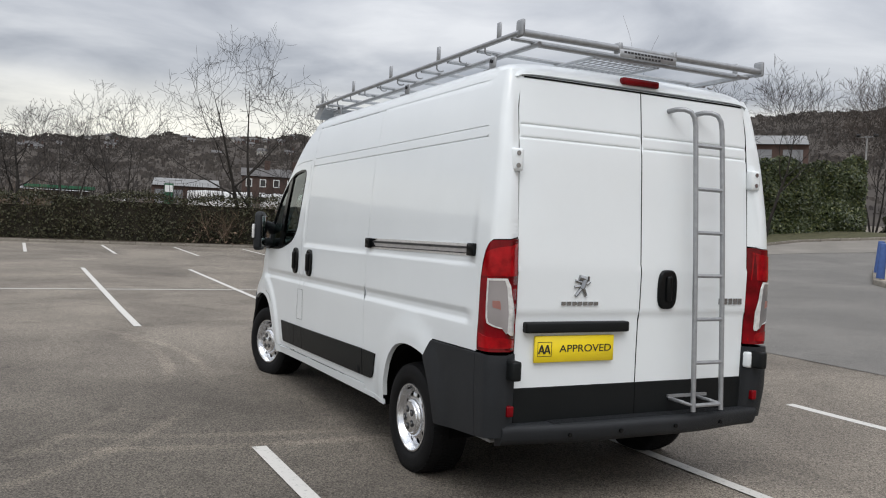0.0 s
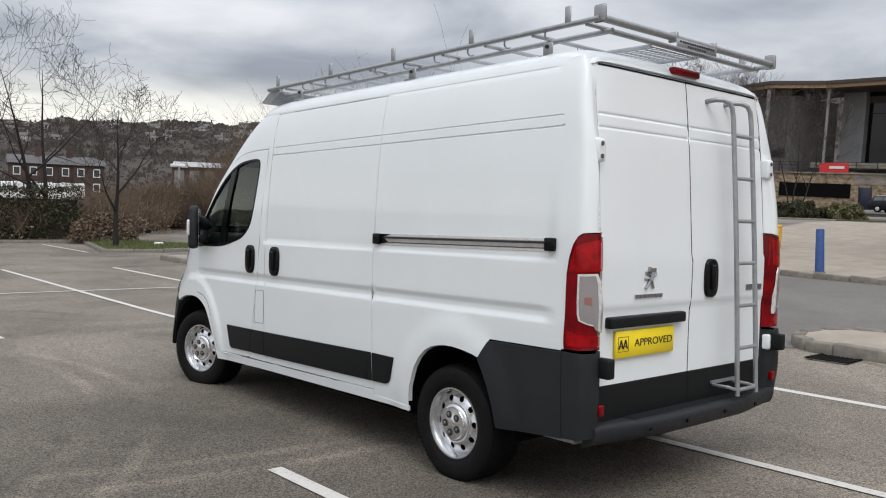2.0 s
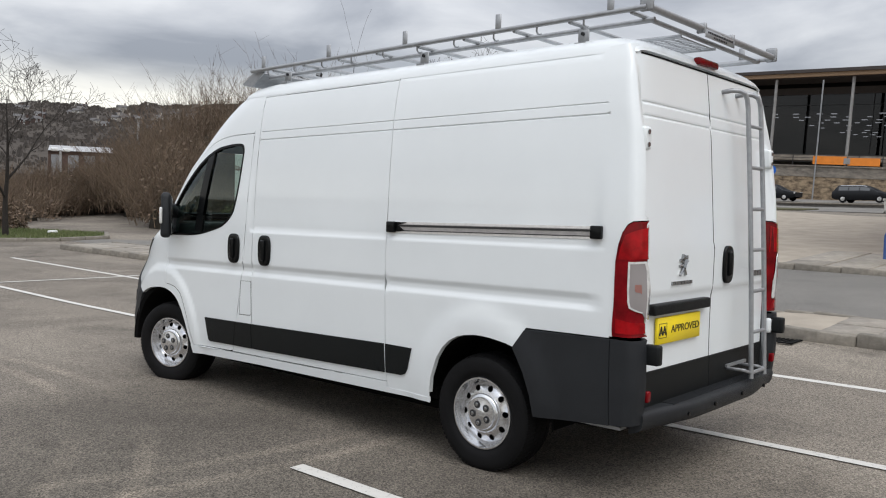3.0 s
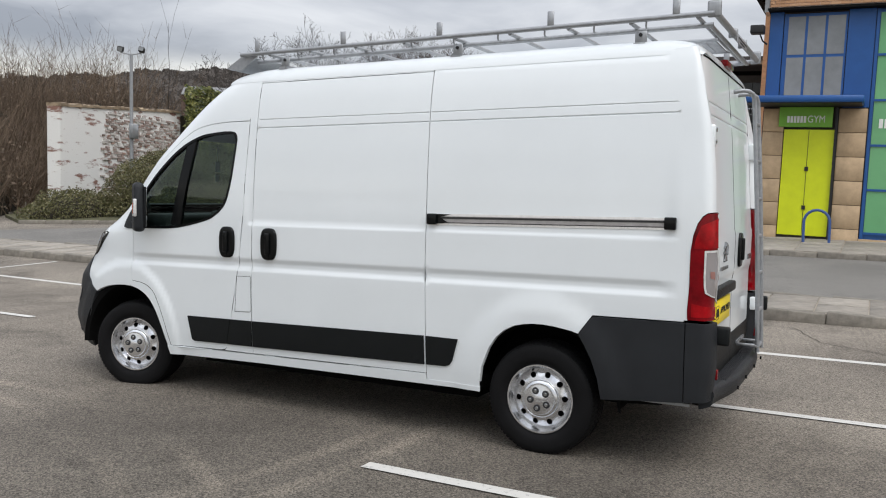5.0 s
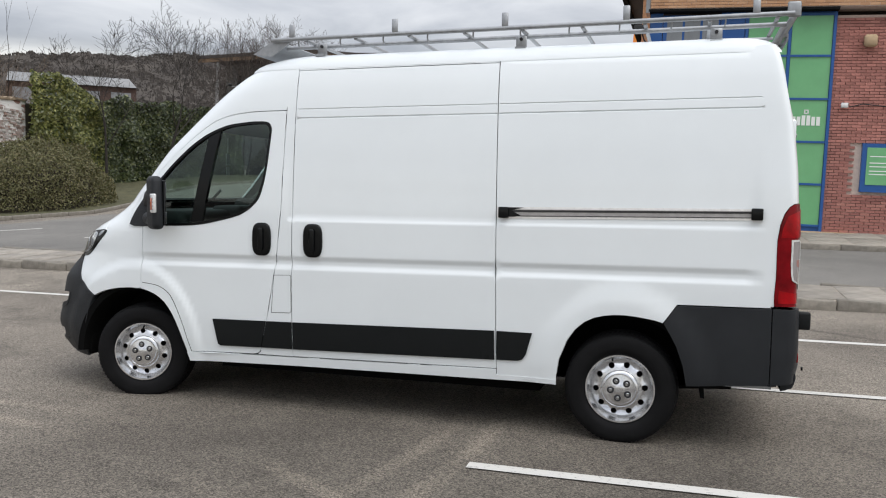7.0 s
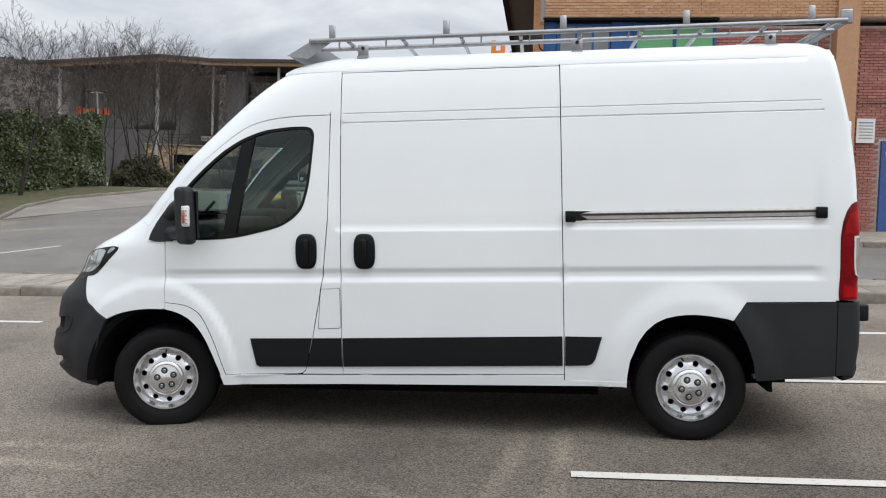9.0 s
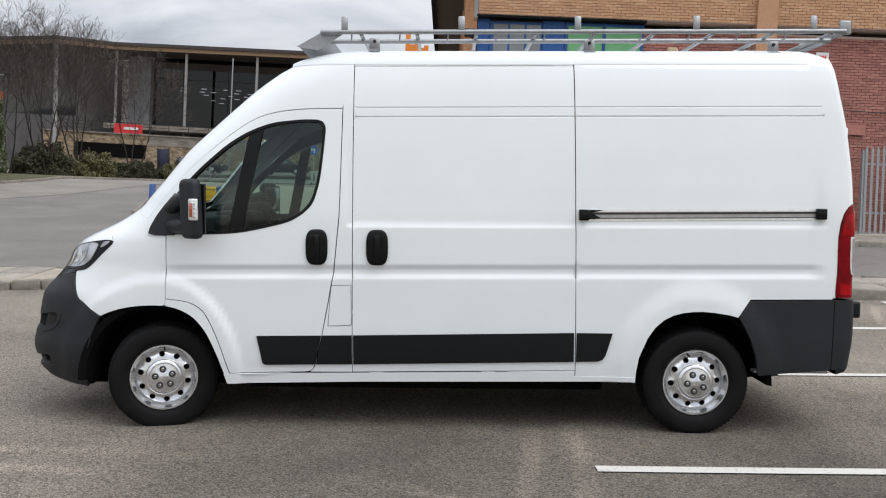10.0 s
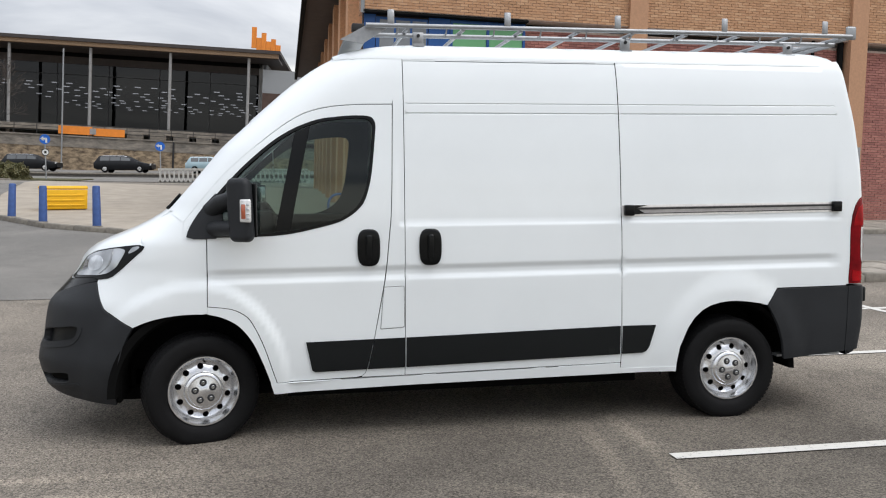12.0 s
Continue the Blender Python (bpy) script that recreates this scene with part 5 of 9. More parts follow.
part("bonnet", panel(on_front, [(-0.20, 0.985), (0.20, 0.985), (0.22, 1.05), (0.30, 1.14), (0.36, 1.165), (0.50, 1.195), (0.652, 1.205), (0.59, 1.245), (0.50, 1.29), (0.40, 1.342), (0.37, 1.37), (0.36, 1.43), (-0.36, 1.43), (-0.37, 1.37), (-0.40, 1.342), (-0.50, 1.29), (-0.59, 1.245), (-0.652, 1.205), (-0.50, 1.195), (-0.36, 1.165), (-0.30, 1.14), (-0.22, 1.05)], scale=0.9, step=0.04, lift=-0.001), M["white"], van)
part("cowl", panel(on_front, [(-0.33, 1.40), (0.33, 1.40), (0.33, 1.46), (-0.33, 1.46)], scale=0.9, step=0.05, lift=-0.012), M["black"], van)
part("wiper", smooth_mesh(*tube([on_front(-0.20, z_) + Vector((0, -0.006, 0.0)) for z_ in (1.43, 1.46, 1.49, 1.52)], 0.013, 8)), M["black"], van)
part("wiper", smooth_mesh(*tube([on_front(0.04, z_) + Vector((0, -0.006, 0.0)) for z_ in (1.43, 1.46, 1.49, 1.52)], 0.013, 8)), M["black"], van)
half_g = [(0.15, 0.80), (0.208, 0.897), (0.28, 0.925), (0.356, 0.953), (0.43, 0.980), (0.497, 0.999), (0.47, 1.016), (0.393, 1.008), (0.285, 0.997), (0.20, 0.992)]
part("grille", panel(on_front, half_g + [(-u, z) for u, z in half_g[::-1]], scale=0.9, step=0.05, lift=0.005), M["black"], van, "glossy black strip between the headlights")

# rear doors
for side in (-1, 1):
    c = -0.006 + 0.0038 * side
    outl = [(c, 0.69), (c, 2.394), (side * 0.812, 2.394), (side * 0.828, 2.37), (side * 0.842, 2.2), (side * 0.841, 2.0), (side * 0.846, 1.5), (side * 0.842, 1.10), (side * 0.836, 0.69)]
    rd = part("rear_door", panel(on_back, outl, rows=(2.046, 2.0485, 2.051, 2.054, 2.0575, 2.061, 2.09, 2.120, 2.1218, 2.1235, 2.126, 2.1285, 2.131), step=0.035, tilt=False), M["white"], van, "tall white rear door")
    part("kick_panel", panel(on_back, [(c, 0.50), (c, 0.686), (side * 0.836, 0.686), (side * 0.83, 0.50)], lift=0.006, step=0.05), M["strip_black"], rd, "charcoal lower door panel")
    for hz in (1.925, 0.80):
        hg = part("hinge", box_bm(side * 0.880 - 0.036, side * 0.880 + 0.036, -1.008 if hz < 1 else -0.962, -0.90, hz - (0.05 if hz < 1 else 0.062), hz + (0.05 if hz < 1 else 0.062), 0.015, 2), M["white"], rd, "strap door hinge with two bolts")
        for dz in (-0.033, 0.033):
            part("bolt", smooth_mesh(*tube([(side * 0.880, -0.960 if hz > 1 else -1.006, hz + dz), (side * 0.880, -0.967 if hz > 1 else -1.013, hz + dz)], 0.013, 10)), M["chrome"], hg)
ov, of = oval(0.070, 0.116, 0.014, -1)
h = part("rear_handle", smooth_mesh([(p[1], p[0], p[2]) for p in ov], of, 50), M["black"], van, "black oval rear door handle")
h.location = (0.190, -0.968, 1.235)
part("grip", box_bm(-0.02, 0.02, -0.02, 0.02, -0.09, 0.06, 0.014, 3), M["black"], h).location = (0, -0.012, 0.02)
part("plate_light_bar", box_bm(-0.795, -0.095, -0.992, -0.94, 0.992, 1.052, 0.012, 2), M["strip_black"], van, "black number-plate lamp bar")
plate = part("plate", box_bm(-0.724, -0.188, -0.972, -0.955, 0.828, 0.974, 0.003, 1), M["yellow"], van, "yellow rear plate with black lettering")
tm = text_mesh("APPROVED", 0.090, 0.001)
plate_scale = Matrix.Diagonal((0.80, 0.64, 1, 1))
t = part("lettering", tm, M["ink"], plate)
t.matrix_local = pose(-0.385, -0.9735, 0.901, 90) @ plate_scale
acc = ([], [])
for b in ((-0.708, -0.616, 0.862, 0.864), (-0.708, -0.616, 0.940, 0.942), (-0.708, -0.706, 0.864, 0.940), (-0.618, -0.616, 0.864, 0.940)):
    join_into(acc, *bx(b[0], b[1], -0.974, -0.970, b[2], b[3]))
for x0 in (-0.700, -0.662):
    for a, c in (((x0, 0.878), (x0 + 0.018, 0.925)), ((x0 + 0.018, 0.925), (x0 + 0.034, 0.878))):
        v, f = tube([(a[0], -0.973, a[1]), (c[0], -0.973, c[1])], 0.0048, 6)
        join_into(acc, v, f)
    join_into(acc, *bx(x0 + 0.009, x0 + 0.026, -0.974, -0.970, 0.888, 0.894))
part("emblem", mesh_of(*acc), M["ink"], plate)
part("door_seam", panel(on_back, [(-0.0095, 0.50), (-0.0095, 2.392), (-0.0035, 2.392), (-0.0035, 0.50)], lift=0.0012, edge=0.004), M["gap"], van)
# maker's badge and names, as plain shapes
acc = ([], [])
for a, c, r in (((-0.41, 1.29), (-0.45, 1.30), 0.016), ((-0.41, 1.285), (-0.43, 1.235), 0.018), ((-0.40, 1.26), (-0.375, 1.275), 0.009), ((-0.43, 1.27), (-0.475, 1.28), 0.009), ((-0.43, 1.24), (-0.47, 1.195), 0.010), ((-0.42, 1.24), (-0.40, 1.195), 0.010), ((-0.385, 1.28), (-0.385, 1.305), 0.007), ((-0.44, 1.25), (-0.48, 1.245), 0.008)):
    v, f = tube([(a[0], -0.968, a[1]), (c[0], -0.968, c[1])], r, 6)
    join_into(acc, v, f)
part("badge", smooth_mesh(*acc), M["chrome"], van, "grey metal badge")
acc = ([], [])
for i in range(7):
    x = -0.562 + i * 0.037
    join_into(acc, *bx(x, x + 0.027, -0.972, -0.955, 1.143, 1.163))
part("name_strip", mesh_of(*acc), M["chrome"], van)
acc = ([], [])
for i in range(5):
    x = 0.612 + i * 0.040
    join_into(acc, *bx(x, x + 0.031, -0.968, -0.93, 1.147, 1.183))
part("name_strip", mesh_of(*acc), M["chrome"], van)
# rear step bumper
sv, sf = [], []
for x in np.linspace(-0.93, 0.93, 33):
    yf = -1.085 + 0.072 * ss(0.35, 0.93, abs(x))
    sv += [(x, yy, zz) for yy, zz in ((-0.93, 0.500), (yf + 0.035, 0.502), (yf + 0.012, 0.496), (yf + 0.002, 0.482), (yf, 0.465), (yf + 0.008, 0.425), (yf + 0.022, 0.400), (yf + 0.06, 0.385), (-0.93, 0.380))]
for i in range(32):
    for k in range(8):
        sf.append((9 * i + k, 9 * i + k + 1, 9 * i + k + 10, 9 * i + k + 9))
sf += [tuple(range(9))[::-1], tuple(range(288, 297))]
step_ob = part("rear_step", smooth_mesh(sv, sf, 50), M["plastic"], van, "charcoal plastic rear step bumper")
for k in range(7):
    part("tread_rib", boxes_mesh([(-0.62, 0.62, -1.030 + k * 0.011, -1.025 + k * 0.011, 0.499, 0.506)]), M["plastic"], step_ob)
for x in (-0.55, 0.55, -0.2, 0.2):
    part("parking_sensor", smooth_mesh(*tube([(x, -1.085, 0.45), (x, -1.096, 0.45)], 0.012, 12)), M["black"], step_ob)
part("header_seal", panel(on_back, [(-0.812, 2.381), (0.812, 2.381), (0.806, 2.391), (-0.806, 2.391)], lift=0.003, edge=0.006), M["gap"], van)
for side in (-1, 1):
    part("door_seal", panel(on_back, [(side * u, z) for u, z in ((0.850, 0.52), (0.853, 1.1), (0.856, 1.5), (0.854, 2.0), (0.852, 2.2), (0.836, 2.37), (0.824, 2.37), (0.838, 2.2), (0.837, 2.0), (0.842, 1.5), (0.838, 1.1), (0.832, 0.52))], lift=-0.006, edge=0.006), M["gap"], van)

# dark shell behind the panel gaps, cab inside, chassis
def inset_shell(y0, y1, z0, z1, off, steps=14, zsteps=12):
    v, f = [], []
    yy, zz = np.linspace(y0, y1, steps), np.linspace(z0, z1, zsteps)
    for side in (-1, 1):
        b = len(v)
        for y in yy:
            for z in zz:
                v.append((side * (half(y, z) - off), y, z))
        for i in range(steps - 1):
            for j in range(zsteps - 1):
                q = (b + i * zsteps + j, b + (i + 1) * zsteps + j, b + (i + 1) * zsteps + j + 1, b + i * zsteps + j + 1)
                f.append(q)
    return v, f


v, f = inset_shell(-0.86, 2.16, 0.86, 2.40, 0.03)
v2, f2 = inset_shell(0.50, 2.16, 0.40, 0.87, 0.03)
join = ([*v], [*f])
join_into(join, v2, f2)
v, f = join
for y in (-0.85, 2.16):
    b = len(v)
    v += [(-0.95, y, 0.44), (0.95, y, 0.44), (0.95, y, 1.6), (0.83, y, 2.38), (-0.83, y, 2.38), (-0.95, y, 1.6)]
    f.append((b, b + 1, b + 2, b + 3, b + 4, b + 5))
part("load_space_lining", mesh_of(v, f), M["gap"], van)
part("cab_floor", boxes_mesh([(-0.96, 0.96, 2.16, 2.95, 0.42, 0.47), (-0.58, 0.58, 2.95, 3.9, 0.42, 0.47), (-0.6, 0.6, -0.84, 3.9, 0.40, 0.44)]), M["under"], van)
# low boxes added beneath the floor, black, to deepen the shade under the van
part("chassis", boxes_mesh([(-0.62, -0.50, -0.5, 3.9, 0.30, 0.41), (0.50, 0.62, -0.5, 3.9, 0.30, 0.41), (-0.62, 0.62, 1.2, 1.32, 0.27, 0.40), (-0.8, 0.8, -0.05, 0.05, 0.29, 0.37), (-0.92, 0.92, 0.42, 3.0, 0.335, 0.40), (-0.80, 0.80, -0.92, -0.45, 0.375, 0.42), (-0.70, 0.70, 0.55, 2.95, 0.21, 0.34), (-0.34, 0.34, -0.50, -0.10, 0.24, 0.34), (-0.55, 0.55, 2.95, 4.1, 0.20, 0.42)]), M["gap"], van)
part("exhaust", smooth_mesh(*tube([(-0.3, 1.5, 0.28), (-0.35, 0.3, 0.27), (-0.55, -0.35, 0.30), (-0.66, -0.66, 0.345)], 0.035, 10)), M["under"], van)
part("jacking_rail", boxes_mesh([(-0.93, -0.86, -0.88, -0.40, 0.385, 0.402)]), M["galv"], van)
bm = box_bm(-0.93, 0.93, 3.12, 3.66, 0.95, 1.37, 0.07, 3)
part("dashboard", bm, M["dash"], van, "dark moulded dashboard")
part("dash_cowl", box_bm(0.14, 0.66, 3.06, 3.36, 1.28, 1.455, 0.06, 3), M["dash"], van)
st = [(0.40 + 0.19 * math.cos(a), 2.98 + 0.10 * math.sin(a), 1.26 + 0.16 * math.sin(a)) for a in np.linspace(0, 2 * math.pi, 28)[:-1]]
sw = part("steering_wheel", smooth_mesh(*tube(st, 0.018, 8, closed=True)), M["dash"], van, "black steering wheel")
part("hub", box_bm(0.33, 0.47, 2.95, 3.05, 1.20, 1.32, 0.03, 2), M["dash"], sw)
part("column", smooth_mesh(*tube([(0.40, 3.0, 1.25), (0.40, 3.2, 1.12)], 0.04, 10)), M["dash"], sw)
for sx, w in ((0.45, 0.25), (-0.32, 0.45)):
    s = part("cab_seat", box_bm(sx - w, sx + w, 2.32, 2.80, 0.72, 0.90, 0.06, 3), M["seat"], van, "dark grey cloth cab seat")
    bm = box_bm(sx - w, sx + w, 2.20, 2.34, 0.85, 1.48, 0.05, 3)
    for v in bm.verts:
        v.co.y -= (v.co.z - 0.85) * 0.06
    part("seat_back", bm, M["seat"], s)
    for hx in ((sx,) if w < 0.3 else (sx - 0.22, sx + 0.22)):
        part("head_rest", box_bm(hx - 0.13, hx + 0.13, 2.19, 2.28, 1.50, 1.68, 0.04, 3), M["seat"], s)
part("bulkhead", boxes_mesh([(-0.93, 0.93, 2.165, 2.185, 0.45, 2.02), (-0.82, 0.82, 2.165, 2.185, 2.02, 2.40)]), M["dash"], van)
part("centre_stack", box_bm(-0.30, 0.12, 3.02, 3.30, 0.9, 1.40, 0.05, 3), M["dash"], van)
for sx in (-1, 1):
    part("door_ledge", box_bm(min(sx * 0.86, sx * 0.93), max(sx * 0.86, sx * 0.93), 2.26, 3.36, 0.9, 1.27 if sx < 0 else 1.35, 0.03, 2), M["dash"], van)
part("headlining", boxes_mesh([(-0.82, 0.82, 2.19, 2.75, 2.16, 2.18)]), M["concrete"], van)
part("air_freshener", boxes_mesh([(-0.52, -0.47, 3.02, 3.025, 1.72, 1.80), (-0.498, -0.494, 3.022, 3.024, 1.80, 1.92), (-0.515, -0.475, 3.021, 3.026, 1.64, 1.70)]), M["letter"], van)

# sliding door rail
rl = part("door_rail", panel(on_side(-1), [(0.792, 1.372), (0.792, 1.444), (-0.776, 1.461), (-0.776, 1.393)], lift=0.004, edge=0.02), M["alu"], van, "aluminium sliding door rail with black ends")
part("rail_channel", panel(on_side(-1), [(0.72, 1.386), (0.72, 1.430), (-0.735, 1.447), (-0.735, 1.405)], lift=0.0055, edge=0.004), M["railgrey"], rl)
part("rail_slot", panel(on_side(-1), [(0.72, 1.414), (0.72, 1.426), (-0.735, 1.443), (-0.735, 1.432)], lift=0.0075, edge=0.004), M["railslot"], rl)
part("rail_slot", panel(on_side(-1), [(0.72, 1.386), (0.72, 1.391), (-0.735, 1.410), (-0.735, 1.405)], lift=0.0075, edge=0.004), M["railslot"], rl)
part("front_shoe", panel(on_side(-1), [(0.74, 1.384), (0.74, 1.444), (0.62, 1.443), (0.70, 1.425), (0.64, 1.392), (0.68, 1.384)], lift=0.010, edge=0.008), M["black"], rl, "black plastic shoe at the rail end")
for y in (0.75, -0.755):
    part("rail_end", box_bm(-1.045, -1.01, y - 0.035, y + 0.03, 1.385 - 0.012 * y, 1.455 - 0.012 * y, 0.008), M["black"], rl)

# wheels
TYRE = [(0.205, -0.03), (0.2165, -0.002), (0.222, 0.006), (0.228, 0.007), (0.232, 0.012), (0.262, 0.017), (0.296, 0.017), (0.320, 0.011), (0.333, 0.001), (0.340, -0.014), (0.344, -0.032), (0.3465, -0.060), (0.347, -0.113), (0.3465, -0.166), (0.344, -0.196), (0.333, -0.228), (0.30, -0.240), (0.25, -0.24), (0.205, -0.22)]
RIM = [(0.215, -0.004), (0.212, 0.006), (0.203, 0.006), (0.199, -0.012), (0.190, -0.022), (0.186, -0.05), (0.178, -0.058)]


def disc(holes=10):
    """The pressed wheel disc with round holes through it."""
    ring = [Vector((0.180 * math.cos(a), 0.180 * math.sin(a))) for a in np.linspace(0, 2 * math.pi, 49)[:-1]]
    pts, edges = list(ring), [(i, (i + 1) % 48) for i in range(48)]
    polys = []
    for k in range(holes):
        a0 = 2 * math.pi * (k + 0.5) / holes
        c = Vector((0.150 * math.cos(a0), 0.150 * math.sin(a0)))
        b = len(pts)
        loop = [c + Vector((0.0185 * math.cos(t), 0.0185 * math.sin(t))) for t in np.linspace(0, 2 * math.pi, 13)[:-1]]
        polys.append(loop)
        pts += loop
        edges += [(b + i, b + (i + 1) % 12) for i in range(12)]
    for r, m in ((0.172, 40), (0.125, 36), (0.113, 36), (0.104, 36), (0.095, 32), (0.06, 24), (0.03, 12)):
        pts += [Vector((r * math.cos(t), r * math.sin(t))) for t in np.linspace(0, 2 * math.pi, m + 1)[:-1]]
    co, _, tri, _, _, _ = delaunay_2d_cdt(pts, edges, [], 0, 1e-6)
    keep = [t for t in tri if not any(inside(sum((co[i] for i in t), Vector((0, 0))) / 3, p) for p in polys)]
    prof_r = [0.0, 0.03, 0.06, 0.095, 0.104, 0.113, 0.125, 0.165, 0.18]
    prof_x = [0.002, 0.002, -0.002, -0.004, -0.012, -0.022, -0.024, -0.034, -0.058]
    v = [(float(np.interp(c.length, prof_r, prof_x)), c.x, c.y) for c in co]
    return v, [tuple(t) for t in keep]


def make_wheel(name, m, roll, ground):
    """A wheel at m, its disc turned by roll; the tyre is pressed flat where it meets the ground."""
    def squash(p):
        x, y, z = p
        if z < -ground:
            z = -ground + (z + ground) * 0.06
        bulge = ss(-0.22, -0.33, z) * ss(0.20, 0.12, abs(y))
        return (x + (0.008 * bulge if x > -0.01 else 0.0), y, z)
    tv, tf = lathe(TYRE, 72)
    w = part(name, smooth_mesh([squash(p) for p in tv], tf, 50), M["rubber"], van, "black road tyre on a silver steel wheel")
    w.matrix_local = m
    acc = ([], [])
    for k in range(72):
        a = 2 * math.pi * k / 72
        for xa, xb, sk in ((0.004, -0.050, 0.02), (-0.062, -0.105, 0.03), (-0.120, -0.165, -0.03), (-0.176, -0.225, -0.02)):
            vv = []
            for lift in (-0.002, 0.0032):
                for xx, da in ((xa, 0.0), (xb, sk), (xb, 0.052 + sk), (xa, 0.052)):
                    rr = float(np.interp(-xx, [-0.003, 0.012, 0.030, 0.060, 0.166, 0.196, 0.228], [0.333, 0.340, 0.344, 0.3465, 0.3465, 0.344, 0.333])) + lift
                    vv.append(squash((xx, rr * math.cos(a + da), rr * math.sin(a + da))))
            join_into(acc, vv, [(4, 5, 6, 7), (0, 1, 5, 4), (1, 2, 6, 5), (2, 3, 7, 6), (3, 0, 4, 7)])
    tagged(part("tread", mesh_of(*acc), M["rubber"], w), kind="stuff")
    part("rim", smooth_mesh(*lathe(RIM, 56), 50), M["wheel"], w, "silver steel rim")
    part("wheel_disc", smooth_mesh(*disc(), 35), M["wheel"], w, "silver steel disc with round holes")
    part("brake_drum", smooth_mesh(*lathe([(0.0, -0.075), (0.185, -0.075), (0.185, -0.12)], 28)), M["under"], w)
    part("centre_cap", smooth_mesh(*lathe([(0.0, 0.018), (0.030, 0.0185), (0.033, 0.0165), (0.072, 0.0155), (0.088, 0.010), (0.094, 0.010), (0.097, 0.004), (0.109, 0.000), (0.115, -0.006), (0.117, -0.016), (0.117, -0.028)], 48), 40), M["wheel"], w, "silver centre cap")
    for k in range(5):
        a = 2 * math.pi * k / 5 + 0.35
        cy, cz = 0.056 * math.cos(a), 0.056 * math.sin(a)
        rec = lathe([(0.0, 0.0185), (0.0215, 0.0185), (0.0225, 0.014)], 14)
        nut = lathe([(0.0, 0.022), (0.009, 0.023), (0.0115, 0.021), (0.012, 0.014)], 10)
        # dark raised disc stands in for the shaded hollow round the nut
        part("nut_recess", smooth_mesh([(p[0] + 0.0005, p[1] + cy, p[2] + cz) for p in rec[0]], rec[1]), M["dash"], w)
        part("wheel_nut", smooth_mesh([(p[0] + 0.0015, p[1] + cy, p[2] + cz) for p in nut[0]], nut[1]), M["chrome"], w)
    part("valve", smooth_mesh(*tube([(-0.02, 0.02, 0.186), (0.012, 0.022, 0.18)], 0.006, 6)), M["black"], w)
    for piece in w.children:
        if piece.name.split(".")[0] != "tread":
            piece.matrix_local = pose(0, 0, 0, roll) @ piece.matrix_local
    return w


make_wheel("wheel", pose(-0.990, 0, 0.332, 0, 0, 180), 22, 0.336)
make_wheel("wheel", pose(-0.968, 3.450, 0.330, 0, 0, 180 + 15), 5, 0.335)
make_wheel("wheel", pose(0.990, 0, 0.332), 0, 0.332)
make_wheel("wheel", pose(0.968, 3.450, 0.330, 0, 0, 15), 0, 0.330)


# ---- rear ladder, bolted to the right-hand door ----
ladder = thing("rear_ladder", "grey galvanised rear door ladder with seven rungs", "ladder")
def stile_at(z, right):
    """A point on either stile: both lean a little towards the door."""
    t = (z - 0.549) / (2.20 - 0.549)
    return Vector(((0.546 - 0.026 * t) if right else (0.327 - 0.017 * t), -1.089 + 0.080 * t - 0.008 * math.sin(math.pi * min(max(t, 0), 1)), z))


def stile(right):
    pts = [stile_at(0.525 + (2.20 - 0.525) * i / 9, right) for i in range(10)]
    x1, over = pts[-1].x, -0.075
    return pts + [Vector((x1 + over * k, yy, zz)) for k, yy, zz in ((0.12, -1.005, 2.255), (0.40, -0.998, 2.288), (0.80, -0.975, 2.303), (1.15, -0.940, 2.306), (1.35, -0.905, 2.300), (1.40, -0.880, 2.297))]


for right in (0, 1):
    part("stile", smooth_mesh(*tube(stile(right), 0.0150, 10)), M["galv"], ladder)
for z in (2.095, 1.838, 1.580, 1.325, 1.068, 0.812, 0.560):
    part("rung", smooth_mesh(*tube([stile_at(z, 0), stile_at(z, 1)], 0.0120, 8)), M["galv"], ladder)
for right in (0, 1):
    foot = stile_at(0.560, right)
    part("foot_bracket", box_bm(foot.x - 0.075, foot.x - 0.055, foot.y + 0.01, -0.945, 0.572, 0.590, 0.003, 1), M["galv"], ladder)
    part("bracket_arm", smooth_mesh(*tube([foot, foot + Vector((-0.065, 0.015, 0.02))], 0.010, 8)), M["galv"], ladder)
part("foot_bar", boxes_mesh([(0.24, 0.545, -0.972, -0.950, 0.588, 0.606)]), M["galv"], ladder)

# ---- roof rack ----
rack = thing("roof_rack", "galvanised steel roof rack with upright posts and a rear roller", "roof rack")


def rz(y):
    return 2.60 - 0.010 * (y + 0.9) * 1.0


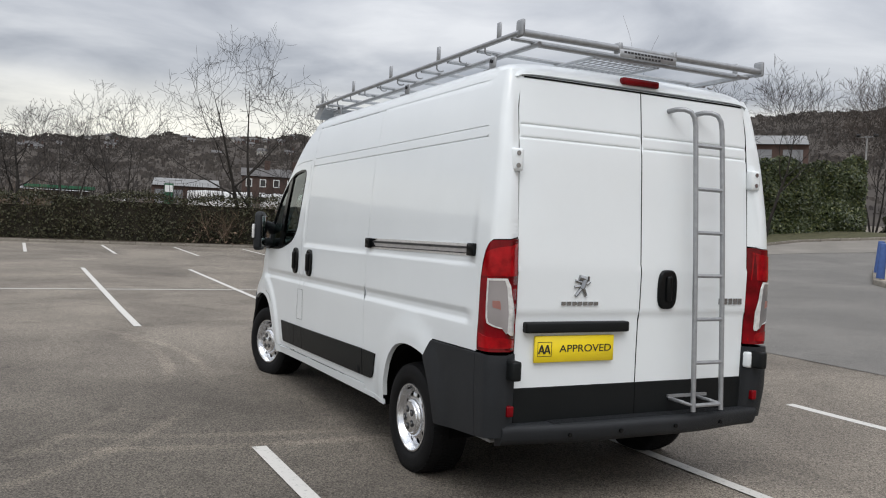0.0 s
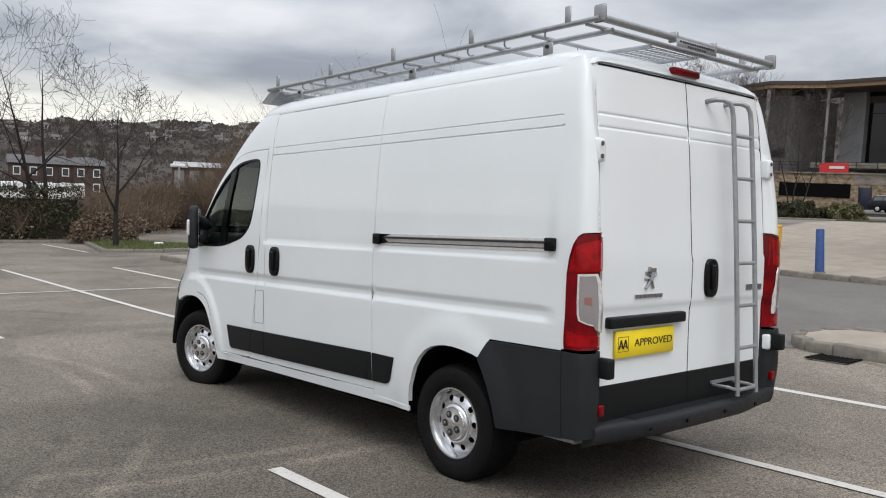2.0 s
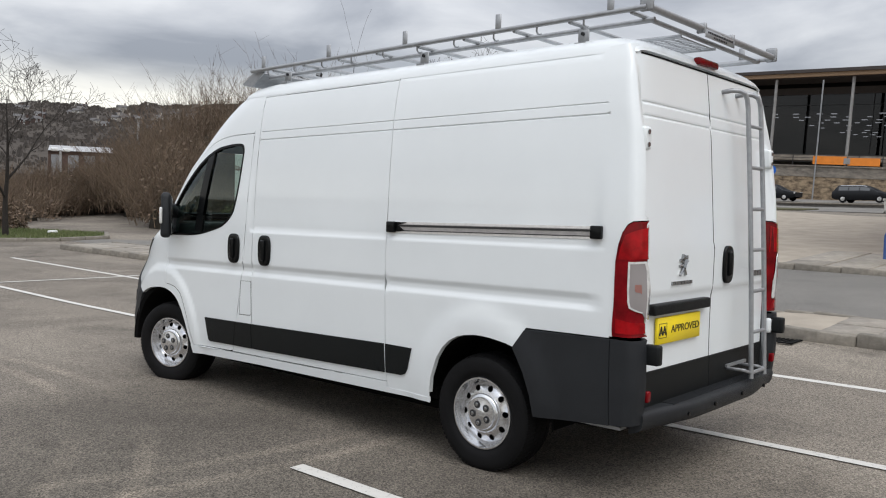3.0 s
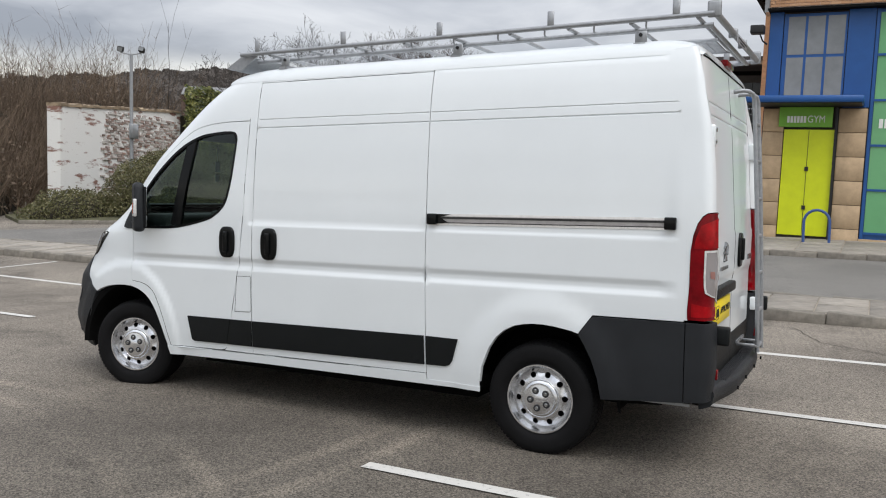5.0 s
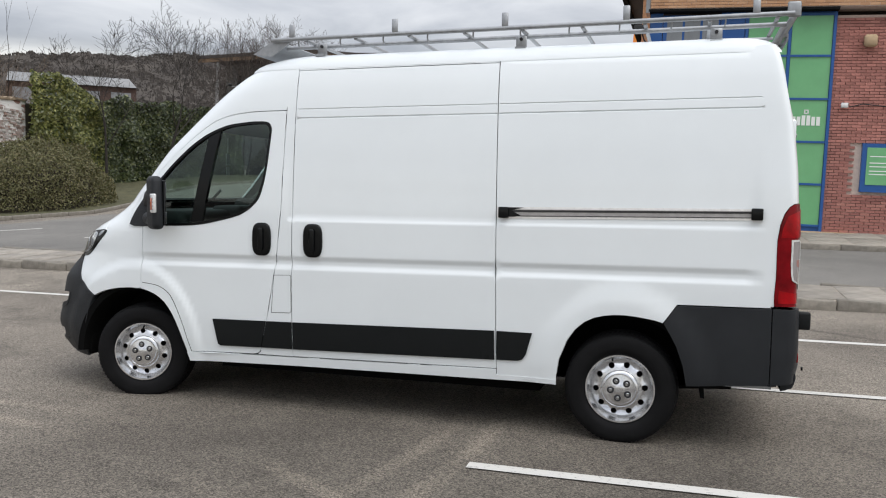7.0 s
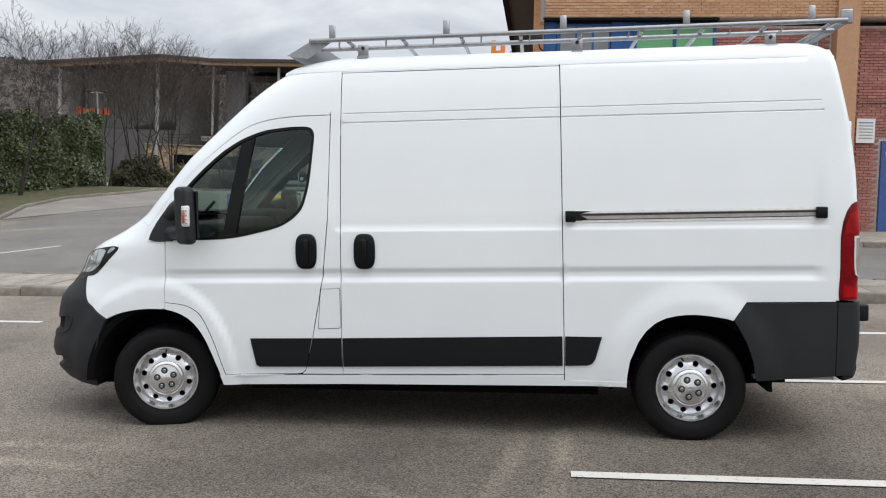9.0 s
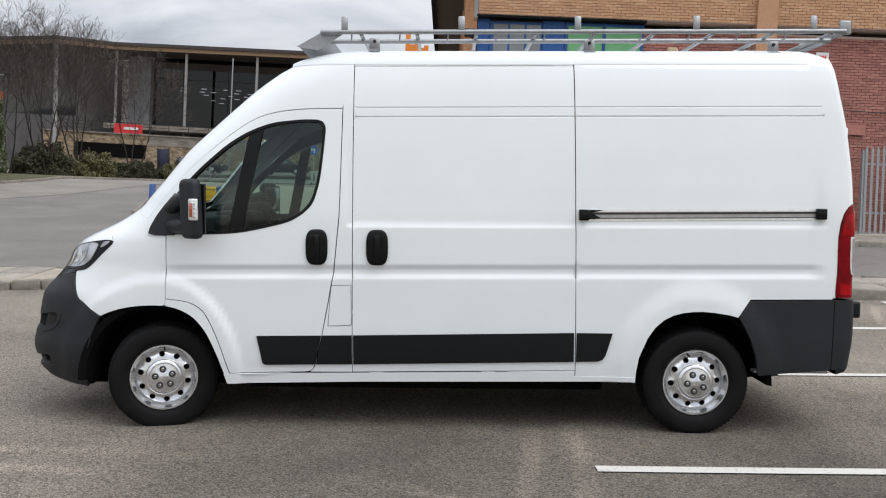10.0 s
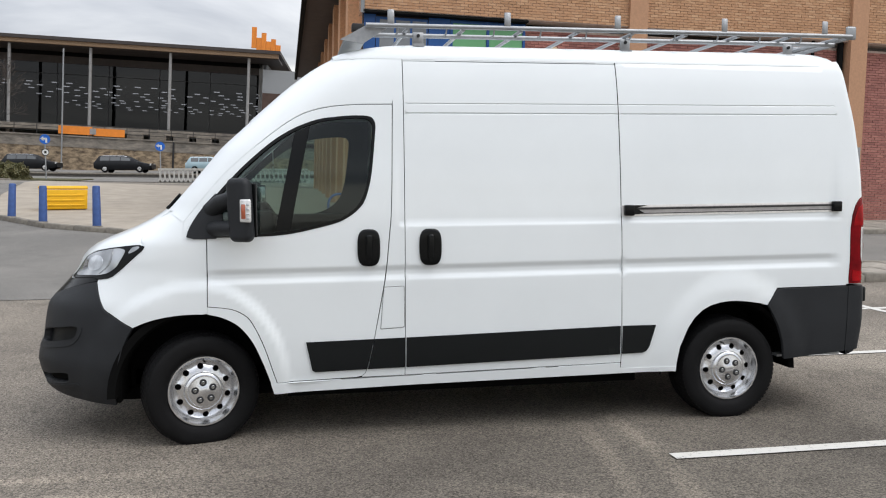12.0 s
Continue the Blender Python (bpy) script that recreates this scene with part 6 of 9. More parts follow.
for side in (-1, 1):
    part("top_rail", smooth_mesh(*tube([(side * 0.89, -0.93, rz(-0.93)), (side * 0.89, 2.44, rz(2.44))], 0.015, 10)), M["galv"], rack)
    part("lower_rail", smooth_mesh(*tube([(side * 0.742, -0.90, rz(-0.90) - 0.034), (side * 0.742, 2.40, rz(2.4) - 0.034)], 0.015, 10)), M["galv"], rack)
    for y in (-0.72, 0.03, 0.79, 1.535, 2.285):
        part("post", box_bm(side * 0.895 - 0.006, side * 0.895 + 0.006, y - 0.021, y + 0.021, rz(y) - 0.01, rz(y) + 0.098, 0.005, 1), M["galv"], rack)
    for y in (-0.5, 0.70, 2.1):
        b = part("mounting_bracket", box_bm(side * 0.80 - 0.006, side * 0.80 + 0.006, y - 0.035, y + 0.035, 2.47, 2.548, 0.004, 1), M["galv"], rack)
        part("bolt", smooth_mesh(*tube([(side * 0.80, y, 2.525), (side * 0.817, y, 2.525)], 0.011, 8)), M["dash"], b)
        part("bracket_foot", boxes_mesh([(side * 0.80 - 0.04, side * 0.80 + 0.04, y - 0.035, y + 0.035, 2.455, 2.473)]), M["galv"], b)
    for i in range(10):
        y = -0.55 + i * 0.31
        part("tie_hook", smooth_mesh(*tube([(side * 0.885, y, rz(y) - 0.01), (side * 0.883, y + 0.002, rz(y) - 0.035), (side * 0.868, y + 0.004, rz(y) - 0.048), (side * 0.845, y + 0.006, rz(y) - 0.047), (side * 0.832, y + 0.006, rz(y) - 0.040)], 0.0055, 6)), M["galv"], rack)
    part("roller_bracket", box_bm(side * 0.885 - 0.008, side * 0.885 + 0.008, -0.965, -0.890, rz(-0.93) - 0.022, rz(-0.93) + 0.070, 0.012, 2), M["galv"], rack)
for i, y in enumerate((-0.84, -0.46, -0.08, 0.30, 0.68, 1.06, 1.44, 1.82, 2.18)):
    part("cross_bar", smooth_mesh(*tube([(-0.885, y, rz(y) - 0.014), (0.885, y, rz(y) - 0.014)], 0.0125, 8)), M["galv"], rack)
part("rear_roller", smooth_mesh(*tube([(-0.885, -0.935, 2.602), (0.885, -0.935, 2.610)], 0.020, 14)), M["galv"], rack, "long rear ladder roller")
part("rear_cross_bar", smooth_mesh(*tube([(-0.742, -0.885, 2.562), (0.742, -0.885, 2.562)], 0.014, 8)), M["galv"], rack)
sg = part("maker_plate", box_bm(-0.240, 0.178, -0.962, -0.956, 2.552, 2.600, 0.003, 1), M["galv"], rack, "silver maker's plate with illegible print")
acc = ([], [])
for zz, n, w in ((2.584, 15, 0.018), (2.564, 8, 0.015)):
    for i in range(n):
        x = -0.21 + i * (0.365 / 15) + (0.08 if n == 8 else 0)
        join_into(acc, *bx(x, x + w, -0.9635, -0.961, zz - 0.005, zz + 0.006))
part("print_bars", mesh_of(*acc), M["dash"], sg)
for x in (-0.232, 0.170):
    part("plate_clamp", box_bm(x - 0.012, x + 0.012, -0.960, -0.905, 2.578, 2.636, 0.004, 1), M["galv"], rack)
acc = ([], [])
for i in range(11):
    x = -0.33 + i * 0.045
    join_into(acc, *tube([(x, -0.84, 2.553), (x, -0.43, 2.557)], 0.004, 5))
for i in range(7):
    y = -0.84 + i * 0.068
    join_into(acc, *tube([(-0.33, y, 2.555), (0.12, y, 2.555)], 0.004, 5))
part("mesh_walkway", mesh_of(*acc), M["galv"], rack, "expanded steel walkway mesh")
part("walkway_edge", smooth_mesh(*tube([(-0.34, -0.86, 2.553), (-0.34, -0.40, 2.557), (0.13, -0.40, 2.557), (0.13, -0.86, 2.553)], 0.010, 6)), M["galv"], rack)
fv = [(-0.86, 2.40, 2.565), (0.86, 2.40, 2.565), (0.86, 2.58, 2.475), (-0.86, 2.58, 2.475)]
fv += [(x, y - 0.004, z - 0.006) for x, y, z in fv]
part("front_deflector", mesh_of(fv, [(0, 1, 2, 3), (7, 6, 5, 4), (0, 3, 7, 4), (1, 5, 6, 2), (3, 2, 6, 7), (0, 4, 5, 1)]), M["galv"], rack, "sloping galvanised wind deflector")
for side in (-1, 1):
    part("deflector_end", mesh_of([(side * 0.865, 2.30, 2.56), (side * 0.865, 2.42, 2.58), (side * 0.865, 2.60, 2.478), (side * 0.865, 2.46, 2.455), (side * 0.857, 2.30, 2.56), (side * 0.857, 2.42, 2.58), (side * 0.857, 2.60, 2.478), (side * 0.857, 2.46, 2.455)], [(0, 1, 2, 3), (7, 6, 5, 4), (0, 4, 5, 1), (1, 5, 6, 2), (2, 6, 7, 3), (3, 7, 4, 0)]), M["galv"], rack)


# ---- the gym across the access road ----
LEAN = 1.7
gym_pose = Matrix.Translation((0, 0, 0.70)) @ pose(0, 0, 0, LEAN) @ Matrix.Translation((0, 0, -0.6))
gym = thing("gym_building", "two-storey gym of red and buff brick with blue and green shopfront", "building", m=gym_pose)
FX = 16.8


def wallbox(name, x0, x1, y0, y1, z0, z1, mat, label="", parent=None, bevel=0.0):
    return part(name, box_bm(x0, x1, y0, y1, z0, z1, bevel, 1), mat, parent or gym, label)


core = wallbox("wall", FX + 0.10, FX + 0.4, -30, -3.58, 0.1, 6.05, M["mortar"], "red brick ground-floor wall")
upper = wallbox("upper_wall", FX - 0.23, FX + 0.4, -30, 0.95, 6.20, 9.6, M["mortar"], "buff brick upper wall")
wallbox("wall", FX + 0.06, FX + 0.4, -3.58, 0.95, 0.1, 6.2, M["roofdark"])
wallbox("north_wall", FX + 0.4, 48, 0.35, 0.75, 0.1, 8.4, M["buffbrick"], "long buff brick side wall")
for i in range(8):
    x = 18.4 + i * 3.6
    wallbox("buttress", x, x + 0.9, 0.75, 1.25, 0.2, 8.2, M["buffbrick"], "buff brick buttress")
wallbox("eave", 17.2, 48.5, 0.2, 2.3, 8.45, 8.75, M["roofdark"], "dark overhanging eaves")
wallbox("gutter", 17.2, 48.5, 2.25, 2.42, 8.30, 8.62, M["under"])
wallbox("corner_panel", FX - 0.30, FX + 0.25, 0.95, 1.05, 6.1, 9.6, M["greyglass"])
wallbox("soffit", FX - 0.30, FX + 0.06, -3.58, 0.98, 6.13, 6.19, M["under"], "black soffit under the upper wall")
wallbox("back_wall", 40, 40.4, -30, 0.3, 0.1, 8.4, M["buffbrick"])
wallbox("roof", FX, 48, -30, 0.8, 9.4, 9.6, M["roofdark"])

# entrance
dr = wallbox("entrance_door", FX - 0.02, FX + 0.05, -0.72, 0.42, 0.66, 3.26, M["lime"], "tall acid-yellow double door")
wallbox("meeting_stile", FX - 0.028, FX - 0.018, -0.155, -0.145, 0.68, 3.24, M["dash"], parent=dr)
for z in (2.3, 1.35):
    wallbox("lock", FX - 0.05, FX - 0.02, -0.19, -0.11, z - 0.05, z + 0.05, M["ink"], parent=dr)
sb = wallbox("door_sign", FX - 0.12, FX + 0.05, -0.66, 0.55, 3.32, 3.80, M["greensign"], "bright green fascia sign over the door")
for i in range(6):
    wallbox("letter_shape", FX - 0.135, FX - 0.12, 0.36 - i * 0.075 - 0.055, 0.36 - i * 0.075, 3.42, 3.58, M["letter"], parent=sb)
t = done("lettering", text_mesh("GYM", 0.24, 0.006), M["letter"], sb)
t.matrix_local = pose(FX - 0.13, -0.30, 3.50, 90, 0, -90) @ Matrix.Diagonal((0.8, 1, 1, 1))
wallbox("jamb", FX - 0.1, FX + 0.05, -0.78, -0.72, 0.5, 3.8, M["ink"])
can = wallbox("canopy", FX - 1.0, FX + 0.06, -1.32, 1.25, 3.83, 3.99, M["bluepaint"], "flat blue entrance canopy", bevel=0.02)
wallbox("soffit_board", FX - 0.95, FX + 0.04, -1.28, 1.2, 3.815, 3.829, M["ink"], parent=can)
for y0, y1 in ((0.44, 0.92), (-1.41, -0.79)):
    z = 0.3
    i = 0
    while z < 3.78:
        h = 0.58
        wallbox("stone_block", FX - 0.06, FX + 0.06, y0, y1, z, min(z + h - 0.012, 3.8), M["buffstone"], bevel=0.008)
        z += h
# upper window
uw = wallbox("upper_window", FX + 0.0, FX + 0.05, -0.82, 0.60, 4.02, 6.08, M["bluepaint"], "blue-framed first-floor window with grey panes")
for i in range(3):
    for j in range(2):
        y1 = 0.50 - i * 0.445
        z0 = 4.10 + j * 0.99
        wallbox("pane", FX - 0.008, FX + 0.0, y1 - 0.385, y1, z0, z0 + 0.92, M["greyglass"], parent=uw)
wallbox("blue_panel", FX - 0.02, FX + 0.05, -1.42, -0.84, 3.80, 6.13, M["bluepaint"], "plain blue wall panel")
wallbox("blue_panel", FX - 0.02, FX + 0.05, 0.62, 0.93, 4.02, 6.13, M["bluepaint"])
# green shopfront: two bays of five panes
gw = wallbox("green_shopfront", FX + 0.02, FX + 0.06, -3.58, -1.43, 0.62, 6.13, M["bluepaint"], "tall blue-framed window filled with green film")
zs = [0.80, 1.84, 2.90, 3.97, 5.04, 6.06]
for i, (ya, yb) in enumerate(((-2.46, -1.52), (-3.49, -2.55))):
    for j in range(5):
        p = wallbox("green_pane", FX + 0.002, FX + 0.02, ya, yb, zs[j] + 0.02, zs[j + 1] - 0.02, M["green"], parent=gw)
        if j == 2:
            yc, zc = (ya + yb) / 2, 3.42
            for k in range(6):
                wallbox("letter_shape", FX - 0.006, FX + 0.002, yc + 0.33 - k * 0.115 - 0.085, yc + 0.33 - k * 0.115, zc - 0.11, zc + (0.11 if k not in (2, 3) else 0.14), M["letter"], parent=p)
            for k, (dy, dz) in enumerate(((-0.04, 0), (0.04, 0), (0, 0.04), (0, -0.04))):
                wallbox("letter_shape", FX - 0.006, FX + 0.002, yc + dy - 0.045 + (0.03 if dz == 0 else 0), yc + dy + 0.045 - (0.03 if dz == 0 else 0), zc + 0.23 + dz - (0.015 if dz else 0.05), zc + 0.23 + dz + (0.015 if dz else 0.05), M["letter"], parent=p)
for z in zs:
    wallbox("transom", FX - 0.03, FX + 0.02, -3.56, -1.45, z - 0.027, z + 0.027, M["bluepaint"], parent=gw)
for y in (-1.475, -2.505, -3.535):
    wallbox("mullion", FX - 0.035, FX + 0.02, y - 0.033, y + 0.033, 0.64, 6.12, M["bluepaint"], parent=gw)
wallbox("plinth", FX - 0.16, FX + 0.1, -30, -1.42, 0.3, 0.66, M["buffstone"], "pale stone plinth")
# pier, small window, poster, doors, fittings
wallbox("pier", FX - 0.34, FX + 0.1, -7.06, -6.52, 0.4, 9.55, M["pierbrick"], "buff brick pier")
wallbox("pier", FX - 0.36, FX + 0.1, -14.05, -13.50, 0.4, 9.55, M["pierbrick"], "buff brick pier")
sw_ = wallbox("small_window", FX - 0.02, FX + 0.1, -5.82, -4.37, 1.70, 2.90, M["bluepaint"], "small blue-framed window with green film")
pp = wallbox("green_pane", FX - 0.034, FX - 0.02, -5.71, -4.48, 1.88, 2.80, M["green"], parent=sw_)
for k, (w, z) in enumerate(((0.45, 2.58), (0.75, 2.42), (0.75, 2.33), (0.5, 2.22), (0.5, 2.14))):
    wallbox("print_bar", FX - 0.038, FX - 0.034, -4.55 - w, -4.55, z - 0.012, z + 0.012, M["letter"], parent=pp)
wallbox("wall_light", FX - 0.18, FX + 0.0, -4.50, -4.20, 5.24, 5.54, M["buffstone"], "square buff bulkhead wall light", bevel=0.05)
wallbox("junction_box", FX - 0.09, FX, -3.96, -3.80, 3.76, 3.88, M["signwhite"], "small cream junction box with cable", bevel=0.01)
part("cable", smooth_mesh(*tube([(FX - 0.02, -4.0, 3.78), (FX - 0.02, -4.3, 3.86), (FX - 0.02, -4.9, 3.80), (FX - 0.02, -6.4, 3.98), (FX - 0.02, -7.6, 4.05), (FX - 0.02, -9.5, 4.03), (FX - 0.02, -11.8, 3.95)], 0.014, 6)), M["dash"], gym)
ps = wallbox("wall_notice", FX - 0.02, FX + 0.02, -7.68, -7.22, 3.02, 3.65, M["signwhite"], "white notice sheet on the brick wall")
for k in range(6):
    wallbox("print_bar", FX - 0.024, FX - 0.02, -7.63, -7.28, 3.53 - k * 0.08, 3.555 - k * 0.08, M["steel"] if k else M["signblue"], parent=ps)
bd = wallbox("side_door", FX - 0.01, FX + 0.1, -8.74, -7.88, 0.60, 3.08, M["bollard"], "plain mid-blue steel side door")
wallbox("door_plate", FX - 0.018, FX - 0.01, -8.42, -7.98, 2.70, 2.80, M["letter"], parent=bd)
wallbox("door_frame", FX - 0.02, FX + 0.1, -8.80, -8.745, 0.6, 3.14, M["steel"], parent=bd)
wallbox("lamp_over_door", FX - 0.12, FX, -8.52, -8.26, 3.32, 3.41, M["signwhite"], "small cream lamp over the side door", bevel=0.02)
ad = wallbox("wall_sign", FX - 0.03, FX, -8.62, -8.28, 5.30, 5.57, M["signwhite"], "small white wall sign")
for k in range(4):
    wallbox("print_bar", FX - 0.034, FX - 0.03, -8.40 - k * 0.05, -8.365 - k * 0.05, 5.38, 5.49, M["redban"], parent=ad)
wallbox("louvre_vent", FX - 0.02, FX + 0.02, -9.76, -9.22, 3.39, 3.66, M["redbrick"], "brown louvred vent")
part("drainpipe", smooth_mesh(*tube([(FX - 0.06, -12.45, 9.0), (FX - 0.06, -12.45, 3.86), (FX - 0.06, -12.0, 3.74), (FX - 0.06, -11.92, 3.2), (FX - 0.06, -11.95, 0.6)], 0.05, 8)), M["under"], gym, "dark downpipe")
part("drainpipe", smooth_mesh(*tube([(FX - 0.06, -13.36, 9.0), (FX - 0.06, -13.36, 0.6)], 0.09, 8)), M["under"], gym, "dark downpipe")
fl = part("floodlight", box_bm(FX - 0.75, FX - 0.45, 0.98, 1.3, 5.52, 5.72, 0.03, 2), M["ink"], gym, "black floodlight on a bracket")
part("bracket", smooth_mesh(*tube([(FX - 0.55, 1.1, 5.55), (FX - 0.3, 1.05, 5.4), (FX - 0.1, 0.97, 5.35)], 0.02, 6)), M["ink"], fl)

# bricks: the nearest as pieces, the rest of the walls as one mesh each
LEN, HGT = 0.225, 0.075


def brick_cells(y0, y1, z0, z1, block=()):
    rows = int((z1 - z0) / HGT)
    for j in range(rows):
        z = z0 + j * HGT
        off = LEN / 2 if j % 2 else 0.0
        n = int((y1 - y0) / LEN) + 1
        for i in range(n):
            a = y1 + off - i * LEN - LEN
            b = a + LEN - 0.011
            if a < y0 - 0.001:
                continue
            b = min(b, y1 - 0.005)
            if any(b > p[0] and a < p[1] and z + HGT > p[2] and z < p[3] for p in block):
                continue
            yield a, b, z, z + HGT - 0.011


brick_me = mesh_of(*bx(-0.02, 0.06, -(LEN - 0.011) / 2, (LEN - 0.011) / 2, 0, HGT - 0.011))
holes_ = ((-5.77, -4.28, 1.64, 2.88), (-7.06, -6.52, 0, 9), (-8.81, -7.86, 0, 3.14), (-14.05, -13.50, 0, 9))
acc, count = ([], []), 0
for a, b, z0, z1 in brick_cells(-18, -3.53, 0.66, 6.03, holes_):
    if a > -4.9 and 2.9 < z0 < 5.9 and count < 210 and b - a > LEN - 0.02:
        o = done("brick", brick_me, M["redbrick"], core)
        o.location = (FX + 0.06 + random.uniform(-0.004, 0.004), (a + b) / 2, z0)
        count += 1
    else:
        d = random.uniform(-0.004, 0.004)
        join_into(acc, *bx(FX + 0.04 + d, FX + 0.1, a, b, z0, z1))
M["redwall"] = island("red_brick_wall", [(0.255, 0.106, 0.090), (0.365, 0.155, 0.130), (0.31, 0.130, 0.108), (0.42, 0.19, 0.155)], 0.85)
tagged(part("brickwork", mesh_of(*acc), M["redwall"], core), kind="stuff")
acc = ([], [])
for a, b, z0, z1 in brick_cells(-22, 0.94, 6.22, 9.5):
    d = random.uniform(-0.003, 0.003)
    join_into(acc, *bx(FX - 0.255 + d, FX - 0.22, a, b, z0, z1))
M["buffwall"] = island("buff_brick_wall", [(0.40, 0.22, 0.12), (0.50, 0.28, 0.155), (0.45, 0.25, 0.14), (0.56, 0.34, 0.20)], 0.85)
tagged(part("brickwork", mesh_of(*acc), M["buffwall"], upper), kind="stuff")

# cycle hoops and palisade fence on the footway
for y in (1.55, -0.55):
    hp = thing("cycle_hoop", "blue painted steel cycle hoop set in the footway", "cycle stand", "cycle hoops")
    g = ground_z(15.8, y) + 0.1
    pts = [(15.8, y + 0.28, g - 0.05), (15.8, y + 0.28, g + 0.5)] + [(15.8, y + 0.28 * math.cos(a), g + 0.5 + 0.28 * math.sin(a)) for a in np.linspace(0.2, math.pi - 0.2, 9)] + [(15.8, y - 0.28, g + 0.5), (15.8, y - 0.28, g - 0.05)]
    part("hoop", smooth_mesh(*tube(pts, 0.032, 8)), M["bollard"], hp)
pal = thing("palisade_fence", "grey galvanised palisade fence and gate before the brick wall", "fence")
pale_me = mesh_of([(0, -0.034, 0), (0, 0.034, 0), (0, 0.034, 2.22), (0, 0.0, 2.34), (0, -0.034, 2.22), (0.012, -0.034, 0), (0.012, 0.034, 0), (0.012, 0.034, 2.22), (0.012, 0.0, 2.34), (0.012, -0.034, 2.22)], [(4, 3, 2, 1, 0), (5, 6, 7, 8, 9), (0, 1, 6, 5), (1, 2, 7, 6), (2, 3, 8, 7), (3, 4, 9, 8), (4, 0, 5, 9)])
for i in range(28):
    y = -9.55 - i * 0.152
    o = done("pale", pale_me, M["steel"], pal)
    o.location = (16.05, y, ground_z(16.05, y) + 0.12)
for z in (0.65, 1.95):
    part("rail", boxes_mesh([(16.065, 16.10, -13.75, -9.5, ground_z(16, -11) + z, ground_z(16, -11) + z + 0.05)]), M["steel"], pal)
for y in (-9.5, -11.5, -13.75):
    part("fence_post", boxes_mesh([(16.07, 16.17, y - 0.05, y + 0.05, 0.35, 2.75)]), M["steel"], pal)
part("gate_lock", box_bm(16.0, 16.06, -11.78, -11.6, 1.45, 1.62, 0.01, 1), M["dash"], pal)


# ---- street furniture ----
for i, (x, y, h) in enumerate(((17.3, 9.9, 0.88), (15.8, 8.75, 0.90), (14.8, 7.3, 0.97), (14.0, 4.65, 0.97))):
    g = ground_z(x, y) + 0.10
    b = thing("bollard", "round blue painted bollard on the paved corner", "bollard", "blue bollards", m=pose(x, y, g, 2.5 - i, 3.0 - 1.6 * i))
    part("post", smooth_mesh(*[(lambda v, f: ([(p[1], p[2], p[0]) for p in v], f))(*lathe([(0.100, -0.05), (0.098, 0.10), (0.086, h - 0.03), (0.078, h - 0.008), (0.06, h), (0.0, h + 0.004)], 20))][0], 40), M["bollard"], b)
    part("foot_collar", smooth_mesh(*[(lambda v, f: ([(p[1], p[2], p[0]) for p in v], f))(*lathe([(0.13, -0.02), (0.128, 0.018), (0.10, 0.03)], 20))][0]), M["kerb"], b)
gb = thing("grit_bin", "bright yellow moulded grit bin behind the bollards", "grit bin", m=pose(20.0, 9.28, ground_z(20.0, 9.28) + 0.11, 0, 0, 20))
bm = box_bm(-0.36, 0.36, -0.62, 0.62, 0.0, 0.575, 0.035, 2)
for v in bm.verts:
    if v.co.z < 0.3:
        v.co.x *= 0.95
        v.co.y *= 0.97
part("tub", bm, M["gritbin"], gb)
bm = box_bm(-0.37, 0.37, -0.63, 0.63, 0.585, 0.68, 0.03, 2)
for v in bm.verts:
    if v.co.z > 0.65:
        v.co.x = v.co.x * 0.93 + 0.02
part("lid", bm, M["gritbin"], gb)
for z in (0.10, 0.24, 0.38):
    part("rib", box_bm(-0.368, -0.34, -0.52, 0.52, z, z + 0.05, 0.01, 1), M["gritbin"], gb)


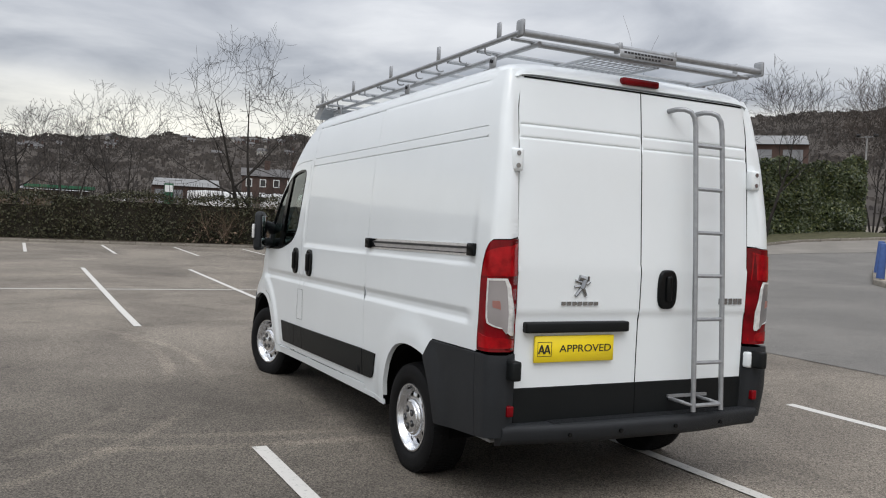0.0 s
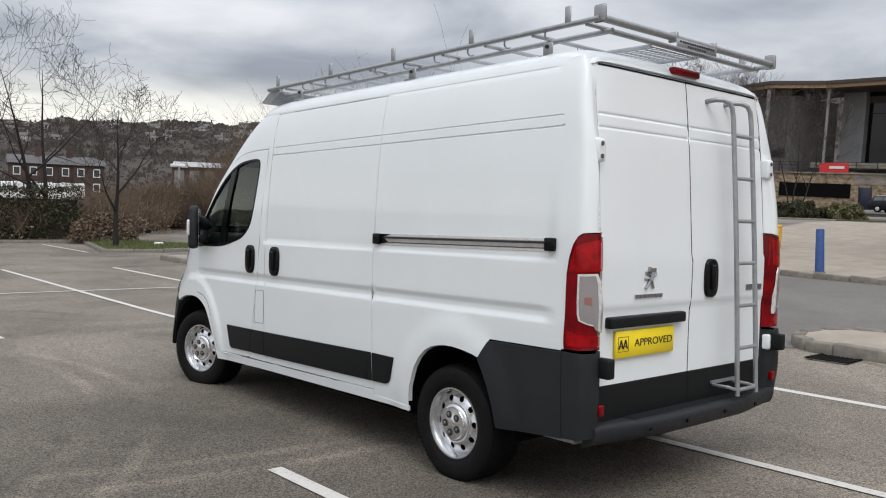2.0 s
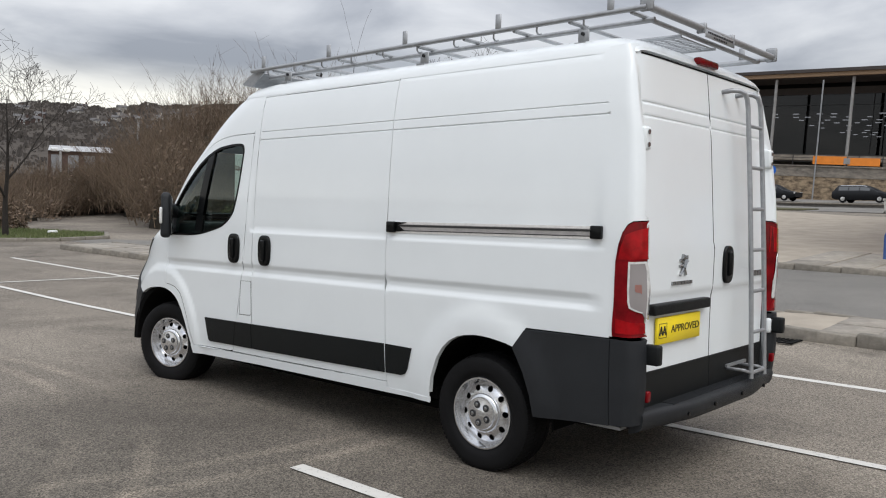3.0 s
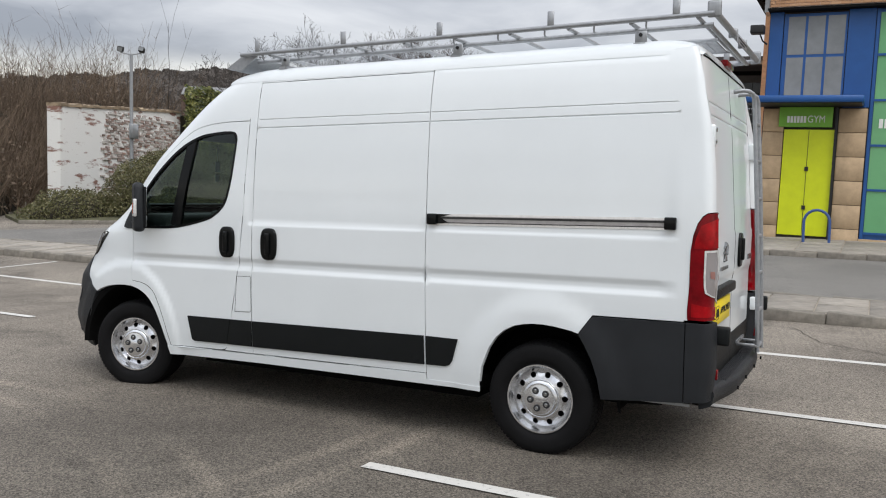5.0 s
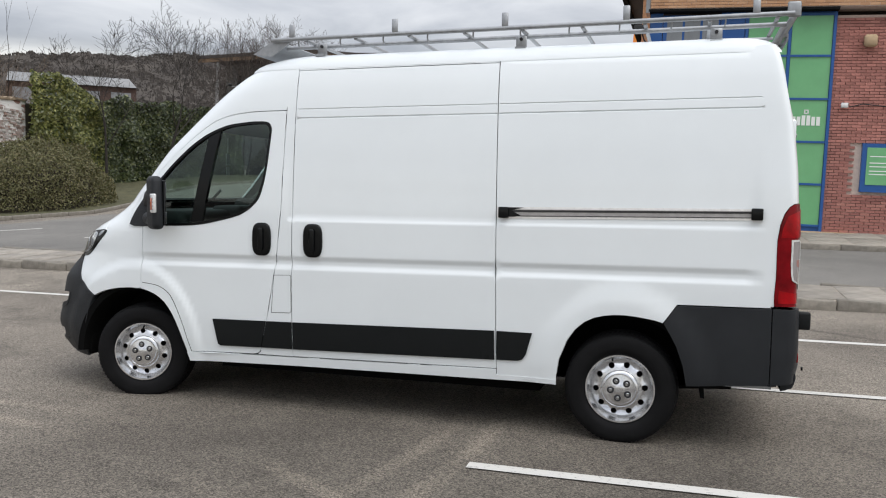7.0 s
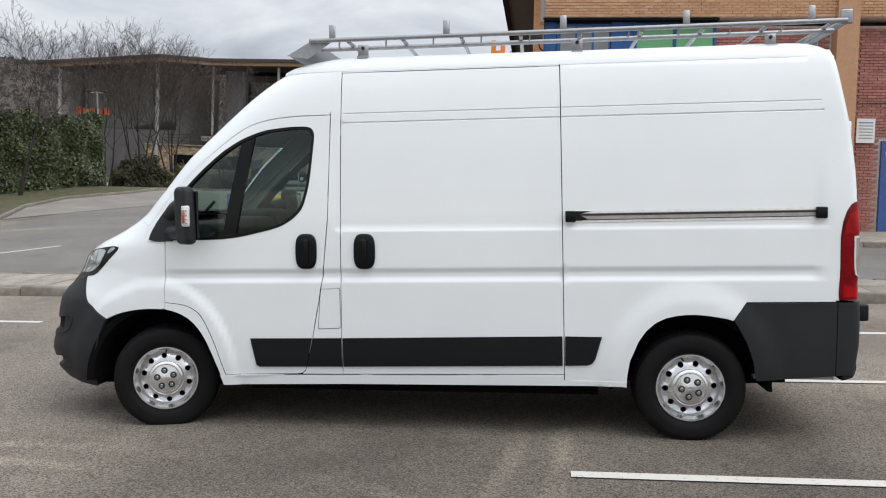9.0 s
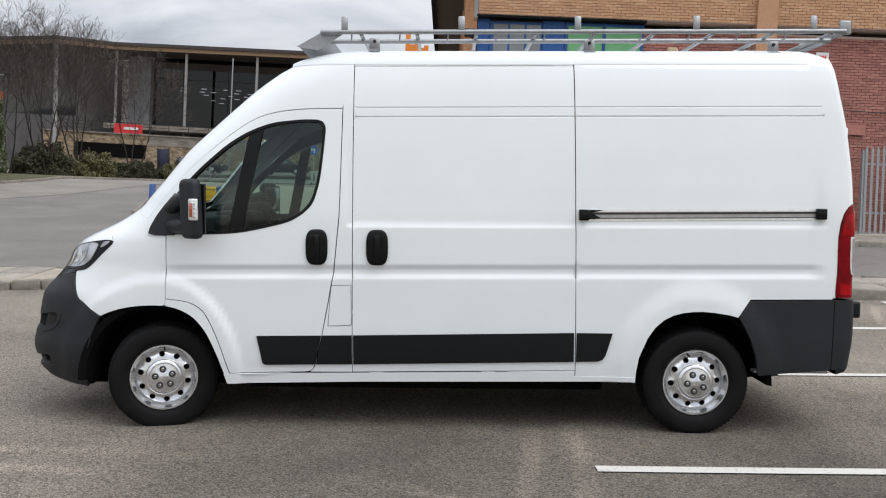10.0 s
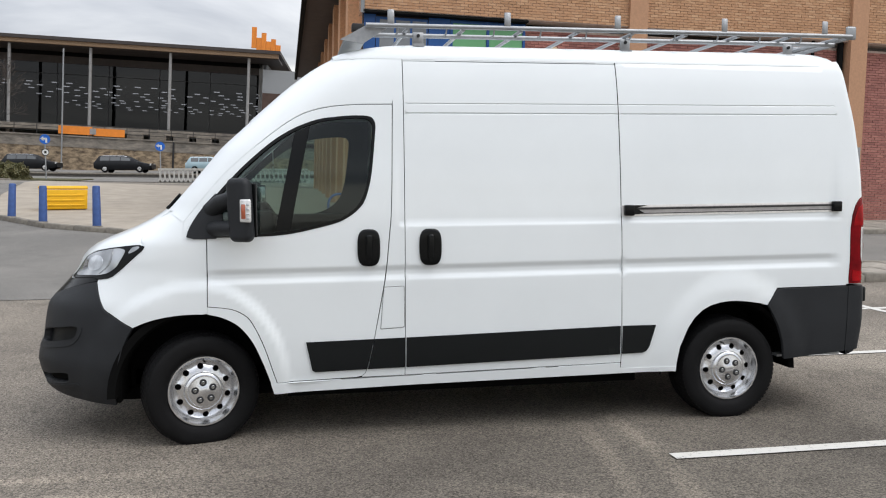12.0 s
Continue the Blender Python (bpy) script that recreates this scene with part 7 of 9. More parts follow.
def round_sign(name, label, x, y, zc, r, mat, pole_to, arrow=True, extra=None, facing=-100):
    g = ground_z(x, y)
    s = thing(name, label, "road sign", m=pose(x, y, 0))
    part("pole", smooth_mesh(*tube([(0, 0, g - 0.1), (0, 0, pole_to)], 0.045, 8)), M["steel"], s)
    ax = Vector((math.sin(radians(facing)), math.cos(radians(facing)), 0))

    def plate(zz, rr, m_, off, nm):
        v, f = lathe([(0.0, off + 0.01), (rr, off + 0.01), (rr, off), (0.0, off)], 24)
        rot = Matrix.Rotation(math.atan2(ax.y, ax.x), 4, "Z")
        return part(nm, smooth_mesh([rot @ Vector(p) + Vector((0, 0, zz)) for p in v], f), m_, s)
    p = plate(zc, r, mat, 0.06, "sign_disc")
    if arrow:
        rot = Matrix.Rotation(math.atan2(ax.y, ax.x), 4, "Z")
        acc_ = ([], [])
        for b_ in ((0.074, 0.078, -0.06 * r / 0.4, 0.28 * r / 0.4, -0.02, 0.10), (0.074, 0.078, -0.14, -0.02, -0.24, 0.10)):
            vv, ff = bx(*b_)
            join_into(acc_, vv, ff)
        join_into(acc_, [(0.074, 0.10, 0.19), (0.074, 0.10, -0.11), (0.074, 0.30, 0.04), (0.078, 0.10, 0.19), (0.078, 0.10, -0.11), (0.078, 0.30, 0.04)], [(0, 1, 2), (3, 5, 4)])
        part("arrow", mesh_of([rot @ Vector((q[0], -q[1], q[2])) + Vector((0, 0, zc)) for q in acc_[0]], [tuple(reversed(q)) for q in acc_[1]]), M["signwhite"], s)
    if extra:
        zz, rr = extra
        plate(zz, rr, M["ink"], 0.06, "sign_ring")
        plate(zz, rr * 0.8, M["signwhite"], 0.068, "sign_face")
        rot = Matrix.Rotation(math.atan2(ax.y, ax.x), 4, "Z")
        part("print_bar", mesh_of([rot @ Vector(q) + Vector((0, 0, zz)) for q in bx(0.079, 0.083, -rr * 0.3, rr * 0.3, -rr * 0.35, rr * 0.35)[0]], bx(0, 1, 0, 1, 0, 1)[1]), M["ink"], s)
    return s


round_sign("turn_sign", "round blue direction sign with a small limit sign below", 57.0, 19.3, 5.05, 0.34, M["signblue"], 5.3, True, (4.15, 0.25), -108)
round_sign("turn_sign", "round blue direction sign on a tall pole", 62.0, 12.3, 4.85, 0.36, M["signblue"], 5.2, True, None, -100)

lp = thing("lamp_post", "grey lamp post with twin floodlights and small parking signs", "lamp post", m=pose(34.6, 23.26, ground_z(34.6, 23.26) + 0.05))
part("column", smooth_mesh(*tube([(0, 0, -0.1), (0, 0, 1.2), (0, 0, 1.25), (0, 0, 4.85)], [0.07, 0.07, 0.05, 0.042], 10)), M["concrete"], lp)
part("cross_arm", smooth_mesh(*tube([(-0.2, 0.33, 4.8), (0.2, -0.33, 4.8)], 0.022, 6)), M["steel"], lp)
for s in (-1, 1):
    part("floodlight", box_bm(-0.10 + s * -0.2, 0.10 + s * -0.2, -0.09 + s * 0.33, 0.09 + s * 0.33, 4.80, 4.95, 0.03, 1), M["ink"], lp)
rot = Matrix.Rotation(radians(-28), 4, "Z")
for nm, z0, z1, m_ in (("sign_plate", 1.90, 2.45, M["signwhite"]), ("sign_plate", 1.80, 1.885, M["signwhite"])):
    v, f = bx(-0.08, -0.06, -0.195, 0.195, z0, z1)
    part(nm, mesh_of([rot @ Vector(p) for p in v], f), m_, lp)
v, f = lathe([(0.0, -0.09), (0.25, -0.09), (0.25, -0.06), (0.0, -0.06)], 20)
part("limit_ring", smooth_mesh([rot @ Vector(p) + Vector((0, 0, 1.42)) for p in v], f), M["ink"], lp)
v, f = lathe([(0.0, -0.1), (0.19, -0.1), (0.19, -0.09)], 20)
part("limit_face", smooth_mesh([rot @ Vector(p) + Vector((0, 0, 1.42)) for p in v], f), M["signwhite"], lp)

LQ = (15.974, 21.993)
lq = thing("lamp_post", "tall grey lamp post with twin floodlights before the old wall", "lamp post", m=pose(*LQ, ground_z(*LQ)))
top = 6.36 - ground_z(*LQ)
part("column", smooth_mesh(*tube([(0, 0, -0.1), (0, 0, top)], [0.075, 0.055], 10)), M["steel"], lq)
part("cross_arm", smooth_mesh(*tube([(-0.22, 0.28, top + 0.06), (0, 0, top - 0.01), (0.22, -0.28, top + 0.06)], 0.022, 6)), M["steel"], lq)
for k in (-1, 1):
    head = part("floodlight", box_bm(-0.11, 0.11, -0.10, 0.10, -0.09, 0.09, 0.02, 1), M["ink"], lq)
    head.matrix_local = pose(k * 0.22, -k * 0.28, top + 0.18, 12, 12 * k, 35)
    part("lamp_glass", box_bm(-0.118, -0.108, -0.08, 0.08, -0.07, 0.07), M["greyglass"], head)
part("control_box", box_bm(-0.20, 0.12, -0.24, -0.07, 3.38 - 6.36 + top, 3.9 - 6.36 + top, 0.02, 1), M["greyglass"], lq, "pale grey control box")
lr = thing("lamp_post", "short white twin-headed lamp post in the scrub", "lamp post", m=pose(24.5, 61.5, 2.0))
part("column", smooth_mesh(*tube([(0, 0, 0), (0, 0, 3.4)], 0.09, 8)), M["concrete"], lr)
for s in (-1, 1):
    part("floodlight", box_bm(s * 0.45 - 0.25, s * 0.45 + 0.25, -0.15, 0.15, 3.3, 3.55, 0.04, 1), M["signwhite"], lr)
ls = thing("lamp_post", "thin dark lamp column far behind the scrub", "lamp post", m=pose(29.5, 59.0, 2.0))
part("column", smooth_mesh(*tube([(0, 0, 0), (0, 0, 6.2)], 0.10, 8)), M["steel"], ls)
part("lantern", box_bm(-0.15, 0.15, -0.3, 0.3, 6.1, 6.3, 0.04, 1), M["steel"], ls)

# ---- old whitewashed wall, and ivy on its far half ----
wall = tagged(thing("old_wall", "tall old stone wall with flaking whitewash", "wall"), kind="structure")
wa, wb, wc = Vector((13.9, 23.6, 0)), Vector((22.9, 26.7, 0)), Vector((34.2, 23.2, 0))


def wall_run(a, b, z0a, z0b, z1a, z1b, thick, mat, name, parent, n=24):
    d = (b - a).normalized()
    s = Vector((d.y, -d.x, 0)) * thick / 2
    v, f = [], []
    for i in range(n + 1):
        t = i / n
        p = a.lerp(b, t)
        jag = random.uniform(-0.05, 0.05)
        for q, z in ((p + s, z0a + (z0b - z0a) * t), (p + s, z1a + (z1b - z1a) * t + jag), (p - s, z1a + (z1b - z1a) * t + jag), (p - s, z0a + (z0b - z0a) * t)):
            v.append((q.x, q.y, z))
    for i in range(n):
        for k in range(4):
            f.append((4 * i + k, 4 * i + (k + 1) % 4, 4 * i + 4 + (k + 1) % 4, 4 * i + 4 + k))
    f += [(0, 1, 2, 3), (4 * n + 3, 4 * n + 2, 4 * n + 1, 4 * n)]
    return part(name, mesh_of(v, f), mat, parent)


wall_run(wa.lerp(wb, 0.02), wa.lerp(wb, 0.05), 0.3, 0.3, 4.42, 4.46, 0.5, M["whitewash"], "end_pier", wall, 4)
wall_run(wa.lerp(wb, 0.05), wb, 0.3, 0.5, 4.42, 5.1, 0.45, M["whitewash"], "wall_face", wall, 40)
wall_run(wa.lerp(wb, 0.02), wb, 0.2, 0.4, 1.25, 1.5, 0.7, M["rubble"], "wall_foot", wall, 30)
wall_run(wa.lerp(wb, 0.02), wb, 4.40, 5.08, 4.50, 5.18, 0.56, M["rubble"], "coping", wall, 60)
# stone courses that show where the whitewash has gone
d = (wb - wa).normalized()
nrm = Vector((d.y, -d.x, 0))
M["oldstone"] = island("whitewashed_stone", [(0.58, 0.57, 0.54), (0.30, 0.19, 0.15), (0.50, 0.48, 0.45), (0.24, 0.15, 0.12), (0.62, 0.61, 0.58), (0.36, 0.28, 0.25), (0.16, 0.12, 0.10)], 0.9)
acc = ([], [])
L = (wb - wa).length
rot = Matrix.Rotation(math.atan2(d.y, d.x), 4, "Z")
zrow = 1.5
while zrow < 4.6:
    h = random.uniform(0.07, 0.11)
    s = random.uniform(2.7, 3.4)
    while s < L - 0.5:
        w = random.uniform(0.12, 0.34)
        if zrow + h < 4.42 + 0.68 * s / L - 0.05 and random.random() < 0.62:
            vv, ff = bx(s, s + w - 0.02, -0.265 - random.uniform(0, 0.02), -0.2, zrow, zrow + h - 0.018)
            join_into(acc, [rot @ Vector(q) + wa for q in vv], ff)
        s += w
    zrow += h
tagged(part("stonework", mesh_of(*acc), M["oldstone"], wall), kind="stuff")
ivy_wall = tagged(thing("ivy_wall", "boundary wall wholly grown over with ivy", "wall"), kind="structure")
# the wall behind the ivy is coloured as deep shade too
wall_run(wb, wc, 0.5, 1.9, 5.0, 5.6, 0.5, M["gloom"], "wall_face", ivy_wall, 20)


# ---- plants ----
def leaf_cloud(n, place, size, flat=0.0, rng=None):
    """n small leaves, two triangles each; place() gives a point and an outward way."""
    verts, faces = [], []
    for _ in range(n):
        p, out_ = place()
        a = Vector((rng.gauss(0, 1), rng.gauss(0, 1), rng.gauss(0, 1)))
        nv = (out_ * (0.6 + flat) + a.normalized() * 0.8).normalized()
        u = nv.orthogonal().normalized()
        u = Matrix.Rotation(rng.uniform(0, 6.28), 3, nv) @ u
        w = nv.cross(u)
        s = size * rng.uniform(0.6, 1.35)
        b = len(verts)
        verts += [p - u * s, p + w * s * 0.55 + nv * s * 0.12, p + u * s, p - w * s * 0.55 + nv * s * 0.12]
        faces.append((b, b + 1, b + 2, b + 3))
    return mesh_of(verts, faces)


def lumpy(cx, cy, rx, ry, z0, z1, seed, amp=0.18):
    """A surface sampler for a shrub: a lumpy dome; gives points near its skin."""
    rng = random.Random(seed)

    def place():
        a = rng.uniform(0, 2 * math.pi)
        t = rng.random() ** 0.8
        el = math.asin(min(1, t))
        k = 1 + amp * noise.noise(Vector((math.cos(a) * 2.2 + seed, math.sin(a) * 2.2, el * 2.4)))
        k *= 1 - 0.28 * rng.random() ** 2
        o = Vector((math.cos(a) * math.cos(el), math.sin(a) * math.cos(el), math.sin(el)))
        return Vector((cx + rx * k * o.x, cy + ry * k * o.y, z0 + (z1 - z0) * k * o.z)), o
    return place, rng


def dome(cx, cy, rx, ry, z0, z1, k=0.82, seed=0):
    v, f = [], []
    for i in range(9):
        el = math.pi / 2 * i / 8
        for j in range(20):
            a = 2 * math.pi * j / 20
            kk = k * (1 + 0.12 * noise.noise(Vector((math.cos(a) * 2.2 + seed, math.sin(a) * 2.2, el * 2))))
            v.append((cx + rx * kk * math.cos(a) * math.cos(el), cy + ry * kk * math.sin(a) * math.cos(el), z0 + (z1 - z0) * kk * math.sin(el)))
    for i in range(8):
        for j in range(20):
            f.append((i * 20 + j, i * 20 + (j + 1) % 20, (i + 1) * 20 + (j + 1) % 20, (i + 1) * 20 + j))
    return mesh_of(v, f)


def shrub(name, label, cx, cy, rx, ry, h, n, size, mat, seed, m_core="gloom", z0=None, amp=0.18):
    g = ground_z(cx, cy) if z0 is None else z0
    s = thing(name, label, "shrub")
    place, rng = lumpy(cx, cy, rx, ry, g, g + h, seed, amp)
    tagged(part("foliage", leaf_cloud(n, place, size, 0.0, rng), M[mat], s), kind="stuff")
    # dark dome stands in for the shade inside the shrub
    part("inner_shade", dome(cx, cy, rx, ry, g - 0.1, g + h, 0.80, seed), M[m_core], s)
    shoots, sprigs = ([], []), []
    for _ in range(int(70 * rx * ry)):
        p, o = place()
        way = (o + Vector((rng.gauss(0, 0.35), rng.gauss(0, 0.35), 0.55 + rng.gauss(0, 0.25)))).normalized()
        q = p + way * rng.uniform(0.10, 0.34) * min(1.0, h / 1.6)
        join_into(shoots, *tube([p - way * 0.1, q], [0.006, 0.002], 3, caps=False))
        sprigs += [(p.lerp(q, rng.uniform(0.2, 1.0)), way) for _ in range(5)]
    tagged(part("shoots", mesh_of(*shoots), M["browntwig"], s), kind="stuff")
    bag = iter(sprigs)
    tagged(part("sprigs", leaf_cloud(len(sprigs), lambda: next(bag), size * 0.9, 0.0, rng), M[mat], s), kind="stuff")
    return s


# the long hedge
hedge = thing("hedge", "long dense dark green and brown clipped hedge behind the kerb", "hedge")
rng = random.Random(5)


def hedge_place():
    x = rng.uniform(-36, 6.8)
    top = 1.62 + 0.40 * ss(-8, 6, x) + 0.24 * noise.noise(Vector((x * 0.5, 0, 0))) + 0.12 * noise.noise(Vector((x * 2.3, 3, 0)))
    g = ground_z(x, 30.5)
    if rng.random() < 0.7:
        z = rng.uniform(0.05, top)
        bulge = 0.22 * noise.noise(Vector((x * 0.9, z * 1.2, 7)))
        return Vector((x, 30.2 - bulge - 0.25 * rng.random() ** 2 + 0.35 * rng.random(), g + z)), Vector((0, -1, 0.2))
    return Vector((x, rng.uniform(30.0, 31.8), g + top - 0.2 * rng.random() ** 2 + 0.18 * rng.random() ** 6)), Vector((0, 0, 1))


tagged(part("foliage", leaf_cloud(42000, hedge_place, 0.055, 0.0, rng), M["hedge"], hedge), kind="stuff")
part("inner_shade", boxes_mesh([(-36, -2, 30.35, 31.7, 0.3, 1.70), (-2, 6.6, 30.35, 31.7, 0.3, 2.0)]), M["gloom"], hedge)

acc_ = ([], [])
for _ in range(1500):
    x = rng.uniform(-36, 6.8)
    y = rng.uniform(30.1, 31.6)
    z = ground_z(x, 30.5) + 1.50 + 0.40 * ss(-8, 6, x)
    h_ = rng.uniform(0.2, 0.75)
    p0, p1 = Vector((x, y, z)), Vector((x + rng.gauss(0, 0.12), y + rng.gauss(0, 0.12), z + h_))
    join_into(acc_, *tube([p0, p1], [0.012, 0.005], 3, caps=False))
tagged(part("twig_growth", mesh_of(*acc_), M["twig"], hedge), kind="stuff")

# ivy over the wall
ivy = thing("ivy", "thick glossy ivy covering the boundary wall", "ivy")
rng = random.Random(8)
dv = (wc - wb).normalized()
nv_ = Vector((dv.y, -dv.x, 0))


def ivy_place():
    t = rng.uniform(*IVY_T)
    p = wb.lerp(wc, t)
    g = 0.55 + 1.5 * t
    top = 5.35 + 0.4 * t + 0.55 * noise.noise(Vector((t * 9, 0, 2))) + (0.95 * (1 - ss(0.06, 0.34, t)))
    z = g + (top - g) * rng.random() ** 0.85
    bulge = 0.30 + 0.35 * noise.noise(Vector((t * 12, z * 0.9, 1))) + 0.5 * (1 - ss(0.0, 0.30, t)) * ss(2.0, 4.5, z)
    q = p + nv_ * (0.25 + bulge * (1 - 0.55 * rng.random() ** 2))
    return Vector((q.x, q.y, z)), (nv_ + Vector((0, 0, 0.35))).normalized()


IVY_T = (0.0, 0.30)
tagged(part("foliage", leaf_cloud(9500, ivy_place, 0.095, 0.5, rng), M["ivy"], ivy), kind="stuff")
IVY_T = (0.26, 1.0)
tagged(part("dark_foliage", leaf_cloud(19000, ivy_place, 0.092, 0.5, rng), M["darkivy"], ivy), kind="stuff")
for t_ in (0.08, 0.22, 0.38, 0.55, 0.72, 0.9):
    b_ = wb.lerp(wc, t_) + nv_ * 0.32
    part("stem", smooth_mesh(*tube([(b_.x, b_.y, 0.5 + 1.4 * t_), (b_.x + 0.1, b_.y, 2.2 + 0.8 * t_), (b_.x - 0.1, b_.y + 0.05, 4.4)], [0.05, 0.035, 0.02], 6)), M["bark"], ivy)
shrub("rounded_bush", "broad rounded evergreen bush on the verge", 17.4, 20.9, 3.3, 1.9, 2.35, 46000, 0.036, "bush", 3)
shrub("rounded_bush", "low sprawling bush at the foot of the old wall", 14.0, 22.4, 2.0, 1.2, 1.0, 9000, 0.036, "bush", 4)
for i, (x, y, rx, h) in enumerate(((39.5, 23.6, 2.2, 3.6), (43.5, 22.6, 2.6, 3.0), (47.0, 21.0, 2.0, 2.2), (50.5, 20.0, 2.0, 2.1))):
    shrub("verge_shrub", "dark shrub on the grass verge by the road", x, y, rx, 1.3, h * 0.45, 12000, 0.075, "hedge" if i in (0, 2) else "bush", 20 + i, amp=0.5)


def bare_tree(name, label, x, y, height, seed, spread=0.5, stems=1, trunk_r=0.11, depth=5, lean=(0, 0), z0=None, fork=0.30, twigs=1.0, fine_mat="twig", kids_n=5):
    """A leafless tree: a tapered trunk, limbs and many fine twigs."""
    r = random.Random(seed)
    g = (ground_z(x, y) if z0 is None else z0) - 0.05
    t = thing(name, label, "tree", m=pose(x, y, g))
    wood, fine = ([], []), ([], [])

    def grow(p, d, length, rad, lvl):
        n = (7, 6, 5, 4, 3)[min(lvl, 4)]
        pts, rads = [p], [rad]
        q, dd = p.copy(), d.copy()
        wob = 0.07 + 0.035 * lvl
        rise = 0.03 if lvl == 0 else 0.11
        for i in range(n):
            dd = (dd + Vector((r.gauss(0, wob), r.gauss(0, wob), r.gauss(0, wob * 0.5) + rise))).normalized()
            q = q + dd * length / n
            pts.append(q.copy())
            rads.append(max(rad * (1 - 0.93 * ((i + 1) / n) ** 0.85), 0.0058))
        join_into(wood if lvl < 3 else fine, *tube(pts, rads, 8 if lvl == 0 else (5 if lvl < 3 else 3), caps=False))
        if lvl >= depth:
            return
        kids = (kids_n + 2 if lvl == 0 else kids_n + 1 if lvl < 3 else max(2, int(4 * twigs)))
        turn = r.uniform(0, 6.283)
        for k in range(kids):
            lo_u = fork if lvl == 0 else 0.25
            u = min(lo_u + (0.97 - lo_u) * (k + r.uniform(0.1, 0.9)) / kids, 0.98)
            i = min(int(u * n), n - 1)
            base = pts[i].lerp(pts[i + 1], u * n - i)
            along = (pts[i + 1] - pts[i]).normalized()
            turn += 2.4 + r.uniform(-0.5, 0.5)
            e1 = along.orthogonal().normalized()
            side = e1 * math.cos(turn) + along.cross(e1) * math.sin(turn)
            ang = spread * r.uniform(0.75, 1.3)
            nd = (along * math.cos(ang) + side * math.sin(ang)).normalized()
            grow(base, nd, length * r.uniform(0.50, 0.74) * (1.12 - 0.45 * u), rads[i] * r.uniform(0.48, 0.68), lvl + 1)

    for s in range(stems):
        az = 2 * math.pi * s / max(stems, 1) + r.random()
        off = Vector((math.cos(az), math.sin(az), 0)) * (0.12 if stems > 1 else 0)
        d0 = (Vector((lean[0], lean[1], 1)) + off * 1.8).normalized()
        grow(off, d0, height * 0.72, trunk_r * (1 if stems == 1 else 0.75), 0)
    part("trunk", smooth_mesh(*wood, 60), M["bark"], t)
    tagged(part("crown", mesh_of(*fine), M[fine_mat], t), kind="stuff")
    return t


bare_tree("bare_tree", "leafless young tree with long rising limbs behind the hedge", 5.5, 31.0, 9.2, 11, 0.95, 2, 0.16, 4, (-0.03, 0), fork=0.22, kids_n=3, twigs=0.8)
bare_tree("bare_tree", "slim leafless tree standing on the grass island", 6.0, 24.6, 6.2, 12, 0.85, 1, 0.11, 4, fork=0.28, kids_n=4, twigs=0.8)
bare_tree("bare_tree", "leafless tree behind the hedge by the car park edge", -3.1, 32.6, 5.6, 13, 0.95, 1, 0.14, 4, fork=0.2, kids_n=5, twigs=0.8)
bare_tree("bare_tree", "small leafless tree behind the hedge", 1.2, 39.0, 7.0, 14, 0.8, 2, 0.10, 4, fork=0.2, kids_n=4, twigs=0.7)
bare_tree("bare_tree", "small leafless tree behind the hedge", -1.0, 41.0, 6.4, 15, 0.8, 2, 0.10, 4, fork=0.2, kids_n=4, twigs=0.7)
bare_tree("bare_tree", "thin leafless tree before the ivy-covered wall", 24.0, 23.3, 6.9, 16, 0.70, 1, 0.085, 4, fork=0.36, kids_n=4, twigs=0.8)
bare_tree("bare_tree", "thin leafless tree before the ivy-covered wall", 27.9, 23.3, 7.8, 17, 0.70, 1, 0.095, 4, fork=0.33, kids_n=5, twigs=0.8)
bare_tree("bare_tree", "many-stemmed leafless tree on the verge", 38.6, 23.0, 8.8, 18, 0.66, 4, 0.10, 4, fine_mat="browntwig", kids_n=4, twigs=1.0)
bare_tree("bare_tree", "many-stemmed leafless tree on the verge", 42.0, 22.8, 8.2, 19, 0.66, 4, 0.09, 4, fine_mat="browntwig", kids_n=4, twigs=1.0)
bare_tree("bare_tree", "leafless street tree on the verge near the road", 46.5, 21.2, 8.0, 20, 0.66, 3, 0.08, 4, fine_mat="browntwig", kids_n=4, twigs=1.0)
bare_tree("bare_tree", "many-stemmed leafless tree on the verge", 36.2, 23.8, 7.6, 24, 0.66, 3, 0.08, 4, fine_mat="browntwig", kids_n=4, twigs=1.0)
bare_tree("bare_tree", "single thin whip of a tree rising behind the ivy-covered wall", 25.1, 29.5, 11.5, 21, 0.2, 1, 0.045, 1, fork=0.8, kids_n=0)


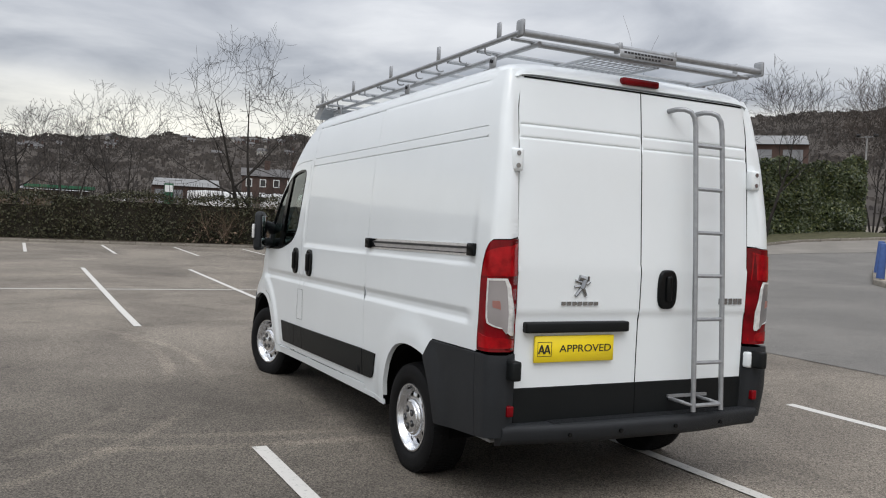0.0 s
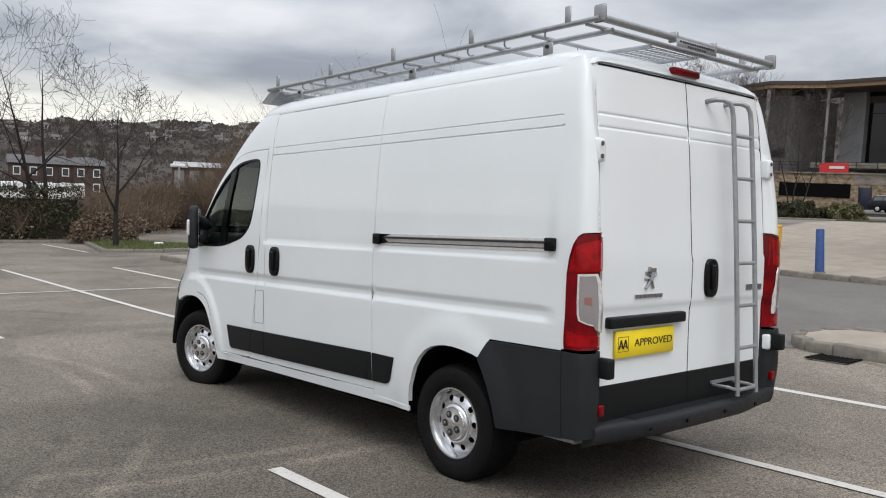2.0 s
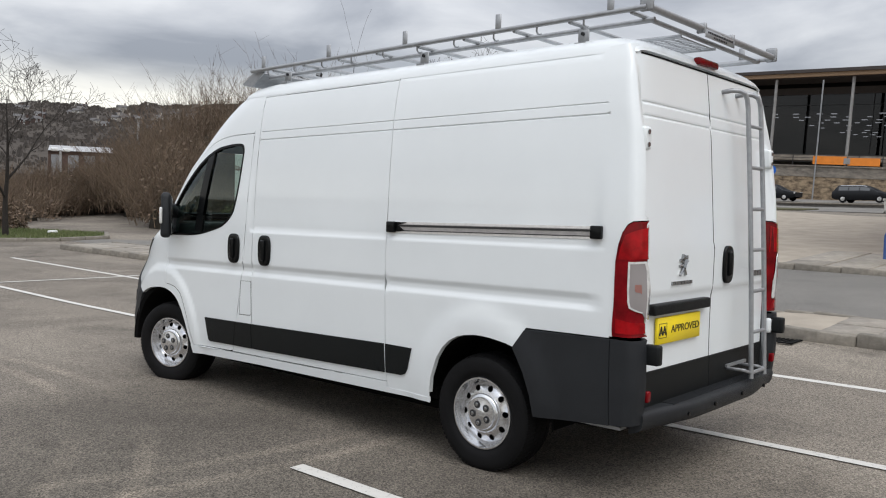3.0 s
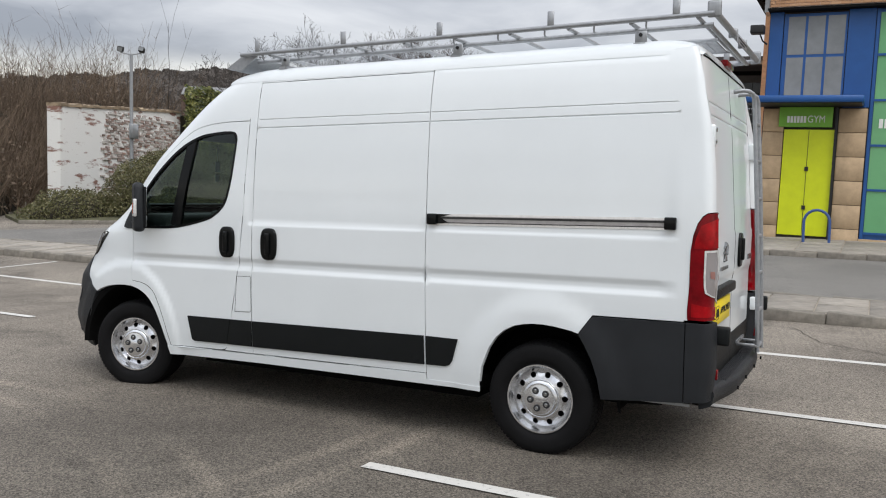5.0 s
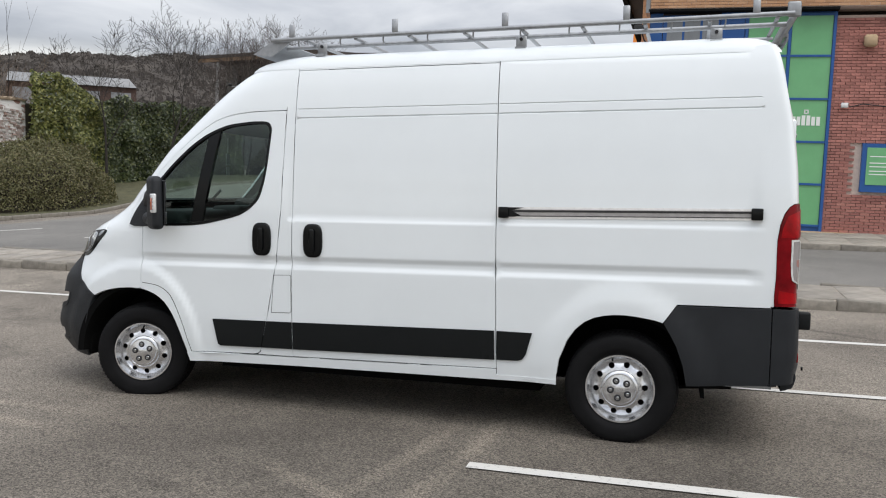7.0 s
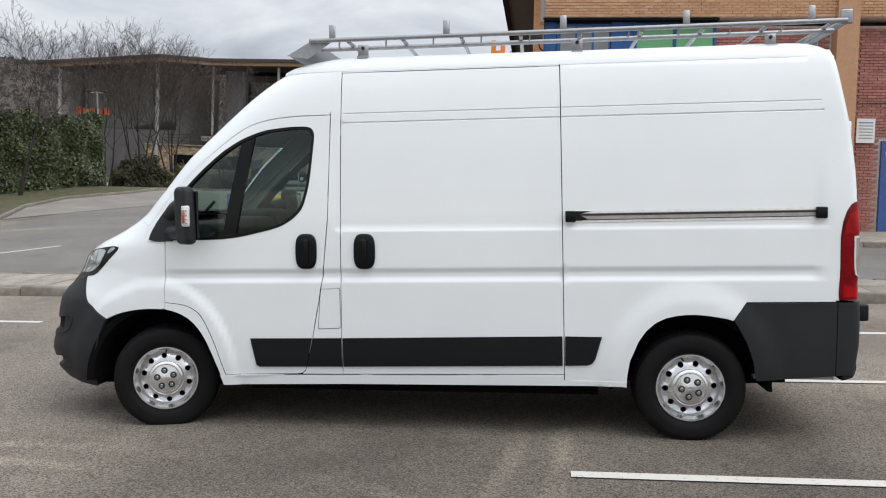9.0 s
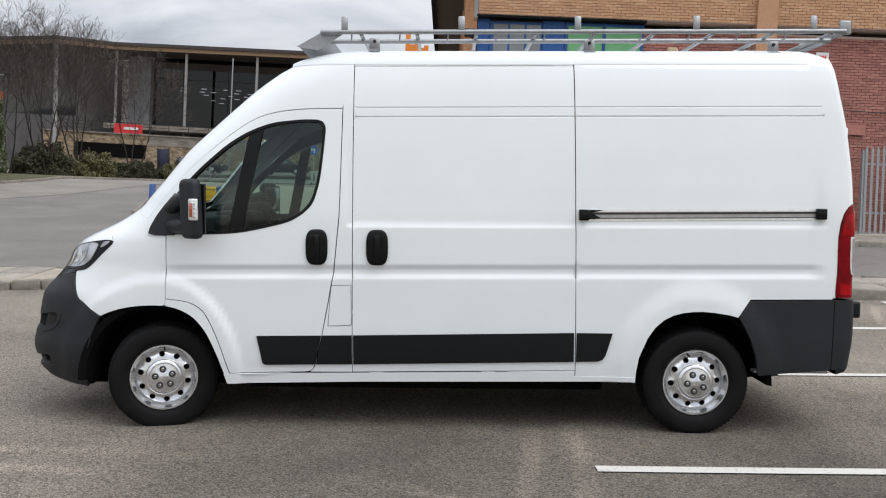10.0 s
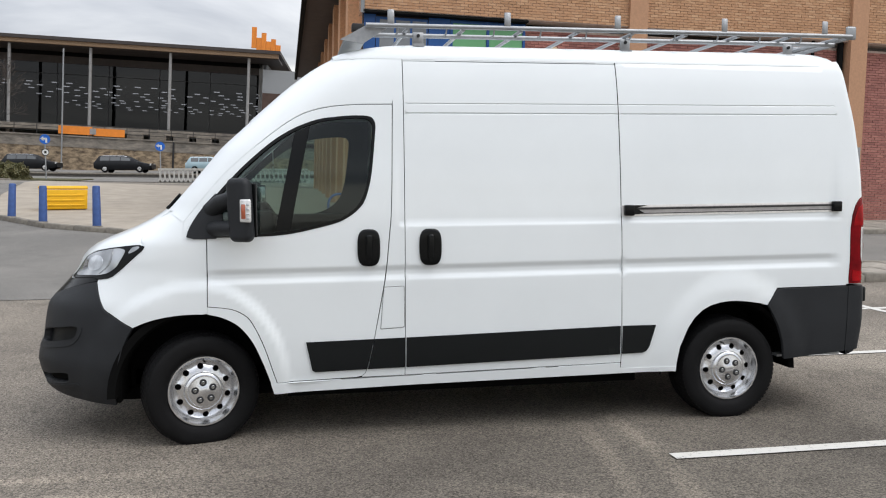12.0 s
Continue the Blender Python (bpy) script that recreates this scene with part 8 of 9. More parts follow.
def thicket(name, label, spots, n, seed, mat="scrub"):
    """A winter thicket: a host of fine rising shoots over a dark heart."""
    r = random.Random(seed)
    acc_ = ([], [])
    core_ = ([], [])
    leaf_ = ([], [])
    for cx, cy, rad, h in spots:
        g = ground_z(cx, cy)
        for _ in range(int(n * rad * rad / 9)):
            a, q = r.uniform(0, 6.283), rad * math.sqrt(r.random())
            p = Vector((cx + q * math.cos(a), cy + q * math.sin(a), g))
            hh = h * (1 - 0.45 * (q / rad) ** 2) * r.uniform(0.55, 1.08)
            if r.random() < 0.09:
                hh *= r.uniform(1.04, 1.14)
            d = Vector((r.gauss(0, 0.34), r.gauss(0, 0.34), 1)).normalized()
            st = r.uniform(0.0, 0.5) * hh
            a0 = p + d * st
            a1 = a0 + (d + Vector((r.gauss(0, 0.15), r.gauss(0, 0.15), 0))) * (hh - st) * 0.5
            a2 = a1 + (d + Vector((r.gauss(0, 0.25), r.gauss(0, 0.25), 0))) * (hh - st) * 0.5
            join_into(acc_, *tube([a0, a1, a2], [0.017, 0.010, 0.003], 3, caps=False))
            for k in range(9):
                b0 = a0.lerp(a2, r.uniform(0.2, 0.98))
                b1 = b0 + (d + Vector((r.gauss(0, 0.7), r.gauss(0, 0.7), 0.1))).normalized() * r.uniform(0.35, 0.95)
                join_into(acc_, *tube([b0, b1], [0.007, 0.0025], 3, caps=False))
        for _ in range(int(170 * rad * rad)):
            a, q = r.uniform(0, 6.283), rad * math.sqrt(r.random())
            hz = h * (1 - 0.5 * (q / rad) ** 2) * r.uniform(0.1, 0.85)
            p = Vector((cx + q * math.cos(a), cy + q * math.sin(a), g + hz))
            u = Vector((r.gauss(0, 1), r.gauss(0, 1), r.gauss(0, 1))).normalized()
            w = u.orthogonal().normalized()
            sz = r.uniform(0.04, 0.10)
            join_into(leaf_, [p - u * sz, p + w * sz * 0.6, p + u * sz, p - w * sz * 0.6], [(0, 1, 2, 3)])
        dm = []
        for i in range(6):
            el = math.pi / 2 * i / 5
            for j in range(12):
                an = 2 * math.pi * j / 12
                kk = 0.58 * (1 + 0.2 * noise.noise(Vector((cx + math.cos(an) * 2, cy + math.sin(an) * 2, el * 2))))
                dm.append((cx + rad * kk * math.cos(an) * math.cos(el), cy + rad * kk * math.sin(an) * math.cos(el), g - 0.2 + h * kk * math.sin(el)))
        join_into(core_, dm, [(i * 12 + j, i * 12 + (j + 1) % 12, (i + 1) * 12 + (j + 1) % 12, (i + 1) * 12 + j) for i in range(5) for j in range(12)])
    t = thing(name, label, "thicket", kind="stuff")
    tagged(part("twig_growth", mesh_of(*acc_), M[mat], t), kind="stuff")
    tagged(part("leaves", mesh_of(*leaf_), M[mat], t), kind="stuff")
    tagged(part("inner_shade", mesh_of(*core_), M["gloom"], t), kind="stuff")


thicket("scrub_thicket", "tall tangle of brown leafless scrub beyond the access road",
        [(13.0, 41.0, 3.2, 2.4), (16.2, 41.5, 3.4, 2.8), (19.0, 41.0, 3.4, 3.8), (21.5, 40.5, 3.4, 5.8), (23.2, 38.0, 3.2, 7.6), (22.0, 35.0, 3.0, 7.8), (19.0, 33.6, 2.8, 6.9), (16.5, 31.4, 2.4, 4.9), (15.0, 29.0, 2.2, 4.5), (13.6, 27.2, 1.8, 3.4), (18.0, 36.5, 2.8, 4.4), (24.5, 32.5, 3.0, 8.0), (21.5, 30.2, 2.2, 7.4)], 640, 31)
thicket("scrub_thicket", "low brown scrub and bramble behind the hedge", [(4.0, 31.5, 1.9, 1.7), (6.4, 32.6, 2.0, 1.9), (8.6, 34.5, 2.4, 1.9), (10.6, 37.0, 2.6, 2.0), (2.5, 33.5, 2.0, 2.0), (-4.0, 38.0, 3.0, 2.2), (-12, 40, 4.0, 2.6), (-20, 40, 4.0, 2.4)], 260, 32)
bram = thing("dry_bramble", "dry bramble and dead bracken beside the slim tree", "shrub")
place, rng = lumpy(6.9, 28.4, 1.3, 0.9, ground_z(6.9, 28.4) + 0.1, ground_z(6.9, 28.4) + 1.1, 9)
tagged(part("foliage", leaf_cloud(3500, place, 0.06, 0.0, rng), M["scrub"], bram), kind="stuff")
litter = thing("white_litter", "scrap of white litter on the grass island", "litter")
lm = box_bm(-0.16, 0.16, -0.1, 0.1, 0, 0.10, 0.03, 1)
o = part("scrap", lm, M["signwhite"], litter)
o.matrix_local = pose(7.6, 24.9, ground_z(7.6, 24.9) + 0.09, 0, 0, 30)

# grass blades on the island and verge
acc = ([], [])
r = random.Random(3)
isl = [(5.3, 23.5), (6.7, 22.5), (8.2, 22.7), (9.0, 24.2), (8.2, 27.0), (7.2, 29.7), (6.6, 29.7)]
for _ in range(9000):
    x, y = r.uniform(5.2, 9.1), r.uniform(22.4, 29.7)
    if inside((x, y), isl):
        z = ground_z(x, y) + 0.085
        a = r.uniform(0, 6.28)
        join_into(acc, [(x - 0.012 * math.cos(a), y - 0.012 * math.sin(a), z), (x + 0.012 * math.cos(a), y + 0.012 * math.sin(a), z), (x + r.gauss(0, 0.03), y + r.gauss(0, 0.03), z + r.uniform(0.05, 0.12))], [(0, 1, 2)])
M["blade"] = island("grass_blades", [(0.065, 0.088, 0.028), (0.11, 0.14, 0.046), (0.14, 0.14, 0.06)], 0.8)
tagged(done("grass_blades", mesh_of(*acc), M["blade"]), "short bright grass on the kerbed island", "grass", kind="stuff")


# ---- supermarket on its terrace ----
shop = thing("supermarket", "long dark glass-fronted supermarket with timber eaves on a terrace", "building", m=pose(89.34, 19.6, 0.37, 0, 0, -5) @ pose(0, 0, 0, 3.0) @ Matrix.Scale(1.1, 4))
# local frame: x away from the car park, y along the front (positive towards the hill)


def sbox(name, x0, x1, y0, y1, z0, z1, mat, label="", parent=None):
    return part(name, mesh_of(*bx(x0, x1, y0, y1, z0, z1)), mat, parent or shop, label)


def slab(pts, z0, z1):
    """A flat slab over an outline."""
    n_ = len(pts)
    v = [(x, y, z0) for x, y in pts] + [(x, y, z1) for x, y in pts]
    return mesh_of(v, [tuple(range(n_))[::-1], tuple(range(n_, 2 * n_))] + [(i, (i + 1) % n_, n_ + (i + 1) % n_, n_ + i) for i in range(n_)])


M["shopglass"] = tinted_glass("dark_shop_glass", (0.115, 0.116, 0.120), 0.3, gloss=(0.62, 0.64, 0.69))
EAVE = 14.5
sbox("floor", -2, 40, -24, 19, 6.4, 6.9, M["parapet"])
# back wall, ceiling and counter use shadow black for the dim interior
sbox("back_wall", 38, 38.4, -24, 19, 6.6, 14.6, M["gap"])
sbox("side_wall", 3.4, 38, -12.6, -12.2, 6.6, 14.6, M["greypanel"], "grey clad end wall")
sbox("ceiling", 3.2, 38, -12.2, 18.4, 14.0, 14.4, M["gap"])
sbox("grey_bay", 2.6, 3.6, 16.2, 18.6, 6.9, 14.4, M["greypanel"], "grey clad bay")
roof_ = part("roof", slab([(-1.3, -14.4), (-1.3, 18.4), (36, 18.4), (36, -14.4)], 14.88, 15.2), M["roofdark"], shop, "flat roof with dark edge")
part("fascia", slab([(-1.1, -14.2), (-1.1, 18.4), (-0.75, 18.4), (-0.75, -14.2)], EAVE, 14.88), M["timber"], roof_, "weathered timber fascia")
part("soffit", slab([(-0.74, -14.2), (-0.74, 18.4), (3.4, 18.4), (3.4, -14.2)], 14.42, 14.6), M["roofdark"], roof_)
sbox("head_panel", 3.22, 3.34, -12.0, 16.2, 13.3, 14.42, M["roofdark"], "dark panel over the glazing")
for y in (18.45, 11.0, 3.55, -3.9, -11.35):
    part("pillar", smooth_mesh(*tube([(-0.6, y, 5.8), (-0.6, y, 14.4)], 0.145, 10)), M["concrete"], shop, "slender pale pillar")
sbox("corner_post", 3.2, 3.6, -12.3, -11.9, 6.6, 14.4, M["concrete"])
for i in range(17):
    y0 = -12.0 + i * 1.66
    sbox("pane", 3.36, 3.42, y0, y0 + 1.656, 6.9, 14.3, M["shopglass"])
    if i % 3 == 0:
        sbox("glazing_bar", 3.3, 3.46, y0 - 0.03, y0 + 0.03, 6.9, 14.3, M["ink"])
sbox("glazing_bar", 3.3, 3.46, -12.0, 16.2, 12.2, 12.26, M["ink"])
r = random.Random(4)
for j in range(10):
    for i in range(14):
        if r.random() < 0.85:
            y = -11.4 + i * 2.05 + r.uniform(-0.5, 0.5)
            x = 5.0 + j * 3.4
            sbox("ceiling_lamp", x, x + 0.2, y - 0.28, y + 0.28, 11.5, 11.57, M["strip"])
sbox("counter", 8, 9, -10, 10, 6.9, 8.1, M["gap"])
for y in (-9, -3, 3, 8, 13):
    sbox("shelf_unit", 10, 24, y - 0.6, y + 0.6, 6.9, 9.0, M["dash"])
# wing nearer the hill
# orange dulled in its colour for the haze of twigs before it
M["dullorange"] = plain("dulled_orange_letters", (0.40, 0.10, 0.04), 0.6, vary=0.15, scale=3.0)
sbox("wing_wall", -2.6, 6, 21.0, 34.0, 2.0, 13.7, M["slate"], "grey clad wing")
for i in range(5):
    y0 = 21.6 + i * 2.6
    sbox("wing_pane", -2.66, -2.6, y0, y0 + 2.3, 7.4, 13.2, M["darkglass"], "dark window pane")


def sunk(me, y0, y1, drop):
    """A slab that falls away towards its far end."""
    for v in me.vertices:
        v.co.z -= drop * min(max((v.co.y - y0) / (y1 - y0), 0.0), 1.0)
    return me


part("wing_roof", sunk(slab([(-1.3, 18.42), (-5.2, 22.2), (-5.2, 36.6), (8, 36.6), (8, 18.42)], 14.88, 15.2), 18.4, 36.6, 1.1), M["roofdark"], shop)
part("wing_fascia", sunk(slab([(-1.1, 18.42), (-5.0, 22.2), (-5.0, 36.5), (-4.7, 36.5), (-4.7, 22.35), (-0.75, 18.42)], EAVE, 14.87), 18.4, 36.6, 1.1), M["timber"], shop)
for y in (22.6, 34.0):
    part("pillar", smooth_mesh(*tube([(-4.7, y, 2.6), (-4.7, y, 14.4 - 1.1 * (y - 18.4) / 18.2)], 0.2, 10)), M["concrete"], shop)
for i in range(5):
    sbox("letter_shape", -2.80, -2.6, 32.75 - i * 0.85, 33.4 - i * 0.85, 8.75, 9.45 + 0.15 * (i == 0), M["dullorange"], "orange letter shape")
# terrace wall, railing, banners
terr = sbox("terrace_wall", -4.6, -1.0, -44, 24, 0.5, 5.7, M["rubble"], "long tan rubble-stone terrace wall")
# flat black sheet on the wall stands in for the shade of an opening
sbox("dark_opening", -4.68, -4.6, 13.2, 20.6, 3.4, 4.75, M["gap"], "black sheet standing for a shaded car-park opening", terr)
sbox("parapet", -4.64, -4.6, -44, 12.9, 4.75, 5.7, M["parapet"], "dark weathered parapet band", terr)
sbox("coping", -4.75, -4.2, -44, 24, 5.7, 5.82, M["parapet"], "", terr)
for i in range(24):
    y = -25 + i * 2.0
    sbox("rail_post", -4.3, -4.24, y, y + 0.06, 5.82, 6.85, M["railslot"])
M["navy"] = plain("navy_painted_steel", (0.012, 0.014, 0.035), 0.5)
for z in (6.15, 6.5, 6.82):
    sbox("hand_rail", -4.3, -4.25, -25, 22, z, z + 0.05, M["railslot"])
sbox("banner", -4.4, -4.34, -0.8, 1.95, 5.9, 6.6, M["orange"], "orange banner on the railing")
sbox("banner", -4.4, -4.34, 2.1, 5.1, 5.95, 6.7, M["orange"], "orange banner on the railing")
sbox("banner_mark", -4.43, -4.4, 1.75, 2.3, 6.02, 6.55, M["concrete"])
sbox("banner", -4.4, -4.34, 13.7, 16.6, 5.85, 6.75, M["redban"], "red banner on the railing")
sbox("banner_mark", -4.43, -4.4, 14.1, 15.6, 6.2, 6.45, M["signwhite"])
for i in range(6):
    y = -0.9 - i * 2.1
    sbox("planter", -4.0, -3.2, y - 1.3, y, 5.75, 6.3 + 0.12 * (i % 3), M["parapet"])
part("flag_pole", smooth_mesh(*tube([(-4.9, 4.6, 2.0), (-4.9, 4.6, 13.6)], 0.07, 8)), M["steel"], shop, "thin grey pole")
part("drain_pipe", smooth_mesh(*tube([(-4.75, -5.3, 1.0), (-4.75, -5.3, 5.7)], 0.09, 8)), M["dash"], shop)
sg = part("roof_letters", boxes_mesh([(-0.4, -0.1, -11.95 - i * 0.47, -11.5 - i * 0.47, 15.2 + dz, 17.0 + dt) for i, (dz, dt) in enumerate(((0.3, 0.5), (0, -0.5), (0.1, 0.0), (0, -0.8), (0.05, -0.55), (0, -1.1)))]), M["orange"], shop, "orange letter shapes standing on the roof")
sbox("red_annex", -0.2, 6, -24, -12.7, 3.0, 11.2, M["farbrick"], "dark red brick annex")
sbox("grey_annex", 0.0, 6, -24, -12.65, 11.2, 13.5, M["steel"], "pale grey clad annex")


def car(x, y, z, turn, paint, label, length=4.5, height=1.45):
    c = thing("parked_car", label, "car", "cars on the far road", m=pose(x, y, z, 0, 0, turn))
    k = length / 4.5

    def section(q):
        """Half a cross-section of the body at q along the car."""
        w = 0.89 - 0.16 * ss(1.5, 2.25, q) - 0.12 * ss(-1.7, -2.25, q)
        belt = 0.96 - 0.26 * ss(0.7, 2.3, q) - 0.10 * ss(-1.95, -2.25, q)
        top = belt + 0.02 + (height - belt) * ss(1.25, 0.0, q) * ss(-2.25, -1.75, q)
        low_z = 0.24 + 0.10 * ss(1.9, 2.25, q) + 0.12 * ss(-1.9, -2.25, q)
        tuck = 0.20 * (top - belt) / 0.5
        return [(w - 0.08, low_z), (w, low_z + 0.18), (w + 0.01, 0.62 * belt + 0.1), (w - 0.03, belt), (w - 0.05 - tuck * 0.9, belt + (top - belt) * 0.82), (w - 0.16 - tuck, belt + (top - belt) * 0.97), (0.0, top + 0.01)]
    qs = [-2.25 + 0.09 * i for i in range(51)]
    v, f = [], []
    for q in qs:
        half_s = section(q)
        for px_, pz_ in [(-a_, b_) for a_, b_ in half_s] + half_s[-2::-1]:
            v.append((px_, q * k, pz_))
    m_ = 13
    for j in range(len(qs) - 1):
        for i in range(m_ - 1):
            f.append((j * m_ + i, j * m_ + i + 1, (j + 1) * m_ + i + 1, (j + 1) * m_ + i))
    f += [tuple(range(m_))[::-1], tuple((len(qs) - 1) * m_ + i for i in range(m_))]
    part("body", smooth_mesh(v, f, 40), paint, c)
    for s in (-1, 1):
        for q0, q1 in ((-1.72, -1.0), (-0.94, -0.18), (-0.12, 0.62)):
            wv = []
            for i in range(7):
                q = q0 + (q1 - q0) * i / 6
                (ax_, az_), (bx2, bz2) = section(q)[3:5]
                for t_ in (0.12, 0.92):
                    wv.append((s * (ax_ + (bx2 - ax_) * t_ + 0.012), q * k, az_ + (bz2 - az_) * t_))
            part("side_window", mesh_of(wv, [(2 * i, 2 * i + 1, 2 * i + 3, 2 * i + 2) for i in range(6)]), M["carglass"], c)
        rail_ = [(s * (section(q)[4][0] - 0.03), q * k, section(q)[4][1] + 0.035) for q in (-1.6, -1.2, -0.6, 0.0, 0.35)]
        part("roof_trim", smooth_mesh(*tube(rail_, 0.022, 6)), M["wheel"], c)
        for yy in (-1.35 * k, 1.35 * k):
            w = part("wheel", smooth_mesh(*[(lambda v_, f_: ([(p[0] + s * 0.83, p[1] + yy, p[2] + 0.32) for p in v_], f_))(*lathe([(0.0, s * 0.09), (0.2, s * 0.09), (0.31, s * 0.08), (0.32, 0.0), (0.31, -s * 0.1)], 18))][0]), M["rubber"], c)
            part("rim", smooth_mesh(*[(lambda v_, f_: ([(p[0] + s * 0.83, p[1] + yy, p[2] + 0.32) for p in v_], f_))(*lathe([(0.0, s * 0.105), (0.17, s * 0.1), (0.18, s * 0.085)], 14))][0]), M["wheel"], w)
    part("front_lamp", mesh_of(*bx(-0.75, -0.45, 2.12 * k, 2.22 * k, 0.62, 0.78)), M["clear"], c)
    part("front_lamp", mesh_of(*bx(0.45, 0.75, 2.12 * k, 2.22 * k, 0.62, 0.78)), M["clear"], c)
    return c


# the far carriageway, raised behind a low kerb
far_lane = tagged(done("far_carriageway", draped([(67.6, -30), (82, -30), (82, 34), (67.6, 34)], 0.33, 4.0, 0.5), M["road"]), "grey carriageway behind a low kerb under the terrace", "road", kind="structure")
done("kerb_edge", mesh_of(*tube([(67.55, y_, ground_z(67.55, y_) + 0.30) for y_ in range(-30, 35, 4)], 0.10, 6)), M["kerb"], far_lane)
car(70.3, 23.8, ground_z(70.3, 23.8) + 0.345, 174, M["carblack"], "black hatchback with silver wheels on the far road", 4.5)
car(70.3, 16.35, ground_z(70.3, 16.35) + 0.345, 174, M["carblack"], "black estate car with a pale roof line on the far road", 4.8)
hoard = thing("navy_gate", "tall dark navy gate panel below the terrace", "gate", m=pose(79.2, 30.2, ground_z(79.2, 30.2)))
part("panel", box_bm(-0.05, 0.05, -0.5, 0.5, 0.0, 2.45, 0.02, 1), M["navy"], hoard)
part("side_post", box_bm(-0.09, 0.09, -0.62, -0.5, 0.0, 2.55, 0.02, 1), M["ink"], hoard)
part("side_post", box_bm(-0.09, 0.09, 0.5, 0.62, 0.0, 2.55, 0.02, 1), M["ink"], hoard)
car(70.3, 9.2, ground_z(70.3, 9.2) + 0.345, 174, M["carblue"], "light blue hatchback on the far road", 4.1)
bal = thing("balustrade", "low pale balustrade beside the far road", "railing")
for i in range(34):
    y = 11.6 - i * 0.32
    x = 57.0
    part("baluster", mesh_of(*bx(x, x + 0.12, y, y + 0.12, ground_z(57, 6), ground_z(57, 6) + 0.95)), M["balustrade"], bal)
part("rail", mesh_of(*bx(57.0, 57.25, 1.2, 11.8, ground_z(57, 6) + 0.9, ground_z(57, 6) + 1.05)), M["balustrade"], bal)
part("rail", mesh_of(*bx(57.0, 57.25, 1.2, 11.8, ground_z(57, 6) + 0.02, ground_z(57, 6) + 0.18)), M["balustrade"], bal)
tagged(done("far_road", draped([(58, -30), (73, -30), (73, 24), (60, 27), (56, 22), (55, 16)], 0.02, 4.0), M["road"]), "grey road below the supermarket terrace", "road", kind="structure")

# ---- hillside, houses and sheds ----
CREST_AZ = [-60, 0, 8, 18, 28, 36, 43, 48, 56, 85]
CREST_EL = [3.6, 4.3, 4.95, 5.6, 6.0, 6.6, 7.35, 7.95, 8.35, 8.2]
RR = [95, 130, 190, 270, 360, 460, 560, 650, 760, 1000]
FRAC = [0.06, 0.16, 0.34, 0.52, 0.68, 0.82, 0.93, 1.0, 0.96, 0.6]


def hill_z(az, rad):
    e = float(np.interp(az, CREST_AZ, CREST_EL)) * float(np.interp(rad, RR, FRAC))
    return 1.55 + rad * math.tan(radians(e)) + (4.0 * noise.noise(Vector((az * 0.5, rad * 0.012, 0))) + 2.2 * noise.noise(Vector((az * 2.1, rad * 0.03, 5)))) * min(1, max(0, (rad - 130) / 250))


hv, hf = [], []
azs = list(np.arange(-60, 86, 0.75))
rads = [95, 110, 130, 160, 190, 230, 270, 315, 360, 410, 460, 510, 560, 605, 650, 700, 760, 1000]
for rad in rads:
    for az in azs:
        hv.append((rad * math.sin(radians(az)) - 4, rad * math.cos(radians(az)) - 3, hill_z(az, rad) if rad > 95 else 0.5))
n = len(azs)
for j in range(len(rads) - 1):
    for i in range(n - 1):
        hf.append((j * n + i, j * n + i + 1, (j + 1) * n + i + 1, (j + 1) * n + i))
tagged(done("hillside", smooth_mesh(hv, hf, 80), M["field"]), "brown winter hillside rising beyond the town", "hill", kind="structure")
acc = ([], [])
r = random.Random(17)
for _ in range(45000):
    az = r.uniform(-45, 72)
    rad = 150 + 540 * r.random() ** 0.7
    x, y, z = rad * math.sin(radians(az)) - 4, rad * math.cos(radians(az)) - 3, hill_z(az, rad)
    h, w = r.uniform(0.5, 1.7) * (0.6 if rad < 300 else 1), r.uniform(0.6, 1.7) * (0.6 if rad < 300 else 1)
    for k in range(2):
        a = r.uniform(0, 3.14)
        cx, cy = 0.5 * w * math.cos(a), 0.5 * w * math.sin(a)
        jx, jy = r.gauss(0, 0.6), r.gauss(0, 0.6)
        b = len(acc[0])
        acc[0].extend([(x - cx + jx, y - cy + jy, z - 0.4), (x + cx + jx, y + cy + jy, z - 0.4), (x + 0.7 * cx + jx, y + 0.7 * cy + jy, z + h * r.uniform(0.7, 1.0)), (x - 0.75 * cx + jx, y - 0.75 * cy + jy, z + h * r.uniform(0.6, 0.9))])
        acc[1].append((b, b + 1, b + 2, b + 3))
# wood tones kept near the field's, with distance haze mixed in
M["wood"] = island("winter_woods", [(0.072, 0.065, 0.062), (0.094, 0.083, 0.076), (0.082, 0.075, 0.068), (0.110, 0.096, 0.087)], 1.0, 0.0)
tagged(done("far_woods", mesh_of(*acc), M["wood"]), "brown leafless woods on the far hillside", "woods", kind="stuff")



M["deepgreen"] = plain("deep_green_cladding", (0.02, 0.11, 0.055), 0.5, vary=0.1)


